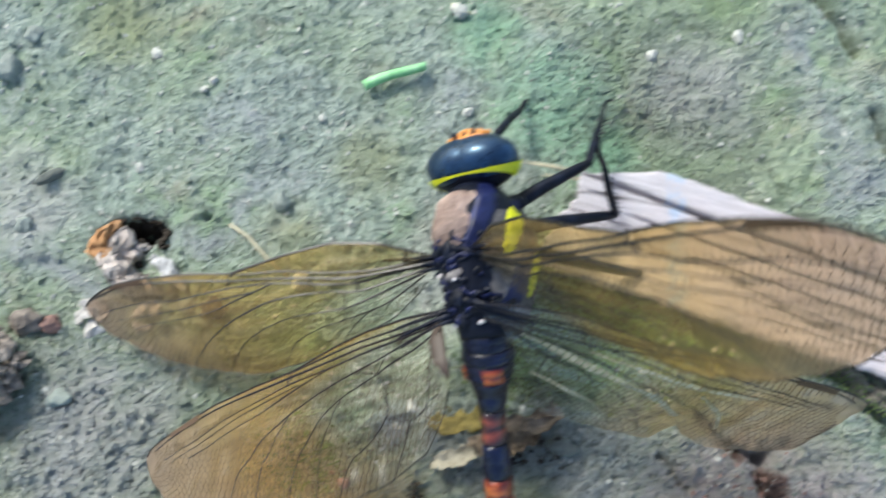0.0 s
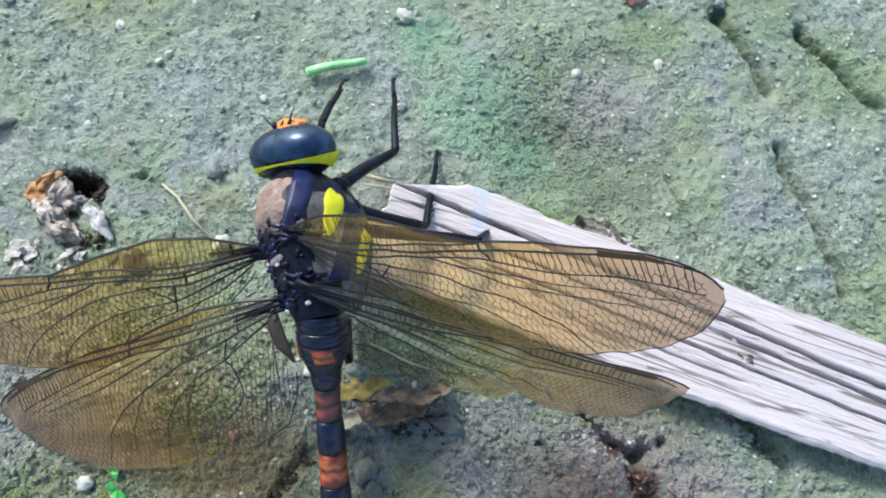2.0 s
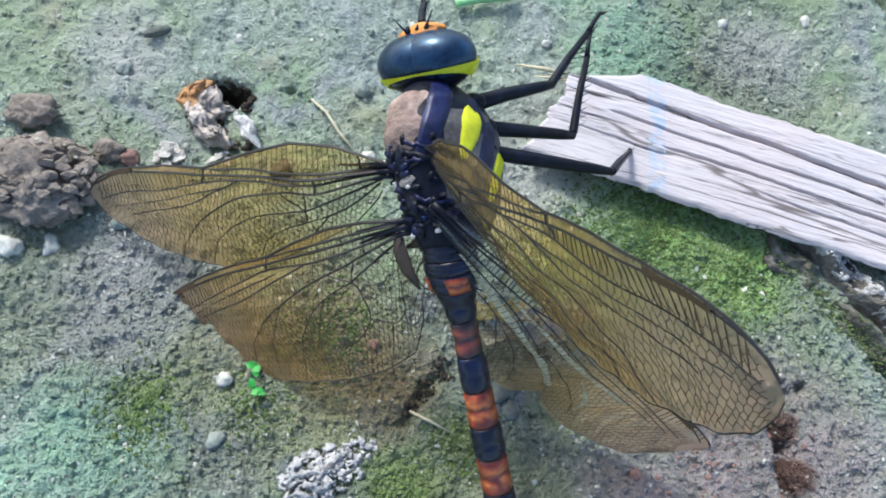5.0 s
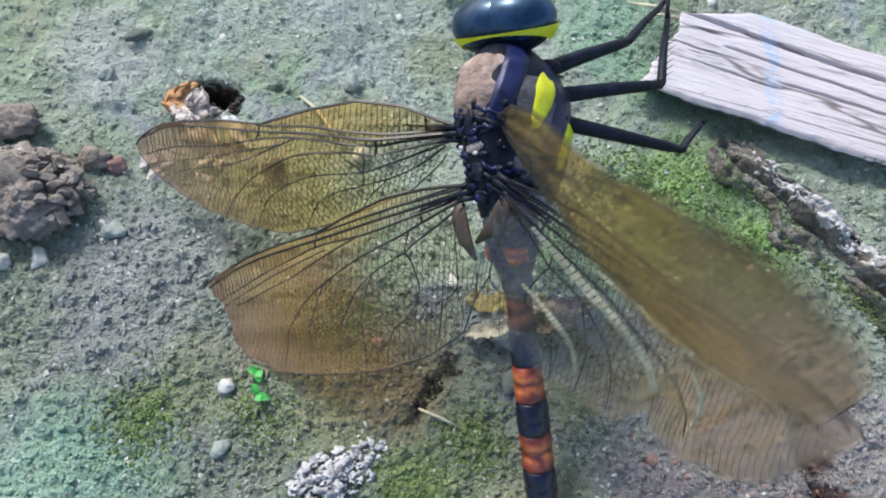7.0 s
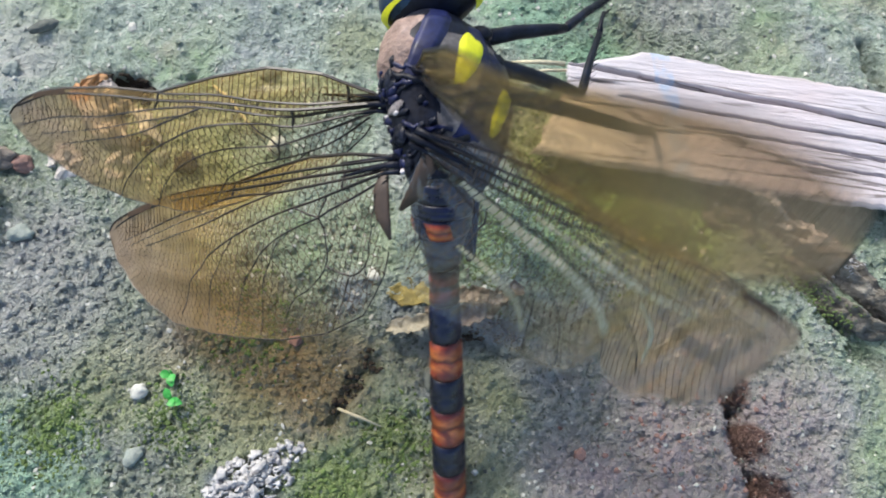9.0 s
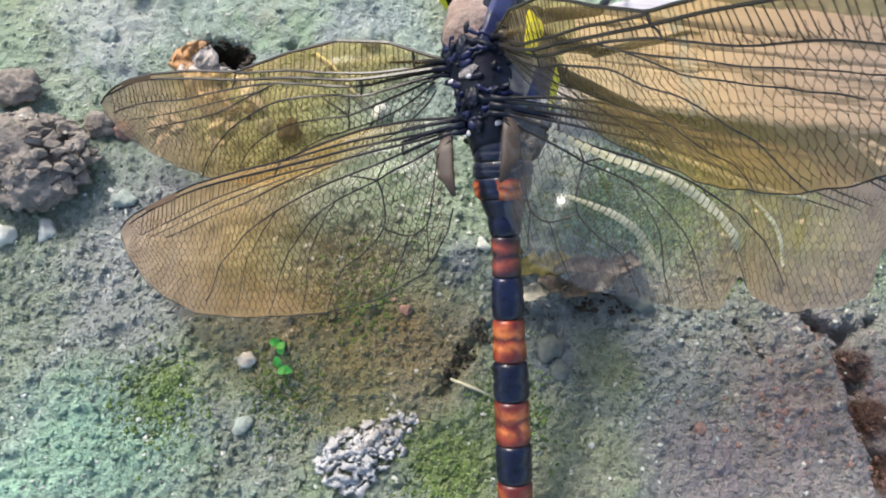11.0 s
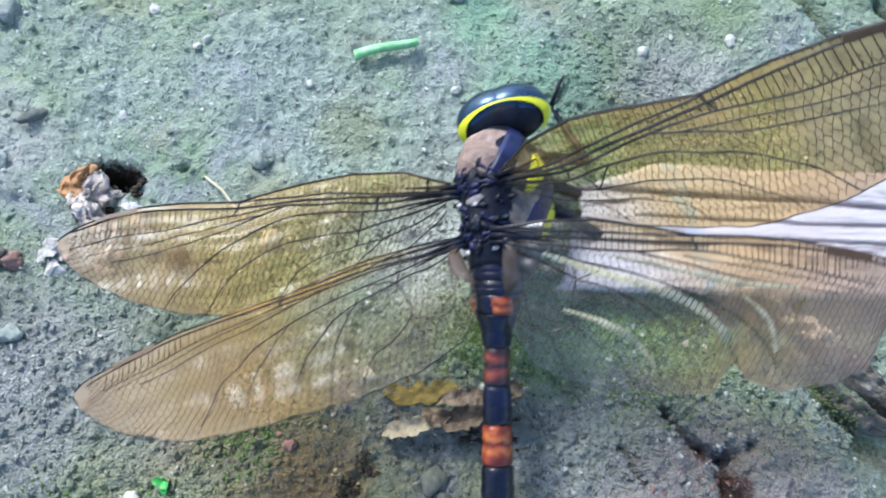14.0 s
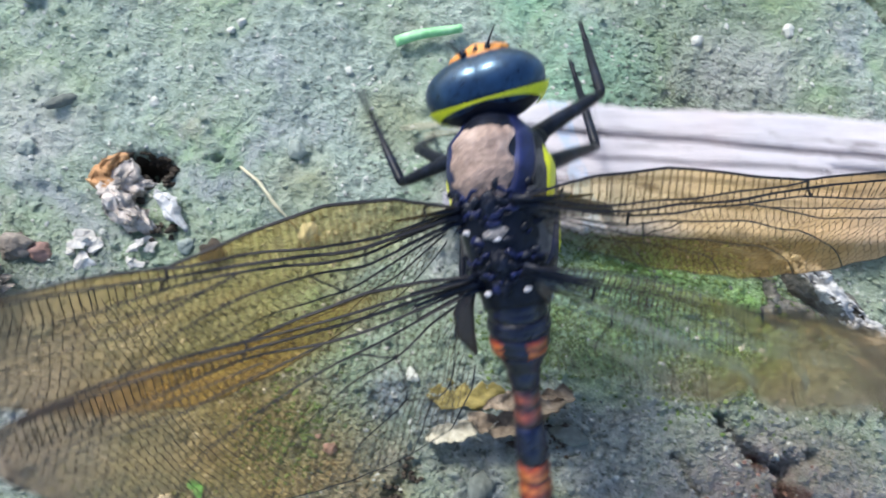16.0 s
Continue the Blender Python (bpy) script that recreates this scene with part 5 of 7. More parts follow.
def grass_piece():
    bm = bmesh.new()
    n, grid = 14, []
    for i in range(n + 1):
        f = i / n
        x, y = 3.36 + 1.02 * f, 1.83 + 0.24 * f + 0.02 * math.sin(f * 5)
        w = 0.085 * (1 - 0.25 * f)
        grid.append([bm.verts.new(Vector((x - 0.2 * v * w, y + v * w, 0.11 + 0.05 * (1 - v * v) + 0.02 * math.sin(f * 3))) * U) for v in (-1, -0.5, 0, 0.5, 1)] +
                    [bm.verts.new(Vector((x - 0.2 * v * w, y + v * w, 0.08 + 0.02 * math.sin(f * 3))) * U) for v in (1, 0, -1)])
    for a, b in zip(grid, grid[1:]):
        for k in range(8):
            bm.faces.new((a[k], a[(k + 1) % 8], b[(k + 1) % 8], b[k]))
    bm.faces.new(grid[0][::-1])
    bm.faces.new(grid[-1])
    bmesh.ops.recalc_face_normals(bm, faces=bm.faces)
    thing("grass_clipping", bm, GRASS, "short bright pale-green cut grass blade on soil", "grass")


grass_piece()


def leaf(bm, x, y, z, length, width, turn, rise, fold=0.25):
    d, s = Vector((math.cos(turn), math.sin(turn), rise)).normalized(), Vector((-math.sin(turn), math.cos(turn), 0))
    base, lines = Vector((x, y, z)), []
    for i in range(7):
        f = i / 6
        w = width * math.sin(math.pi * min(0.97, f * 0.94 + 0.05)) ** 0.8
        c = base + d * (length * f) + Vector((0, 0, 0.10 * length * math.sin(f * math.pi)))
        lines.append([bm.verts.new((c + s * (w * v) + Vector((0, 0, fold * w * abs(v)))) * U) for v in (-1, -0.5, 0, 0.5, 1)])
    for a, b in zip(lines, lines[1:]):
        for k in range(4):
            bm.faces.new((a[k], a[k + 1], b[k + 1], b[k]))


def seedling(x, y, n, size, seed):
    ob = empty("seedling", "tiny bright green seedling leaves growing from soil", "plant")
    ob.matrix_basis = at(x, y, relief(x, y), 0, 0, 0)
    rng = random.Random(seed)
    bm = bmesh.new()
    tube(bm, [(0, 0, -0.02), (0.01, 0.02, 0.06), (0.0, 0.05, 0.12)], [0.02, 0.016, 0.012], 6)
    part("stem", bm, LEAFLET, ob)
    for k in range(n):
        bm = bmesh.new()
        leaf(bm, 0, 0, 0.08, size * rng.uniform(0.7, 1.2), size * 0.36, rng.uniform(0, 6.28), rng.uniform(0.05, 0.5))
        part("leaf", bm, LEAFLET, ob)


seedling(0.84, -4.58, 4, 0.17, 1)
seedling(0.87, -4.92, 3, 0.16, 2)


def lichen_clump():
    rng = random.Random(5)
    bm = bmesh.new()
    for k in range(210):
        a, q = rng.uniform(0, math.tau), rng.random() ** 0.6
        x, y = 0.58 * q * math.cos(a), 0.42 * q * math.sin(a)
        r = 0.025 + 0.07 * rng.random() ** 2
        lump(bm, (x, y, 0.14 * (1 - q) + rng.uniform(0, 0.07)), (r * rng.uniform(0.8, 1.8), r * rng.uniform(0.6, 1.3), r * 0.6), 1.1, 2, 3.4, rng.uniform(0, 90))
    thing("lichen_clump", bm, LICHEN, "crumbly grey-white lichen clump on mossy soil", "lichen", at(1.98, -6.05, relief(1.98, -6.05), 0, 0, 20), kind="stuff")
    bm = bmesh.new()
    for k in range(26):
        a, q = rng.uniform(0, math.tau), rng.random() ** 0.6
        r = rng.uniform(0.03, 0.07)
        lump(bm, (0.25 * q * math.cos(a), 0.16 * q * math.sin(a), 0.03), (r, r, r * 0.8), 0.5, 1, 2.2, rng.uniform(0, 90))
    thing("lichen_clump", bm, LICHEN, "small crumbly grey-white lichen clump", "lichen", at(2.5, -5.62, relief(2.5, -5.62), 0, 0, 0), kind="stuff")


lichen_clump()


def sheet(bm, x0, x1, y_mid, half, z, freq, seed, curl=0.15, thick=0.05, nx=40, ny=12):
    """A torn, warped flake with thickness, along x."""
    top, low = [], []
    for i in range(nx + 1):
        f = i / nx
        x = x0 + (x1 - x0) * f
        taper = math.sin(math.pi * min(0.98, max(0.02, f))) ** 0.45
        a = half * taper * (1 + 0.9 * noise.noise(Vector((x * freq, seed, 0))) + 0.6 * noise.noise(Vector((x * freq * 4, seed, 3))))
        b = half * taper * (1 + 0.9 * noise.noise(Vector((x * freq, seed, 9))) + 0.6 * noise.noise(Vector((x * freq * 4, seed, 12))))
        ta, lo = [], []
        for j in range(ny + 1):
            v = j / ny
            y = y_mid(f) + a - (a + b) * v
            zz = z + curl * (v - 0.3) ** 2 + 0.12 * noise.noise(Vector((x * 2, y * 3, seed))) + 0.07 * noise.noise(Vector((x * 6, y * 9, seed)))
            ta.append(bm.verts.new(Vector((x, y, zz)) * U))
            lo.append(bm.verts.new(Vector((x, y, zz - thick)) * U))
        top.append(ta)
        low.append(lo)
    for i in range(nx):
        for j in range(ny):
            bm.faces.new((top[i][j], top[i][j + 1], top[i + 1][j + 1], top[i + 1][j]))
            bm.faces.new((low[i][j], low[i + 1][j], low[i + 1][j + 1], low[i][j + 1]))
        bm.faces.new((top[i][0], top[i + 1][0], low[i + 1][0], low[i][0]))
        bm.faces.new((top[i][ny], low[i][ny], low[i + 1][ny], top[i + 1][ny]))
    for j in range(ny):
        bm.faces.new((top[0][j], low[0][j], low[0][j + 1], top[0][j + 1]))
        bm.faces.new((top[nx][j], top[nx][j + 1], low[nx][j + 1], low[nx][j]))
    bmesh.ops.recalc_face_normals(bm, faces=bm.faces)
    return bm


def bark_flake():
    bm = bmesh.new()
    sheet(bm, 4.35, 5.75, lambda f: -3.80 + 0.20 * f - 0.1 * math.sin(f * 5), 0.20, 0.20, 2.2, 3.0, 0.45, 0.05, 70, 16)
    ob = thing("bark_flake", bm, FLAKE, "torn curled brown bark flake lying on soil", "bark")
    bm = bmesh.new()
    sheet(bm, 4.55, 5.60, lambda f: -3.66 + 0.10 * f + 0.08 * math.sin(f * 6), 0.12, 0.33, 3.0, 5.0, 0.40, 0.04, 60, 12)
    part("upper_layer", bm, FLAKE, ob, "lifted layer of brown bark")
    bm = bmesh.new()
    sheet(bm, 3.80, 4.75, lambda f: -4.02 + 0.22 * f, 0.13, 0.17, 3.2, 6.0, 0.35, 0.035, 60, 12)
    part("pale_end", bm, BARKPALE, ob, "pale papery torn end")
    bm = bmesh.new()
    sheet(bm, 3.80, 4.9, lambda f: -3.45 - 0.05 * f, 0.20, 0.03, 2.4, 8.0, 0.05, 0.03, 40, 10)
    thing("dead_leaf", bm, simple("ochre_leaf", (0.25, 0.20, 0.06), 0.8, 0.6, 260, 0.9, 0.0007), "ochre-yellow decayed leaf scrap on soil", "leaf")
    bm = bmesh.new()
    rng = random.Random(3)
    cluster(bm, [(3.6, -4.45, 0), (3.4, -4.75, 0), (3.15, -5.0, 0), (5.0, -4.05, 0), (5.4, -4.0, 0), (5.6, -4.1, 0)], rng, 90, 0.10, 0.015, 0.055)
    thing("dark_litter", bm, PIT, "dark rotted crumbs beside the bark flake", "litter", kind="stuff")


bark_flake()


def bark_ridge():
    """Rotten bark strip with moss and pale lichen, lying along the soil."""
    ob = empty("rotten_bark", "rotten dark bark strip with white lichen and moss on soil", "bark")
    ax, ay = 7.75, -0.85
    bx, by = 10.9, -4.1
    d = Vector((bx - ax, by - ay, 0))
    s = Vector((-d.y, d.x, 0)).normalized()
    def crown(f, v, q):
        z = 0.26 * (1 - v * v) ** 0.7 + 0.34 * noise.noise(Vector((q.x * 1.2, q.y * 1.2, 5))) + 0.20 * noise.noise(Vector((f * 9, v * 5, 2))) + 0.10 * noise.noise(Vector((q.x * 8, q.y * 8, 1)))
        return z - 0.48 * math.exp(-((v + 0.15 + 0.15 * noise.noise(Vector((f * 6, 0, 0)))) / 0.14) ** 2)

    bm = bmesh.new()
    nx, ny, rows = 140, 36, []
    for i in range(nx + 1):
        f = i / nx
        w = 0.50 * math.sin(math.pi * (0.04 + 0.92 * f)) ** 0.4 * (1 + 0.7 * noise.noise(Vector((f * 7, 1, 0))))
        line = []
        for j in range(ny + 1):
            v = j / ny * 2 - 1
            q = Vector((ax, ay, 0)) + d * f + s * (w * v)
            z = crown(f, v, q)
            line.append(bm.verts.new((q + Vector((0, 0, max(-0.1, z) - (0.1 if abs(v) == 1 else 0)))) * U))
        rows.append(line)
    for a, b in zip(rows, rows[1:]):
        for k in range(ny):
            bm.faces.new((a[k], a[k + 1], b[k + 1], b[k]))
    bmesh.ops.recalc_face_normals(bm, faces=bm.faces)
    part("bark_strip", bm, BARK, ob, "dark furrowed rotten bark")
    rng = random.Random(17)
    bm = bmesh.new()
    lx, ly, grid = 150, 34, []
    for i in range(lx + 1):
        f = 0.16 + 0.66 * i / lx
        line = []
        for j in range(ly + 1):
            v = 0.02 + 0.86 * j / ly
            q = Vector((ax, ay, 0)) + d * f + s * (0.46 * v)
            line.append(bm.verts.new((q + Vector((0, 0, crown(f, v, q) + 0.035 + 0.05 * noise.noise(Vector((q.x * 9, q.y * 9, 3))) + 0.035 * noise.noise(Vector((q.x * 22, q.y * 22, 8)))))) * U))
        grid.append(line)
    for i in range(lx):
        for j in range(ly):
            m = (i / lx - 0.45) * 1.3
            n1 = noise.noise(Vector((i * 0.075, j * 0.13, 4))) + 0.7 * noise.noise(Vector((i * 0.22, j * 0.35, 9))) + 0.4 * noise.noise(Vector((i * 0.6, j * 0.8, 2)))
            if n1 + 0.42 - 1.5 * m * m - 1.6 * (j / ly - 0.5) ** 2 > 0.22:
                bm.faces.new((grid[i][j], grid[i][j + 1], grid[i + 1][j + 1], grid[i + 1][j]))
    bmesh.ops.delete(bm, geom=[v for v in bm.verts if not v.link_faces], context="VERTS")
    bmesh.ops.recalc_face_normals(bm, faces=bm.faces)
    low = bmesh.ops.extrude_face_region(bm, geom=bm.faces[:])["geom"]
    for v in low:
        if isinstance(v, bmesh.types.BMVert):
            v.co.z -= 0.05 * U
    for k in range(70):
        f, v = rng.gauss(0.45, 0.17), rng.gauss(0.45, 0.28)
        f, v = max(0.1, min(0.92, f)), max(-0.9, min(0.95, v))
        q = Vector((ax, ay, 0)) + d * f + s * (0.46 * v)
        r = 0.015 + 0.05 * rng.random() ** 2
        lump(bm, (q.x, q.y, crown(f, v, q) + 0.01), (r * rng.uniform(1.0, 2.0), r * rng.uniform(0.8, 1.4), r * 0.6), 0.6, 1, 2.0, rng.uniform(0, 80))
    part("white_lichen", bm, LICHEN, ob, "crusty white lichen")["kind"] = "stuff"
    bm = bmesh.new()
    for k in range(900):
        f, v = rng.uniform(0.08, 0.9), rng.gauss(-0.80, 0.20)
        q = Vector((ax, ay, 0)) + d * f + s * (0.46 * v)
        r = rng.uniform(0.008, 0.024)
        lump(bm, (q.x, q.y, max(0.02, crown(f, max(-1, v), q)) + rng.uniform(-0.01, 0.03)), (r * 1.2, r, r * 0.9), 0.6, 1, 2, rng.uniform(0, 80))
    part("moss_cover", bm, MOSS, ob, "olive moss tufts")["kind"] = "stuff"


bark_ridge()


# ---- grit, crumbs and moss: uncounted ----
def scatter(name, n, lo, hi, material, label, category, rng, where, flat=0.75, power=3.0):
    """Many small angular grains as one mesh; where(x, y) is the chance that one lies there."""
    t = (1 + 5 ** 0.5) / 2
    base = np.array([(-1, t, 0), (1, t, 0), (-1, -t, 0), (1, -t, 0), (0, -1, t), (0, 1, t), (0, -1, -t), (0, 1, -t), (t, 0, -1), (t, 0, 1), (-t, 0, -1), (-t, 0, 1)]) / (1 + t * t) ** 0.5
    tris = np.array([(0, 11, 5), (0, 5, 1), (0, 1, 7), (0, 7, 10), (0, 10, 11), (1, 5, 9), (5, 11, 4), (11, 10, 2), (10, 7, 6), (7, 1, 8), (3, 9, 4), (3, 4, 2), (3, 2, 6), (3, 6, 8), (3, 8, 9), (4, 9, 5), (2, 4, 11), (6, 2, 10), (8, 6, 7), (9, 8, 1)])
    verts, faces, made = [], [], 0
    while made < n:
        x, y = rng.uniform(-5, 14.5), rng.uniform(-10.5, 7)
        if rng.random() > where(x, y):
            continue
        r = lo + (hi - lo) * rng.random() ** power
        g = base * (1 + np.array([[rng.uniform(-0.45, 0.3)] for _ in range(12)]))
        a = rng.uniform(0, math.tau)
        g = g * (r * rng.uniform(0.9, 1.5), r * rng.uniform(0.7, 1.1), r * flat)
        ca, sa = math.cos(a), math.sin(a)
        gx, gy = g[:, 0] * ca - g[:, 1] * sa + x, g[:, 0] * sa + g[:, 1] * ca + y
        verts += list(zip(gx * U, gy * U, (g[:, 2] + relief(x, y) + r * flat * 0.12) * U))
        faces += [tuple(int(i) + 12 * made for i in f) for f in tris]
        made += 1
    me = bpy.data.meshes.new(name)
    me.from_pydata(verts, [], faces)
    me.materials.append(material)
    tagged(new(name, me), label, category, kind="stuff")


def near(x, y, spots):
    return max(math.exp(-((x - a) ** 2 + (y - b) ** 2) / (r * r)) for a, b, r in spots)


mossy = [(6.6, -2.0, 1.1), (7.6, -2.7, 0.9), (5.4, -2.6, 0.8), (3.1, -6.3, 0.6), (2.9, -7.2, 0.7), (-0.7, -5.3, 0.6), (4.0, -5.6, 0.5), (0.9, -5.2, 0.5), (1.9, -3.9, 0.6)]
coarse = [(8.0, -5.3, 1.6), (6.6, -6.0, 1.4), (-1.0, -3.0, 1.2), (7.5, 1.2, 1.3), (2.0, -4.8, 1.6), (9.0, -7.0, 1.6), (4.5, -6.5, 1.5)]
grains = random.Random(77)


def rough_soil(x, y):
    return max(0.10, min(1.0, max(near(x, y, coarse), 0.5 - 0.28 * (y + 1.5)) + 0.25 * noise.noise(Vector((x * 0.8, y * 0.8, 0)))))


scatter("soil_grit", 46000, 0.012, 0.062, GROUND, "fine grey-green soil crumbs", "grit", grains, rough_soil)
scatter("dark_grit", 8000, 0.008, 0.036, GRIT_DARK, "fine dark soil crumbs", "grit", grains, lambda x, y: 0.12 + 0.7 * rough_soil(x, y))
scatter("pale_grit", 6500, 0.008, 0.045, QUARTZ, "scattered pale quartz grains", "grit", grains, lambda x, y: 0.5 + 0.3 * noise.noise(Vector((x * 0.6, y * 0.6, 9))))
scatter("red_grit", 420, 0.010, 0.05, REDSTONE, "reddish earth crumbs along the crack", "grit", grains, lambda x, y: near(x, y, [(8.6, -5.2, 0.5), (8.8, -6.2, 0.5), (9.0, -7.0, 0.6), (7.6, -5.6, 0.7), (2.5, -4.1, 0.15)]))
scatter("moss_crumb", 11000, 0.010, 0.032, MOSS, "olive-green moss crumbs on soil", "moss", grains, lambda x, y: near(x, y, mossy) ** 1.5, 0.9, 1.5)



wood = stick()
insect, insect_head, insect_abdomen, insect_wings, insect_legs = dragonfly()


def shake(rows, times, turn=(0, 0, 0), shift=(0, 0, 0)):
    """Adds to rows a quick beat through each of the times: a frame before and after it, turned and moved both ways."""
    out = []
    for t, m in rows:
        for way in (-1, 0, 1):
            if way == 0:
                out.append((t, m))
            elif t in times and 0 <= t + way / FPS <= 16:
                extra = pose(shift[0] * U * way, shift[1] * U * way, shift[2] * U * way, turn[0] * way, turn[1] * way, turn[2] * way)
                out.append((t + way / FPS, Matrix.Translation(extra.translation) @ m @ extra.to_3x3().to_4x4()))
    return out


def motions():
    walk(insect, shake([
        (0, at(4.846, -1.459, 1.575, 0.18, -39.72, -2.27)),
        (0.5, at(4.784, -1.636, 1.926, -1.75, -39.85, 8.00)),
        (1, at(4.558, -1.623, 1.786, 2.24, -42.73, 4.88)),
        (1.5, at(4.499, -1.612, 1.844, 2.57, -41.23, 7.12)),
        (2, at(3.949, -1.745, 1.938, 4.61, -41.45, 8.42)),
        (2.5, at(4.096, -1.697, 1.805, 5.78, -43.83, 5.77)),
        (3, at(4.238, -1.723, 1.855, 6.78, -40.94, 1.67)),
        (3.5, at(3.410, -2.202, 2.087, 16.35, -43.84, -4.11)),
        (4, at(3.631, -2.037, 1.851, 16.67, -42.34, -2.94)),
        (4.5, at(3.352, -2.320, 2.595, 16.44, -43.07, -0.73)),
        (7, at(4.245, -2.037, 2.710, 24.67, -43.44, -14.52)),
        (7.5, at(4.521, -2.083, 2.871, 29.74, -47.82, -22.82)),
        (8, at(4.522, -2.264, 3.018, 20.67, -45.65, -16.73)),
        (8.5, at(4.584, -1.984, 2.673, 24.91, -44.21, -19.99)),
        (9, at(4.649, -1.908, 2.844, 4.06, -50.20, -0.62)),
        (9.5, at(3.784, -1.406, 2.427, 3.55, -47.45, 5.83)),
        (12, at(3.759, -1.907, 2.206, 0.76, -30.79, 0.47)),
        (12.5, at(4.330, -1.699, 2.335, -0.18, -27.21, 5.60)),
        (13, at(6.067, -0.912, 1.419, 0.77, -26.61, -1.56)),
        (13.5, at(6.383, -0.898, 1.396, 4.26, -38.66, -10.40)),
        (14, at(5.515, -1.116, 1.209, -6.04, -35.90, -1.48)),
        (14.5, at(5.065, -2.056, 2.327, -2.33, -42.75, -2.84)),
        (15, at(4.625, -1.698, 1.577, -10.34, -33.55, 3.89)),
        (15.5, at(3.927, -2.420, 2.538, -5.29, -42.96, 3.88)),
        (16, at(4.728, -1.699, 2.609, 15.91, -18.57, 2.84)),
    ], (7.5,), shift=(0.12, -0.06, 0)))
    walk(insect_head, [
        (0, at(0.000, 1.250, 0.100, 4.48, 11.79, 0.15)),
        (0.5, at(0.000, 1.250, 0.100, 3.34, 11.80, -6.86)),
        (1, at(0.000, 1.250, 0.100, 6.18, 14.62, -7.23)),
        (1.5, at(0.000, 1.250, 0.100, 4.98, 12.66, -10.18)),
        (2, at(0.000, 1.250, 0.100, 4.68, 12.70, -9.75)),
        (2.5, at(0.000, 1.250, 0.100, 7.52, 15.68, -6.08)),
        (3, at(0.000, 1.250, 0.100, 8.40, 12.85, -5.31)),
        (3.5, at(0.000, 1.250, 0.100, 2.62, 15.63, -5.68)),
        (4, at(0.000, 1.250, 0.100, 5.78, 14.86, -3.90)),
        (4.5, at(0.000, 1.250, 0.100, 8.17, 15.84, -4.14)),
        (7, at(0.000, 1.250, 0.100, 7.11, 17.65, -1.57)),
        (7.5, at(0.000, 1.250, 0.100, 6.26, 23.57, 1.18)),
        (8, at(0.000, 1.250, 0.100, 8.31, 18.83, -1.97)),
        (8.5, at(0.000, 1.250, 0.100, 6.63, 18.62, 1.84)),
        (9, at(0.000, 1.250, 0.100, -5.18, 20.45, 4.05)),
        (9.5, at(0.000, 1.250, 0.100, -12.37, 19.41, 8.84)),
        (12, at(0.000, 1.250, 0.100, -22.11, 8.78, 10.26)),
        (12.5, at(0.000, 1.250, 0.100, -24.27, 6.44, 10.40)),
        (13, at(0.000, 1.250, 0.100, -27.39, 7.32, 11.11)),
        (13.5, at(0.000, 1.250, 0.100, -25.45, 22.69, 22.28)),
        (14, at(0.000, 1.250, 0.100, -16.67, 21.51, 15.41)),
        (14.5, at(0.000, 1.250, 0.100, -17.54, 28.17, 13.78)),
        (15, at(0.000, 1.250, 0.100, -8.25, 17.04, 9.95)),
        (15.5, at(0.000, 1.250, 0.100, 6.01, 25.11, 8.65)),
        (16, at(0.000, 1.250, 0.100, -1.52, 2.29, 4.77)),
    ])
    walk(insect_abdomen, [
        (0, at(0.000, -0.950, 0.120, 18.76, -0.00, -15.15)),
        (0.5, at(0.000, -0.950, 0.120, 23.37, -0.00, -39.19)),
        (1, at(0.000, -0.950, 0.120, 23.33, -0.00, -28.96)),
        (1.5, at(0.000, -0.950, 0.120, 20.41, -0.00, -31.09)),
        (2, at(0.000, -0.950, 0.120, 15.41, -0.00, -26.11)),
        (2.5, at(0.000, -0.950, 0.120, 15.82, -0.00, -23.36)),
        (3, at(0.000, -0.950, 0.120, 16.88, -0.00, -18.91)),
        (3.5, at(0.000, -0.950, 0.120, 13.06, -0.00, -3.14)),
        (4, at(0.000, -0.950, 0.120, 5.27, -0.00, -0.87)),
        (4.5, at(0.000, -0.950, 0.120, 18.30, -0.00, -10.26)),
        (7, at(0.000, -0.950, 0.120, 15.65, -0.00, -6.82)),
        (7.5, at(0.000, -0.950, 0.120, 12.56, -0.00, -5.38)),
        (8, at(0.000, -0.950, 0.120, 20.38, -0.00, -11.79)),
        (8.5, at(0.000, -0.950, 0.120, 9.31, -0.00, -0.83)),
        (9, at(0.000, -0.950, 0.120, 22.26, -0.00, -31.62)),
        (9.5, at(0.000, -0.950, 0.120, 13.57, -0.00, -16.30)),
        (12, at(0.000, -0.950, 0.120, 21.99, -0.00, -13.47)),
        (12.5, at(0.000, -0.950, 0.120, 25.59, -0.00, -16.83)),
        (13, at(0.000, -0.950, 0.120, 7.44, -0.00, -11.50)),
        (13.5, at(0.000, -0.950, 0.120, 11.34, -0.00, -6.62)),
        (14, at(0.000, -0.950, 0.120, 17.07, -0.00, -8.08)),
        (14.5, at(0.000, -0.950, 0.120, 27.37, -0.00, -35.45)),
        (15, at(0.000, -0.950, 0.120, 30.74, -0.00, -19.64)),
        (15.5, at(0.000, -0.950, 0.120, 34.05, -0.00, -43.55)),
        (16, at(0.000, -0.950, 0.120, 17.59, -0.00, -6.38)),
    ])
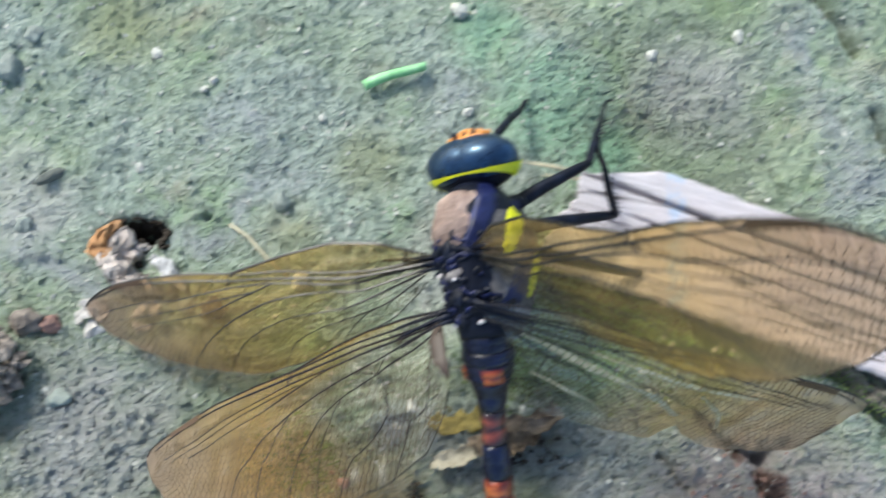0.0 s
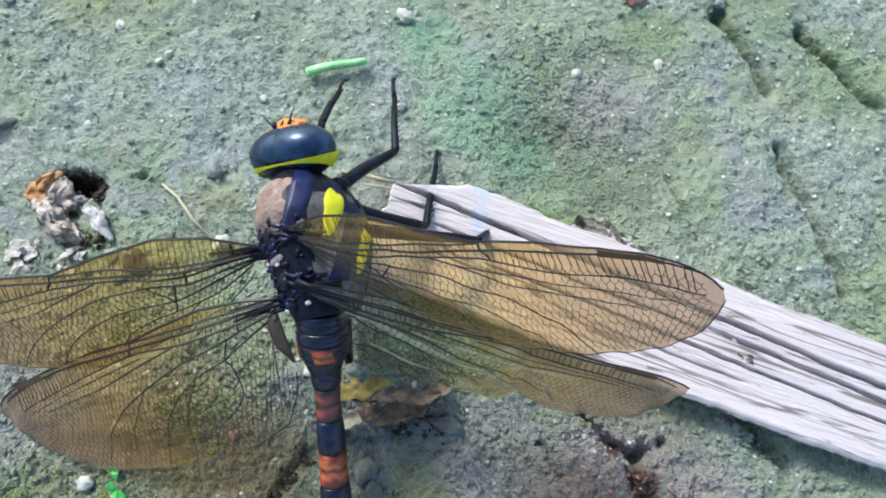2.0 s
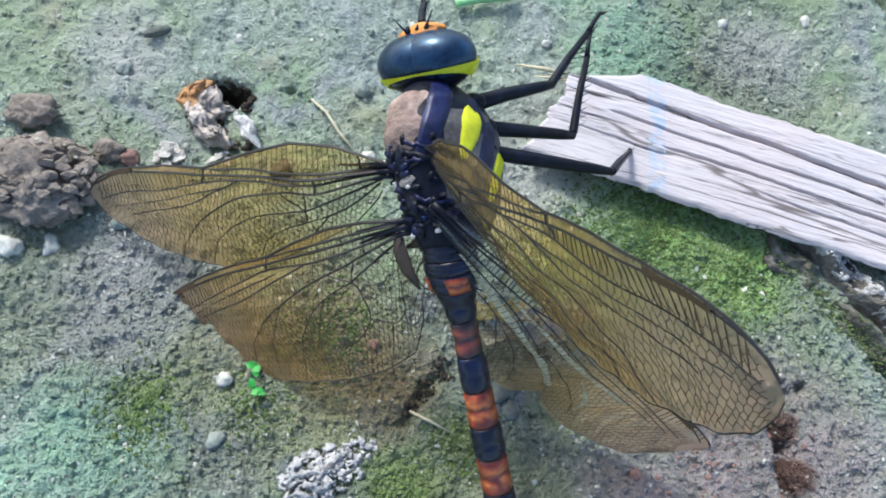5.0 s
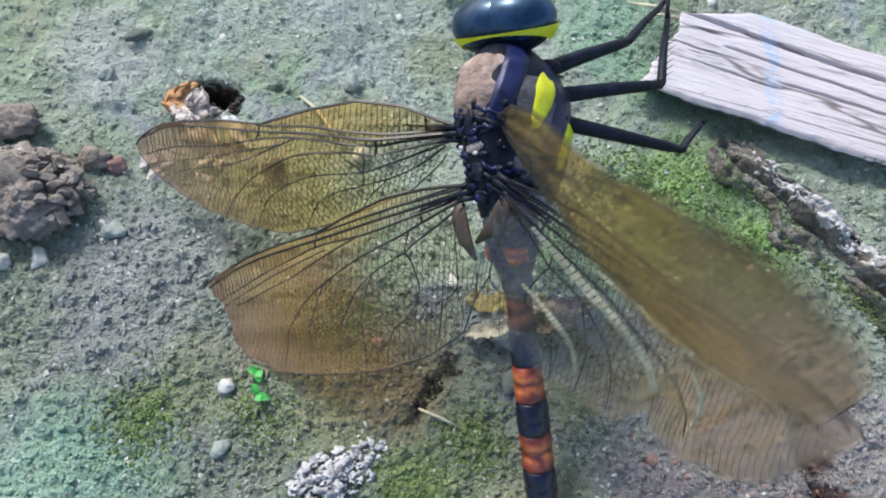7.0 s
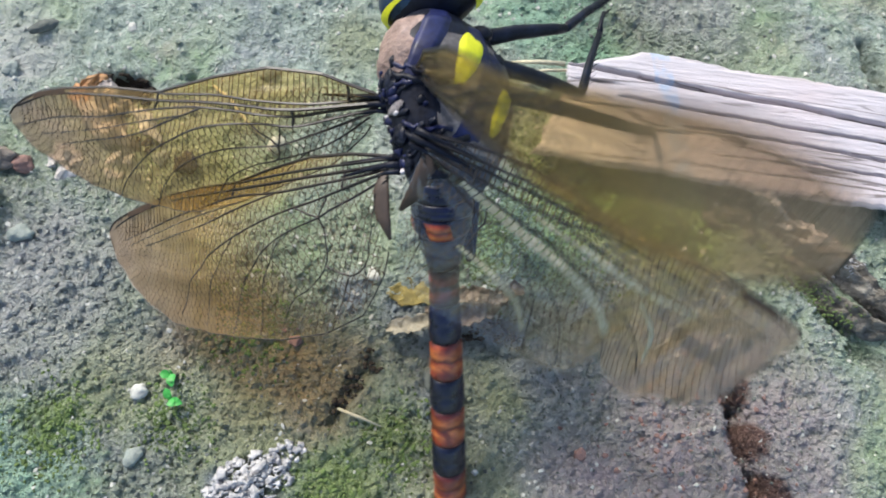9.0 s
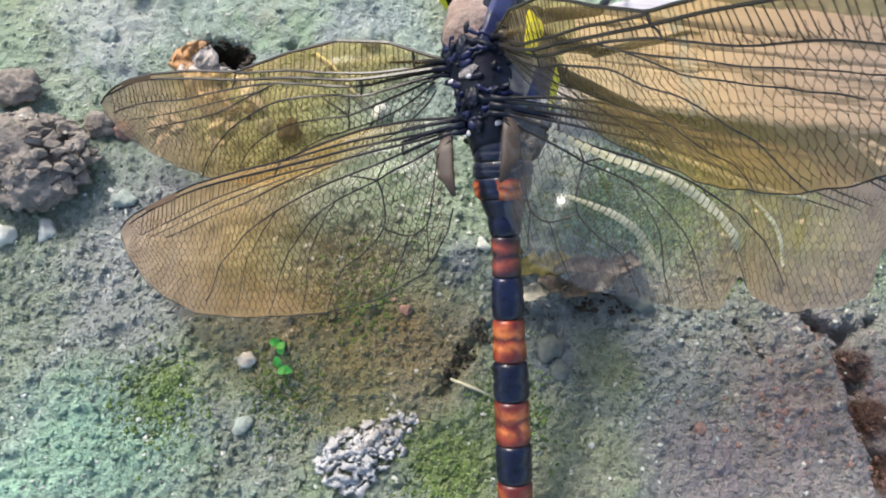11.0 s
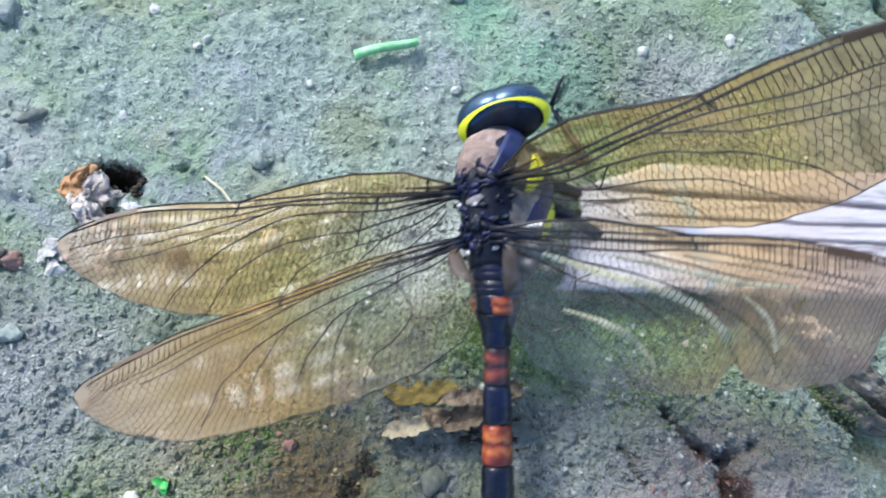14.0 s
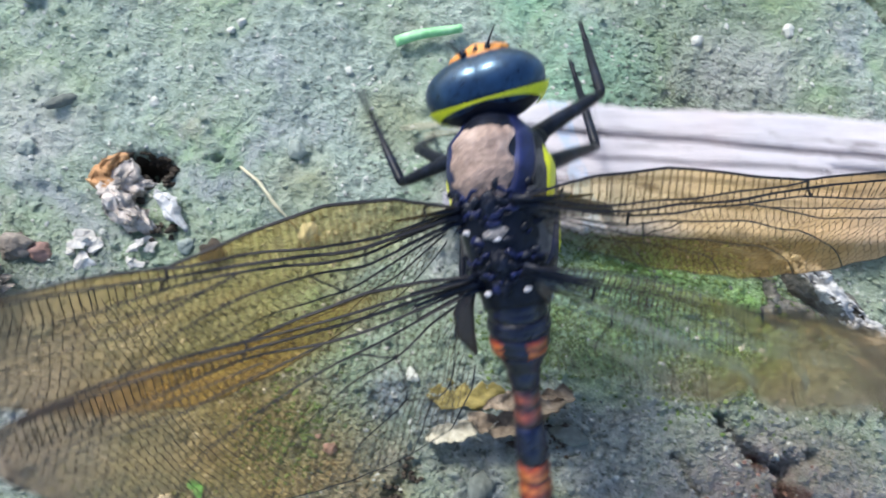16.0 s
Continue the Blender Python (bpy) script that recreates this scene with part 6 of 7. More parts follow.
    walk(insect_wings["RF"], shake([
        (0, at(0.380, 0.020, 0.660, 39.52, -24.32, -12.20)),
        (0.5, at(0.380, 0.020, 0.660, 43.60, -4.30, -19.61)),
        (1, at(0.380, 0.020, 0.660, 41.44, -5.15, -16.58)),
        (1.5, at(0.380, 0.020, 0.660, 39.30, 3.34, -19.13)),
        (2, at(0.380, 0.020, 0.660, 42.77, 1.88, -21.54)),
        (2.5, at(0.380, 0.020, 0.660, 39.05, 1.01, -19.08)),
        (3, at(0.380, 0.020, 0.660, 45.33, -16.77, -18.03)),
        (3.5, at(0.380, 0.020, 0.660, 28.09, -17.77, -21.75)),
        (4, at(0.380, 0.020, 0.660, 20.70, -24.00, -20.78)),
        (4.5, at(0.380, 0.020, 0.660, 35.00, -23.52, -26.80)),
        (7, at(0.380, 0.020, 0.660, 38.27, -28.73, -23.90)),
        (7.5, at(0.380, 0.020, 0.660, 31.99, -25.16, -24.75)),
        (8, at(0.380, 0.020, 0.660, 33.18, -22.75, -29.37)),
        (8.5, at(0.380, 0.020, 0.660, 23.92, -17.56, -27.09)),
        (9, at(0.380, 0.020, 0.660, 51.99, -15.85, -30.99)),
        (9.5, at(0.380, 0.020, 0.660, 52.26, -6.89, -20.78)),
        (12, at(0.380, 0.020, 0.660, 52.43, -37.37, -32.29)),
        (12.5, at(0.380, 0.020, 0.660, 53.57, -43.21, -52.84)),
        (13, at(0.380, 0.020, 0.660, 51.14, -35.06, -28.60)),
        (13.5, at(0.380, 0.020, 0.660, 55.94, -22.30, -6.42)),
        (14, at(0.380, 0.020, 0.660, 52.93, -13.86, -3.26)),
        (14.5, at(0.380, 0.020, 0.660, 26.01, 47.98, 36.80)),
        (15, at(0.380, 0.020, 0.660, 54.92, -11.87, 1.86)),
        (15.5, at(0.380, 0.020, 0.660, 52.19, 35.55, 4.63)),
        (16, at(0.380, 0.020, 0.660, 47.80, 19.69, -5.97)),
    ], (0.5, 7, 7.5, 8, 9, 12, 12.5, 14.5, 15.5), turn=(1, 3.2, 0.5)))
    walk(insect_wings["LF"], shake([
        (0, at(-0.380, 0.020, 0.660, 30.82, 28.56, -0.78)),
        (0.5, at(-0.380, 0.020, 0.660, 33.52, 27.52, -6.22)),
        (1, at(-0.380, 0.020, 0.660, 36.42, 41.04, -3.42)),
        (1.5, at(-0.380, 0.020, 0.660, 40.30, 35.95, -3.33)),
        (2, at(-0.380, 0.020, 0.660, 38.22, 36.46, -4.81)),
        (2.5, at(-0.380, 0.020, 0.660, 37.08, 42.04, -4.33)),
        (3, at(-0.380, 0.020, 0.660, 37.42, 33.91, -3.10)),
        (3.5, at(-0.380, 0.020, 0.660, 25.67, 26.58, -5.14)),
        (4, at(-0.380, 0.020, 0.660, 28.90, 22.82, -6.87)),
        (4.5, at(-0.380, 0.020, 0.660, 26.76, 18.36, -9.14)),
        (7, at(-0.380, 0.020, 0.660, 19.55, 21.20, -5.30)),
        (7.5, at(-0.380, 0.020, 0.660, 12.81, 21.64, -5.93)),
        (8, at(-0.380, 0.020, 0.660, 9.06, 18.04, -9.18)),
        (8.5, at(-0.380, 0.020, 0.660, 15.16, 20.22, -5.87)),
        (9, at(-0.380, 0.020, 0.660, 30.15, 36.00, -11.65)),
        (9.5, at(-0.380, 0.020, 0.660, 36.64, 38.90, -2.62)),
        (12, at(-0.380, 0.020, 0.660, 33.24, 10.60, -10.65)),
        (12.5, at(-0.380, 0.020, 0.660, 18.08, -3.13, -22.95)),
        (13, at(-0.380, 0.020, 0.660, 6.88, 16.03, -1.41)),
        (13.5, at(-0.380, 0.020, 0.660, -6.87, 39.11, 13.41)),
        (14, at(-0.380, 0.020, 0.660, 4.80, 35.15, 10.74)),
        (14.5, at(-0.380, 0.020, 0.660, 39.73, 36.98, 11.13)),
        (15, at(-0.380, 0.020, 0.660, 40.73, 29.90, 11.93)),
        (15.5, at(-0.380, 0.020, 0.660, 40.72, 38.17, 5.13)),
        (16, at(-0.380, 0.020, 0.660, 30.00, 33.41, 5.53)),
    ], (0.5, 7.5, 12, 14.5, 16), turn=(0.8, 2.6, 0.4)))
    walk(insect_wings["RH"], shake([
        (0, at(0.360, -0.680, 0.560, 41.43, 40.43, -23.39)),
        (0.5, at(0.360, -0.680, 0.560, 47.71, 34.35, -30.39)),
        (1, at(0.360, -0.680, 0.560, 45.84, 21.27, -28.70)),
        (1.5, at(0.360, -0.680, 0.560, 48.15, 21.47, -27.27)),
        (2, at(0.360, -0.680, 0.560, 48.11, 35.63, -33.85)),
        (2.5, at(0.360, -0.680, 0.560, 46.94, 27.59, -26.95)),
        (3, at(0.360, -0.680, 0.560, 47.83, 32.97, -28.52)),
        (3.5, at(0.360, -0.680, 0.560, 34.96, 35.60, -45.64)),
        (4, at(0.360, -0.680, 0.560, 18.78, 43.70, -56.00)),
        (4.5, at(0.360, -0.680, 0.560, 14.47, 44.18, -66.73)),
        (7, at(0.360, -0.680, 0.560, 2.87, 31.86, -43.40)),
        (7.5, at(0.360, -0.680, 0.560, 4.98, 39.60, -61.07)),
        (8, at(0.360, -0.680, 0.560, 3.69, 40.21, -73.55)),
        (8.5, at(0.360, -0.680, 0.560, 26.20, -9.01, -31.81)),
        (9, at(0.360, -0.680, 0.560, 2.54, 55.73, -48.10)),
        (9.5, at(0.360, -0.680, 0.560, 3.52, 47.08, -12.31)),
        (12, at(0.360, -0.680, 0.560, 1.65, 50.84, -13.01)),
        (12.5, at(0.360, -0.680, 0.560, 0.32, 46.08, -35.15)),
        (13, at(0.360, -0.680, 0.560, 9.65, 36.13, -13.75)),
        (13.5, at(0.360, -0.680, 0.560, 19.25, 37.45, 5.27)),
        (14, at(0.360, -0.680, 0.560, 27.94, 32.76, -0.68)),
        (14.5, at(0.360, -0.680, 0.560, 12.31, 57.90, -9.55)),
        (15, at(0.360, -0.680, 0.560, 31.63, 36.76, 0.97)),
        (15.5, at(0.360, -0.680, 0.560, 45.16, 40.60, -18.18)),
        (16, at(0.360, -0.680, 0.560, 45.19, 18.32, -20.34)),
    ], (7, 7.5, 9, 12, 12.5, 14.5, 15.5, 16), turn=(1, 3.0, 0.5)))
    walk(insect_wings["LH"], shake([
        (0, at(-0.360, -0.680, 0.560, -14.81, 19.87, 15.89)),
        (0.5, at(-0.360, -0.680, 0.560, 40.04, 21.90, 0.72)),
        (1, at(-0.360, -0.680, 0.560, 39.67, 23.55, 2.86)),
        (1.5, at(-0.360, -0.680, 0.560, 17.52, 21.64, -0.68)),
        (2, at(-0.360, -0.680, 0.560, 25.36, 22.30, 2.24)),
        (2.5, at(-0.360, -0.680, 0.560, 2.84, 23.58, 2.23)),
        (3, at(-0.360, -0.680, 0.560, 18.55, 23.83, 8.23)),
        (3.5, at(-0.360, -0.680, 0.560, 28.67, 15.92, 6.41)),
        (4, at(-0.360, -0.680, 0.560, 9.57, 18.05, 6.75)),
        (4.5, at(-0.360, -0.680, 0.560, 22.72, 9.49, 2.97)),
        (7, at(-0.360, -0.680, 0.560, 9.42, 14.60, 13.33)),
        (7.5, at(-0.360, -0.680, 0.560, 6.06, 17.04, 13.08)),
        (8, at(-0.360, -0.680, 0.560, 15.47, 8.18, 8.86)),
        (8.5, at(-0.360, -0.680, 0.560, 3.97, 11.77, 14.08)),
        (9, at(-0.360, -0.680, 0.560, 9.61, 20.62, -4.46)),
        (9.5, at(-0.360, -0.680, 0.560, 2.10, 24.25, 3.18)),
        (12, at(-0.360, -0.680, 0.560, 0.60, 0.97, -0.98)),
        (12.5, at(-0.360, -0.680, 0.560, -15.36, -7.74, -2.17)),
        (13, at(-0.360, -0.680, 0.560, -14.76, 26.45, 21.24)),
        (13.5, at(-0.360, -0.680, 0.560, -12.75, 43.62, 38.06)),
        (14, at(-0.360, -0.680, 0.560, -12.65, 34.65, 29.88)),
        (14.5, at(-0.360, -0.680, 0.560, 1.59, 20.76, 20.63)),
        (15, at(-0.360, -0.680, 0.560, -13.42, 15.53, 19.04)),
        (15.5, at(-0.360, -0.680, 0.560, -6.31, 13.26, 9.14)),
        (16, at(-0.360, -0.680, 0.560, 26.71, 29.13, 8.60)),
    ], (0.5, 7.5, 14.5, 16), turn=(0.8, 2.6, 0.4)))
    walk(insect_legs["RA"][0], [
        (0, at(0.300, 0.720, -0.300, 0.00, 43.36, 38.39)),
        (0.5, at(0.300, 0.720, -0.300, 0.00, 62.71, 60.49)),
        (1, at(0.300, 0.720, -0.300, 0.00, 61.41, 54.68)),
        (1.5, at(0.300, 0.720, -0.300, 0.00, 59.53, 55.38)),
        (2, at(0.300, 0.720, -0.300, 0.00, 59.43, 69.00)),
        (2.5, at(0.300, 0.720, -0.300, 0.00, 73.04, 85.53)),
        (3, at(0.300, 0.720, -0.300, 0.00, 66.33, 68.19)),
        (3.5, at(0.300, 0.720, -0.300, 0.00, 48.78, 14.35)),
        (4, at(0.300, 0.720, -0.300, 0.00, 77.17, 52.36)),
        (4.5, at(0.300, 0.720, -0.300, 0.00, 66.78, 29.29)),
        (7, at(0.300, 0.720, -0.300, 0.00, 59.74, 43.07)),
        (7.5, at(0.300, 0.720, -0.300, 0.00, 65.39, 29.50)),
        (8, at(0.300, 0.720, -0.300, 0.00, 62.71, 47.29)),
        (8.5, at(0.300, 0.720, -0.300, 0.00, 68.16, 45.51)),
        (9, at(0.300, 0.720, -0.300, 0.00, 66.92, 46.03)),
        (9.5, at(0.300, 0.720, -0.300, 0.00, 65.66, 46.51)),
        (12, at(0.300, 0.720, -0.300, 0.00, 59.30, 48.35)),
        (12.5, at(0.300, 0.720, -0.300, 0.00, 58.02, 48.64)),
        (13, at(0.300, 0.720, -0.300, 0.00, 66.00, 62.00)),
        (13.5, at(0.300, 0.720, -0.300, 0.00, 66.00, 62.00)),
        (14, at(0.300, 0.720, -0.300, 0.00, 66.00, 62.00)),
        (14.5, at(0.300, 0.720, -0.300, 0.00, 66.00, 62.00)),
        (15, at(0.300, 0.720, -0.300, 0.00, 66.00, 62.00)),
        (15.5, at(0.300, 0.720, -0.300, 0.00, 42.21, 32.07)),
        (16, at(0.300, 0.720, -0.300, 0.00, 42.21, 32.07)),
    ])
    walk(insect_legs["RA"][1], [
        (0, at(1.012, 1.284, -1.158, 0.00, 40.63, 95.46)),
        (0.5, at(0.582, 1.219, -1.411, 0.00, 28.92, 96.81)),
        (1, at(0.646, 1.208, -1.398, 0.00, 26.52, 95.92)),
        (1.5, at(0.660, 1.242, -1.377, 0.00, 23.92, 98.61)),
        (2, at(0.528, 1.314, -1.376, 0.00, 24.29, 100.53)),
        (2.5, at(0.328, 1.084, -1.496, 0.00, 28.28, 61.42)),
        (3, at(0.486, 1.186, -1.445, 0.00, 23.26, 61.19)),
        (3.5, at(1.098, 0.924, -1.240, 0.00, 53.44, 74.22)),
        (4, at(0.470, 0.940, -1.519, 0.00, 41.63, 85.79)),
        (4.5, at(0.730, 0.961, -1.449, 0.00, 42.74, 75.67)),
        (7, at(0.760, 1.150, -1.380, 0.00, 55.34, 92.73)),
        (7.5, at(0.753, 0.976, -1.436, 0.00, 56.62, 105.71)),
        (8, at(0.689, 1.141, -1.411, 0.00, 51.55, 81.20)),
        (8.5, at(0.626, 1.052, -1.460, 0.00, 52.89, 85.01)),
        (9, at(0.640, 1.073, -1.450, 0.00, 51.93, 86.46)),
        (9.5, at(0.655, 1.094, -1.439, 0.00, 50.94, 87.86)),
        (12, at(0.724, 1.197, -1.375, 0.00, 45.72, 94.10)),
        (12.5, at(0.737, 1.217, -1.360, 0.00, 44.64, 95.21)),
        (13, at(0.539, 1.169, -1.442, 0.00, -8.00, 118.00)),
        (13.5, at(0.539, 1.169, -1.442, 0.00, -8.00, 118.00)),
        (14, at(0.539, 1.169, -1.442, 0.00, -8.00, 118.00)),
        (14.5, at(0.539, 1.169, -1.442, 0.00, -8.00, 118.00)),
        (15, at(0.539, 1.169, -1.442, 0.00, -8.00, 118.00)),
        (15.5, at(1.085, 1.212, -1.140, 0.00, 43.53, 99.93)),
        (16, at(1.085, 1.212, -1.140, 0.00, 43.53, 99.93)),
    ])
    walk(insect_legs["RB"][0], [
        (0, at(0.340, 0.420, -0.420, 0.00, 62.67, 19.26)),
        (0.5, at(0.340, 0.420, -0.420, 0.00, 80.49, 16.33)),
        (1, at(0.340, 0.420, -0.420, -0.00, 77.38, -5.20)),
        (1.5, at(0.340, 0.420, -0.420, -0.00, 79.80, -20.64)),
        (2, at(0.340, 0.420, -0.420, 0.00, 84.24, -94.19)),
        (2.5, at(0.340, 0.420, -0.420, -0.00, 80.29, -60.85)),
        (3, at(0.340, 0.420, -0.420, -0.00, 78.25, -28.54)),
        (3.5, at(0.340, 0.420, -0.420, -0.00, 70.22, -37.82)),
        (4, at(0.340, 0.420, -0.420, 0.00, 62.43, 3.67)),
        (4.5, at(0.340, 0.420, -0.420, -0.00, 79.00, -9.94)),
        (7, at(0.340, 0.420, -0.420, 0.00, 64.37, 19.11)),
        (7.5, at(0.340, 0.420, -0.420, -0.00, 78.42, -16.78)),
        (8, at(0.340, 0.420, -0.420, 0.00, 76.31, 34.30)),
        (8.5, at(0.340, 0.420, -0.420, -0.00, 87.46, -50.32)),
        (9, at(0.340, 0.420, -0.420, 0.00, 88.09, 42.31)),
        (9.5, at(0.340, 0.420, -0.420, 0.00, 85.27, 75.47)),
        (12, at(0.340, 0.420, -0.420, 0.00, 68.89, 89.94)),
        (12.5, at(0.340, 0.420, -0.420, 0.00, 71.98, 83.61)),
        (13, at(0.340, 0.420, -0.420, 0.00, 74.84, 74.67)),
        (13.5, at(0.340, 0.420, -0.420, 0.00, 77.23, 61.93)),
        (14, at(0.340, 0.420, -0.420, 0.00, 78.78, 44.62)),
        (14.5, at(0.340, 0.420, -0.420, 0.00, 79.10, 24.37)),
        (15, at(0.340, 0.420, -0.420, 0.00, 78.13, 5.52)),
        (15.5, at(0.340, 0.420, -0.420, -0.00, 76.19, -8.97)),
        (16, at(0.340, 0.420, -0.420, 0.00, 67.04, 25.61)),
    ])
    walk(insect_legs["RB"][1], [
        (0, at(1.012, 0.655, -1.797, 0.00, -61.13, 40.34)),
        (0.5, at(0.586, 0.492, -1.949, 0.00, 17.08, 107.95)),
        (1, at(0.677, 0.389, -1.933, 0.00, 24.51, 107.71)),
        (1.5, at(0.597, 0.323, -1.945, 0.00, 31.23, 98.10)),
        (2, at(0.329, 0.265, -1.962, 0.00, 33.06, 95.82)),
        (2.5, at(0.467, 0.192, -1.948, 0.00, 36.61, 96.53)),
        (3, at(0.617, 0.269, -1.938, 0.00, 33.40, 87.25)),
        (3.5, at(0.754, 0.098, -1.879, 0.00, 29.39, 106.62)),
        (4, at(1.056, 0.466, -1.794, 0.00, 28.61, 102.79)),
        (4.5, at(0.631, 0.369, -1.942, 0.00, 23.23, 84.26)),
        (7, at(0.974, 0.640, -1.817, 0.00, 33.42, 103.51)),
        (7.5, at(0.638, 0.330, -1.938, 0.00, 35.45, 106.25)),
        (8, at(0.643, 0.627, -1.926, 0.00, 31.84, 105.44)),
        (8.5, at(0.384, 0.367, -1.968, 0.00, 31.02, 95.07)),
        (9, at(0.378, 0.455, -1.969, 0.00, 30.35, 93.67)),
        (9.5, at(0.372, 0.544, -1.965, 0.00, 28.75, 90.51)),
        (12, at(0.341, 0.978, -1.866, -0.00, -34.13, -77.63)),
        (12.5, at(0.393, 0.897, -1.894, -0.00, -29.87, -77.82)),
        (13, at(0.447, 0.811, -1.916, -0.00, -20.62, -78.20)),
        (13.5, at(0.501, 0.722, -1.932, -0.00, 8.71, -79.21)),
        (14, at(0.555, 0.632, -1.940, 0.00, 80.57, -90.44)),
        (14.5, at(0.607, 0.541, -1.942, 0.00, 69.80, 106.26)),
        (15, at(0.657, 0.451, -1.937, 0.00, 60.58, 104.46)),
        (15.5, at(0.705, 0.362, -1.925, 0.00, 56.33, 103.94)),
        (16, at(0.885, 0.681, -1.847, 0.00, 35.89, 100.78)),
    ])
    walk(insect_legs["RC"][0], [
        (0, at(0.340, 0.120, -0.450, -0.00, 66.51, -22.81)),
        (0.5, at(0.340, 0.120, -0.450, -0.00, 66.51, -22.81)),
        (1, at(0.340, 0.120, -0.450, -0.00, 66.51, -22.81)),
        (1.5, at(0.340, 0.120, -0.450, -0.00, 66.51, -22.81)),
        (2, at(0.340, 0.120, -0.450, -0.00, 66.51, -22.81)),
        (2.5, at(0.340, 0.120, -0.450, -0.00, 66.51, -22.81)),
        (3, at(0.340, 0.120, -0.450, -0.00, 66.51, -22.81)),
        (3.5, at(0.340, 0.120, -0.450, -0.00, 66.51, -22.81)),
        (4, at(0.340, 0.120, -0.450, -0.00, 66.51, -22.81)),
        (4.5, at(0.340, 0.120, -0.450, -0.00, 66.51, -22.81)),
        (7, at(0.340, 0.120, -0.450, -0.00, 66.51, -22.81)),
        (7.5, at(0.340, 0.120, -0.450, -0.00, 71.27, -38.47)),
        (8, at(0.340, 0.120, -0.450, -0.00, 70.45, -24.94)),
        (8.5, at(0.340, 0.120, -0.450, -0.00, 70.45, -24.94)),
        (9, at(0.340, 0.120, -0.450, -0.00, 70.45, -24.94)),
        (9.5, at(0.340, 0.120, -0.450, -0.00, 70.45, -24.94)),
        (12, at(0.340, 0.120, -0.450, -0.00, 70.45, -24.94)),
        (12.5, at(0.340, 0.120, -0.450, -0.00, 70.45, -24.94)),
        (13, at(0.340, 0.120, -0.450, -0.00, 70.45, -24.94)),
        (13.5, at(0.340, 0.120, -0.450, -0.00, 70.45, -24.94)),
        (14, at(0.340, 0.120, -0.450, -0.00, 70.45, -24.94)),
        (14.5, at(0.340, 0.120, -0.450, -0.00, 70.45, -24.94)),
        (15, at(0.340, 0.120, -0.450, -0.00, 70.45, -24.94)),
        (15.5, at(0.340, 0.120, -0.450, -0.00, 70.45, -24.94)),
        (16, at(0.340, 0.120, -0.450, -0.00, 70.45, -24.94)),
    ])
    walk(insect_legs["RC"][1], [
        (0, at(1.038, -0.174, -2.193, 0.00, 65.54, 133.22)),
        (0.5, at(1.038, -0.174, -2.193, 0.00, 65.54, 133.22)),
        (1, at(1.038, -0.174, -2.193, 0.00, 65.54, 133.22)),
        (1.5, at(1.038, -0.174, -2.193, 0.00, 65.54, 133.22)),
        (2, at(1.038, -0.174, -2.193, 0.00, 65.54, 133.22)),
        (2.5, at(1.038, -0.174, -2.193, 0.00, 65.54, 133.22)),
        (3, at(1.038, -0.174, -2.193, 0.00, 65.54, 133.22)),
        (3.5, at(1.038, -0.174, -2.193, 0.00, 65.54, 133.22)),
        (4, at(1.038, -0.174, -2.193, 0.00, 65.54, 133.22)),
        (4.5, at(1.038, -0.174, -2.193, 0.00, 65.54, 133.22)),
        (7, at(1.038, -0.174, -2.193, 0.00, 65.54, 133.22)),
        (7.5, at(0.818, -0.259, -2.249, 0.00, 62.52, 142.81)),
        (8, at(0.916, -0.148, -2.240, 0.00, 60.48, 143.59)),
        (8.5, at(0.916, -0.148, -2.240, 0.00, 60.48, 143.59)),
        (9, at(0.916, -0.148, -2.240, 0.00, 60.48, 143.59)),
        (9.5, at(0.916, -0.148, -2.240, 0.00, 60.48, 143.59)),
        (12, at(0.916, -0.148, -2.240, 0.00, 60.48, 143.59)),
        (12.5, at(0.916, -0.148, -2.240, 0.00, 60.48, 143.59)),
        (13, at(0.916, -0.148, -2.240, 0.00, 60.48, 143.59)),
        (13.5, at(0.916, -0.148, -2.240, 0.00, 60.48, 143.59)),
        (14, at(0.916, -0.148, -2.240, 0.00, 60.48, 143.59)),
        (14.5, at(0.916, -0.148, -2.240, 0.00, 60.48, 143.59)),
        (15, at(0.916, -0.148, -2.240, 0.00, 60.48, 143.59)),
        (15.5, at(0.916, -0.148, -2.240, 0.00, 60.48, 143.59)),
        (16, at(0.916, -0.148, -2.240, 0.00, 60.48, 143.59)),
    ])
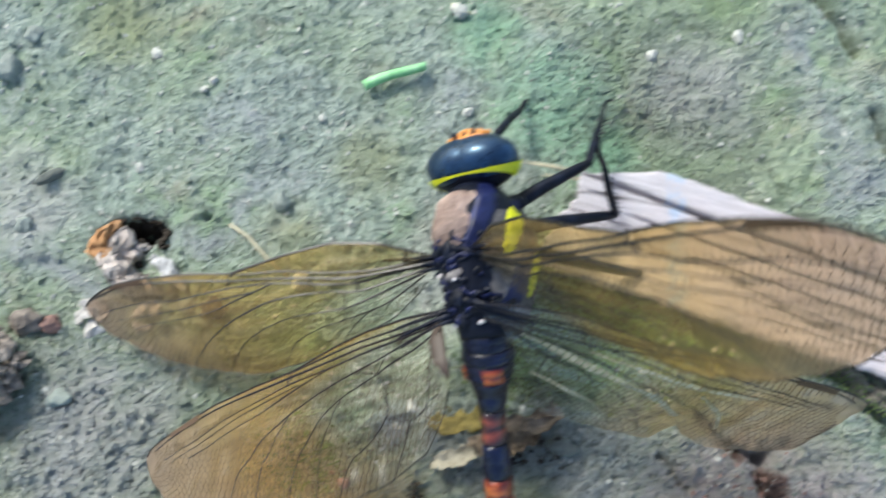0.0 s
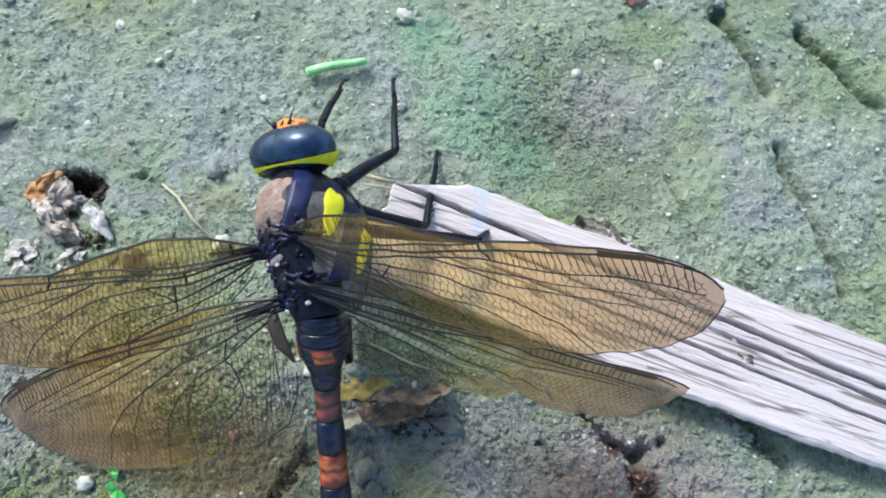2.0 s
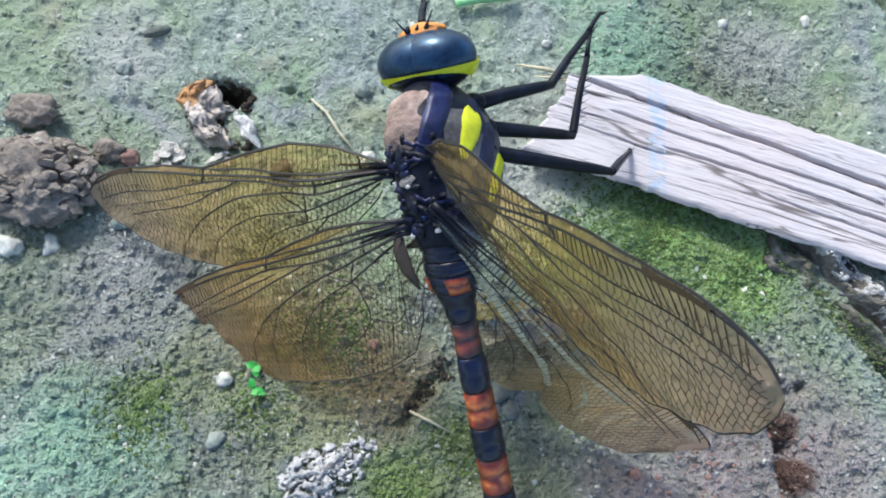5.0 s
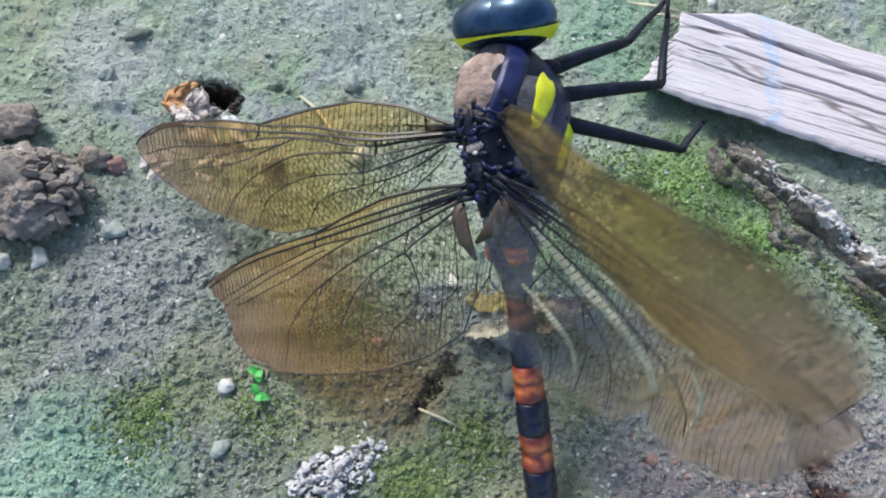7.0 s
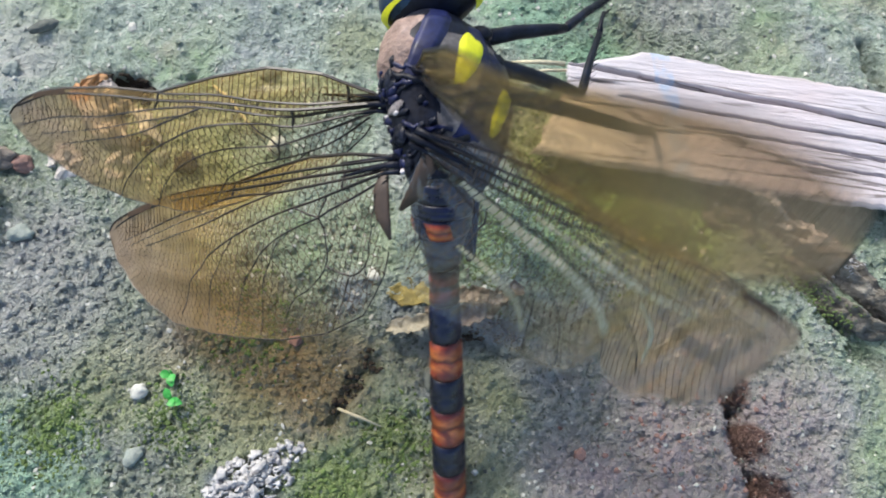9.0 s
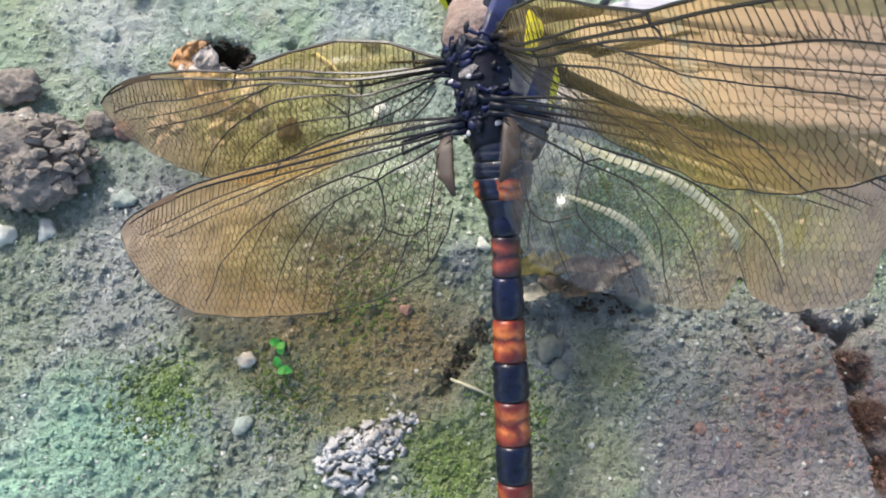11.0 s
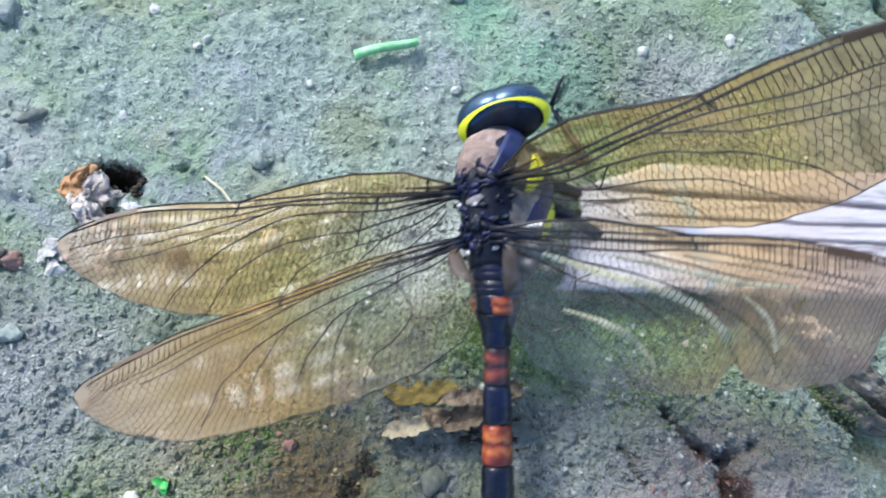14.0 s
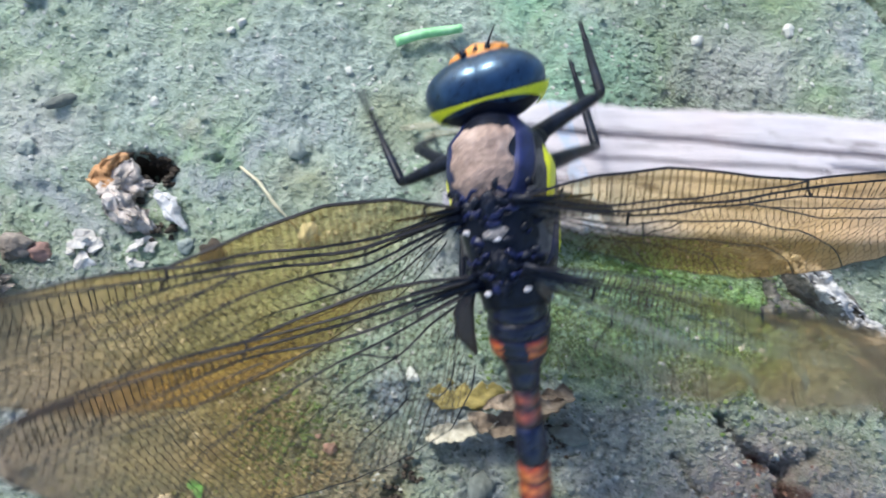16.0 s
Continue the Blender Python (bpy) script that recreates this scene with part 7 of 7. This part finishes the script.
    walk(insect_legs["LA"][0], [
        (0, at(-0.300, 0.720, -0.300, 0.00, 14.82, 79.16)),
        (0.5, at(-0.300, 0.720, -0.300, 0.00, 14.82, 79.16)),
        (1, at(-0.300, 0.720, -0.300, 0.00, 14.82, 79.16)),
        (1.5, at(-0.300, 0.720, -0.300, 0.00, 9.68, 78.97)),
        (2, at(-0.300, 0.720, -0.300, 0.00, 14.76, 79.77)),
        (2.5, at(-0.300, 0.720, -0.300, 0.00, 0.85, 78.56)),
        (3, at(-0.300, 0.720, -0.300, 0.00, -2.80, 66.57)),
        (3.5, at(-0.300, 0.720, -0.300, 0.00, 3.27, 86.24)),
        (4, at(-0.300, 0.720, -0.300, 0.00, -1.97, 76.54)),
        (4.5, at(-0.300, 0.720, -0.300, 0.00, -2.98, 84.17)),
        (7, at(-0.300, 0.720, -0.300, 0.00, -1.13, 99.34)),
        (7.5, at(-0.300, 0.720, -0.300, 0.00, -0.67, 102.98)),
        (8, at(-0.300, 0.720, -0.300, 0.00, -0.18, 106.79)),
        (8.5, at(-0.300, 0.720, -0.300, 0.00, 0.33, 110.77)),
        (9, at(-0.300, 0.720, -0.300, 0.00, 0.85, 114.88)),
        (9.5, at(-0.300, 0.720, -0.300, 0.00, 1.38, 119.07)),
        (12, at(-0.300, 0.720, -0.300, 0.00, 66.00, 118.00)),
        (12.5, at(-0.300, 0.720, -0.300, 0.00, 66.00, 118.00)),
        (13, at(-0.300, 0.720, -0.300, 0.00, 66.00, 118.00)),
        (13.5, at(-0.300, 0.720, -0.300, 0.00, 66.00, 118.00)),
        (14, at(-0.300, 0.720, -0.300, 0.00, 66.00, 118.00)),
        (14.5, at(-0.300, 0.720, -0.300, 0.00, 66.00, 118.00)),
        (15, at(-0.300, 0.720, -0.300, 0.00, 66.00, 118.00)),
        (15.5, at(-0.300, 0.720, -0.300, 0.00, 5.94, 162.65)),
        (16, at(-0.300, 0.720, -0.300, 0.00, 25.21, -171.68)),
    ])
    walk(insect_legs["LA"][1], [
        (0, at(-0.073, 1.907, -0.620, 0.00, 53.25, 101.97)),
        (0.5, at(-0.073, 1.907, -0.620, 0.00, 53.25, 101.97)),
        (1, at(-0.073, 1.907, -0.620, 0.00, 53.25, 101.97)),
        (1.5, at(-0.064, 1.929, -0.510, 0.00, 44.95, 106.60)),
        (2, at(-0.085, 1.910, -0.618, 0.00, 43.10, 110.08)),
        (2.5, at(-0.052, 1.945, -0.319, 0.00, 46.73, 115.28)),
        (3, at(0.196, 1.866, -0.239, 0.00, 46.49, 113.73)),
        (3.5, at(-0.218, 1.965, -0.371, 0.00, 43.24, 117.44)),
        (4, at(-0.009, 1.935, -0.257, 0.00, 43.22, 113.26)),
        (4.5, at(-0.173, 1.962, -0.235, 0.00, 40.80, 132.09)),
        (7, at(-0.503, 1.953, -0.275, 0.00, 35.39, 123.44)),
        (7.5, at(-0.581, 1.938, -0.285, 0.00, 33.01, 120.23)),
        (8, at(-0.661, 1.917, -0.296, 0.00, 29.53, 116.01)),
        (8.5, at(-0.743, 1.889, -0.307, 0.00, 24.18, 110.30)),
        (9, at(-0.826, 1.854, -0.319, 0.00, 15.53, 102.32)),
        (9.5, at(-0.907, 1.812, -0.330, 0.00, 1.49, 90.97)),
        (12, at(-0.539, 1.169, -1.442, 0.00, -8.00, 62.00)),
        (12.5, at(-0.539, 1.169, -1.442, 0.00, -8.00, 62.00)),
        (13, at(-0.539, 1.169, -1.442, 0.00, -8.00, 62.00)),
        (13.5, at(-0.539, 1.169, -1.442, 0.00, -8.00, 62.00)),
        (14, at(-0.539, 1.169, -1.442, 0.00, -8.00, 62.00)),
        (14.5, at(-0.539, 1.169, -1.442, 0.00, -8.00, 62.00)),
        (15, at(-0.539, 1.169, -1.442, 0.00, -8.00, 62.00)),
        (15.5, at(-1.487, 1.091, -0.429, -0.00, -50.52, -19.02)),
        (16, at(-1.419, 0.556, -0.832, 0.00, 22.43, 113.90)),
    ])
    walk(insect_legs["LB"][0], [
        (0, at(-0.340, 0.420, -0.420, 0.00, 40.61, 149.04)),
        (0.5, at(-0.340, 0.420, -0.420, 0.00, 40.61, 149.04)),
        (1, at(-0.340, 0.420, -0.420, 0.00, 40.61, 149.04)),
        (1.5, at(-0.340, 0.420, -0.420, 0.00, 40.61, 149.04)),
        (2, at(-0.340, 0.420, -0.420, 0.00, 40.61, 149.04)),
        (2.5, at(-0.340, 0.420, -0.420, 0.00, 40.61, 149.04)),
        (3, at(-0.340, 0.420, -0.420, 0.00, 40.61, 149.04)),
        (3.5, at(-0.340, 0.420, -0.420, 0.00, 40.61, 149.04)),
        (4, at(-0.340, 0.420, -0.420, 0.00, 40.61, 149.04)),
        (4.5, at(-0.340, 0.420, -0.420, 0.00, 40.61, 149.04)),
        (7, at(-0.340, 0.420, -0.420, 0.00, 40.61, 149.04)),
        (7.5, at(-0.340, 0.420, -0.420, 0.00, 40.61, 149.04)),
        (8, at(-0.340, 0.420, -0.420, 0.00, 40.61, 149.04)),
        (8.5, at(-0.340, 0.420, -0.420, 0.00, 40.61, 149.04)),
        (9, at(-0.340, 0.420, -0.420, 0.00, 40.61, 149.04)),
        (9.5, at(-0.340, 0.420, -0.420, 0.00, 40.61, 149.04)),
        (12, at(-0.340, 0.420, -0.420, 0.00, 40.61, 149.04)),
        (12.5, at(-0.340, 0.420, -0.420, 0.00, 40.61, 149.04)),
        (13, at(-0.340, 0.420, -0.420, 0.00, 40.61, 149.04)),
        (13.5, at(-0.340, 0.420, -0.420, 0.00, 40.61, 149.04)),
        (14, at(-0.340, 0.420, -0.420, 0.00, 40.61, 149.04)),
        (14.5, at(-0.340, 0.420, -0.420, 0.00, 40.61, 149.04)),
        (15, at(-0.340, 0.420, -0.420, 0.00, 40.61, 149.04)),
        (15.5, at(-0.340, 0.420, -0.420, 0.00, 40.61, 149.04)),
        (16, at(-0.340, 0.420, -0.420, 0.00, 40.61, 149.04)),
    ])
    walk(insect_legs["LB"][1], [
        (0, at(-1.349, 1.025, -1.429, 0.00, 76.05, 116.57)),
        (0.5, at(-1.349, 1.025, -1.429, 0.00, 76.05, 116.57)),
        (1, at(-1.349, 1.025, -1.429, 0.00, 76.05, 116.57)),
        (1.5, at(-1.349, 1.025, -1.429, 0.00, 76.05, 116.57)),
        (2, at(-1.349, 1.025, -1.429, 0.00, 76.05, 116.57)),
        (2.5, at(-1.349, 1.025, -1.429, 0.00, 76.05, 116.57)),
        (3, at(-1.349, 1.025, -1.429, 0.00, 76.05, 116.57)),
        (3.5, at(-1.349, 1.025, -1.429, 0.00, 76.05, 116.57)),
        (4, at(-1.349, 1.025, -1.429, 0.00, 76.05, 116.57)),
        (4.5, at(-1.349, 1.025, -1.429, 0.00, 76.05, 116.57)),
        (7, at(-1.349, 1.025, -1.429, 0.00, 76.05, 116.57)),
        (7.5, at(-1.349, 1.025, -1.429, 0.00, 76.05, 116.57)),
        (8, at(-1.349, 1.025, -1.429, 0.00, 76.05, 116.57)),
        (8.5, at(-1.349, 1.025, -1.429, 0.00, 76.05, 116.57)),
        (9, at(-1.349, 1.025, -1.429, 0.00, 76.05, 116.57)),
        (9.5, at(-1.349, 1.025, -1.429, 0.00, 76.05, 116.57)),
        (12, at(-1.349, 1.025, -1.429, 0.00, 76.05, 116.57)),
        (12.5, at(-1.349, 1.025, -1.429, 0.00, 76.05, 116.57)),
        (13, at(-1.349, 1.025, -1.429, 0.00, 76.05, 116.57)),
        (13.5, at(-1.349, 1.025, -1.429, 0.00, 76.05, 116.57)),
        (14, at(-1.349, 1.025, -1.429, 0.00, 76.05, 116.57)),
        (14.5, at(-1.349, 1.025, -1.429, 0.00, 76.05, 116.57)),
        (15, at(-1.349, 1.025, -1.429, 0.00, 76.05, 116.57)),
        (15.5, at(-1.349, 1.025, -1.429, 0.00, 76.05, 116.57)),
        (16, at(-1.349, 1.025, -1.429, 0.00, 76.05, 116.57)),
    ])
    walk(insect_legs["LC"][0], [
        (0, at(-0.340, 0.120, -0.450, 0.00, 22.99, -113.70)),
        (0.5, at(-0.340, 0.120, -0.450, 0.00, 22.99, -113.70)),
        (1, at(-0.340, 0.120, -0.450, 0.00, 22.99, -113.70)),
        (1.5, at(-0.340, 0.120, -0.450, 0.00, 22.99, -113.70)),
        (2, at(-0.340, 0.120, -0.450, 0.00, 22.99, -113.70)),
        (2.5, at(-0.340, 0.120, -0.450, 0.00, 22.99, -113.70)),
        (3, at(-0.340, 0.120, -0.450, 0.00, 22.99, -113.70)),
        (3.5, at(-0.340, 0.120, -0.450, 0.00, 22.99, -113.70)),
        (4, at(-0.340, 0.120, -0.450, 0.00, 22.99, -113.70)),
        (4.5, at(-0.340, 0.120, -0.450, 0.00, 22.99, -113.70)),
        (7, at(-0.340, 0.120, -0.450, 0.00, 22.99, -113.70)),
        (7.5, at(-0.340, 0.120, -0.450, 0.00, 22.99, -113.70)),
        (8, at(-0.340, 0.120, -0.450, 0.00, 22.99, -113.70)),
        (8.5, at(-0.340, 0.120, -0.450, 0.00, 22.99, -113.70)),
        (9, at(-0.340, 0.120, -0.450, 0.00, 22.99, -113.70)),
        (9.5, at(-0.340, 0.120, -0.450, 0.00, 22.99, -113.70)),
        (12, at(-0.340, 0.120, -0.450, 0.00, 22.99, -113.70)),
        (12.5, at(-0.340, 0.120, -0.450, 0.00, 22.99, -113.70)),
        (13, at(-0.340, 0.120, -0.450, 0.00, 22.99, -113.70)),
        (13.5, at(-0.340, 0.120, -0.450, 0.00, 22.99, -113.70)),
        (14, at(-0.340, 0.120, -0.450, 0.00, 22.99, -113.70)),
        (14.5, at(-0.340, 0.120, -0.450, 0.00, 22.99, -113.70)),
        (15, at(-0.340, 0.120, -0.450, 0.00, 22.99, -113.70)),
        (15.5, at(-0.340, 0.120, -0.450, 0.00, 22.99, -113.70)),
        (16, at(-0.340, 0.120, -0.450, 0.00, 22.99, -113.70)),
    ])
    walk(insect_legs["LC"][1], [
        (0, at(-1.043, -1.482, -1.192, 0.00, 7.00, 82.95)),
        (0.5, at(-1.043, -1.482, -1.192, 0.00, 7.00, 82.95)),
        (1, at(-1.043, -1.482, -1.192, 0.00, 7.00, 82.95)),
        (1.5, at(-1.043, -1.482, -1.192, 0.00, 7.00, 82.95)),
        (2, at(-1.043, -1.482, -1.192, 0.00, 7.00, 82.95)),
        (2.5, at(-1.043, -1.482, -1.192, 0.00, 7.00, 82.95)),
        (3, at(-1.043, -1.482, -1.192, 0.00, 7.00, 82.95)),
        (3.5, at(-1.043, -1.482, -1.192, 0.00, 7.00, 82.95)),
        (4, at(-1.043, -1.482, -1.192, 0.00, 7.00, 82.95)),
        (4.5, at(-1.043, -1.482, -1.192, 0.00, 7.00, 82.95)),
        (7, at(-1.043, -1.482, -1.192, 0.00, 7.00, 82.95)),
        (7.5, at(-1.043, -1.482, -1.192, 0.00, 7.00, 82.95)),
        (8, at(-1.043, -1.482, -1.192, 0.00, 7.00, 82.95)),
        (8.5, at(-1.043, -1.482, -1.192, 0.00, 7.00, 82.95)),
        (9, at(-1.043, -1.482, -1.192, 0.00, 7.00, 82.95)),
        (9.5, at(-1.043, -1.482, -1.192, 0.00, 7.00, 82.95)),
        (12, at(-1.043, -1.482, -1.192, 0.00, 7.00, 82.95)),
        (12.5, at(-1.043, -1.482, -1.192, 0.00, 7.00, 82.95)),
        (13, at(-1.043, -1.482, -1.192, 0.00, 7.00, 82.95)),
        (13.5, at(-1.043, -1.482, -1.192, 0.00, 7.00, 82.95)),
        (14, at(-1.043, -1.482, -1.192, 0.00, 7.00, 82.95)),
        (14.5, at(-1.043, -1.482, -1.192, 0.00, 7.00, 82.95)),
        (15, at(-1.043, -1.482, -1.192, 0.00, 7.00, 82.95)),
        (15.5, at(-1.043, -1.482, -1.192, 0.00, 7.00, 82.95)),
        (16, at(-1.043, -1.482, -1.192, 0.00, 7.00, 82.95)),
    ])
    walk(wood, [
        (0, at(7.600, -0.200, 0.000, 0.00, -0.00, -23.60)),
        (0.5, at(7.110, -0.223, 0.000, 0.00, -0.00, -22.00)),
        (1, at(7.086, -0.210, 0.000, 0.00, -0.00, -22.84)),
        (1.5, at(6.745, -0.154, 0.000, 0.00, -0.00, -21.13)),
        (2, at(6.028, -0.348, 0.000, 0.00, -0.00, -20.05)),
        (2.5, at(6.516, -0.409, 0.000, 0.00, -0.00, -20.37)),
        (3, at(6.718, -0.296, 0.000, 0.00, -0.00, -16.65)),
        (3.5, at(6.226, -0.404, 0.000, 0.00, -0.00, -14.48)),
        (4, at(6.743, 0.203, 0.000, 0.00, -0.00, -15.64)),
        (4.5, at(6.303, 0.339, 0.000, 0.00, -0.00, -13.65)),
        (7, at(8.394, 1.332, 0.000, 0.00, -0.00, -17.49)),
        (7.5, at(8.906, 0.882, 0.000, 0.00, -0.00, -11.82)),
        (8, at(8.362, 0.907, 0.000, 0.00, -0.00, -11.44)),
        (8.5, at(8.034, 0.659, 0.000, 0.00, -0.00, -11.01)),
        (9, at(7.626, 0.089, 0.000, 0.00, -0.00, -9.30)),
        (9.5, at(6.227, 0.458, 0.000, 0.00, -0.00, -4.66)),
        (12, at(6.088, 0.631, 0.000, 0.00, -0.00, -5.95)),
        (12.5, at(6.127, 1.616, 0.000, 0.00, -0.00, -6.83)),
        (13, at(7.623, 0.952, 0.000, 0.00, -0.00, -3.07)),
        (13.5, at(9.007, 0.786, 0.000, 0.00, -0.00, -2.26)),
        (14, at(7.741, -0.303, 0.000, 0.00, -0.00, -1.39)),
        (14.5, at(7.306, -1.117, 0.000, 0.00, -0.00, -1.23)),
        (15, at(6.895, -0.960, 0.000, 0.00, -0.00, -0.67)),
        (15.5, at(5.892, -1.202, 0.000, 0.00, -0.00, -0.92)),
        (16, at(5.411, 0.623, 0.000, 0.00, -0.00, -1.63)),
    ])


motions()
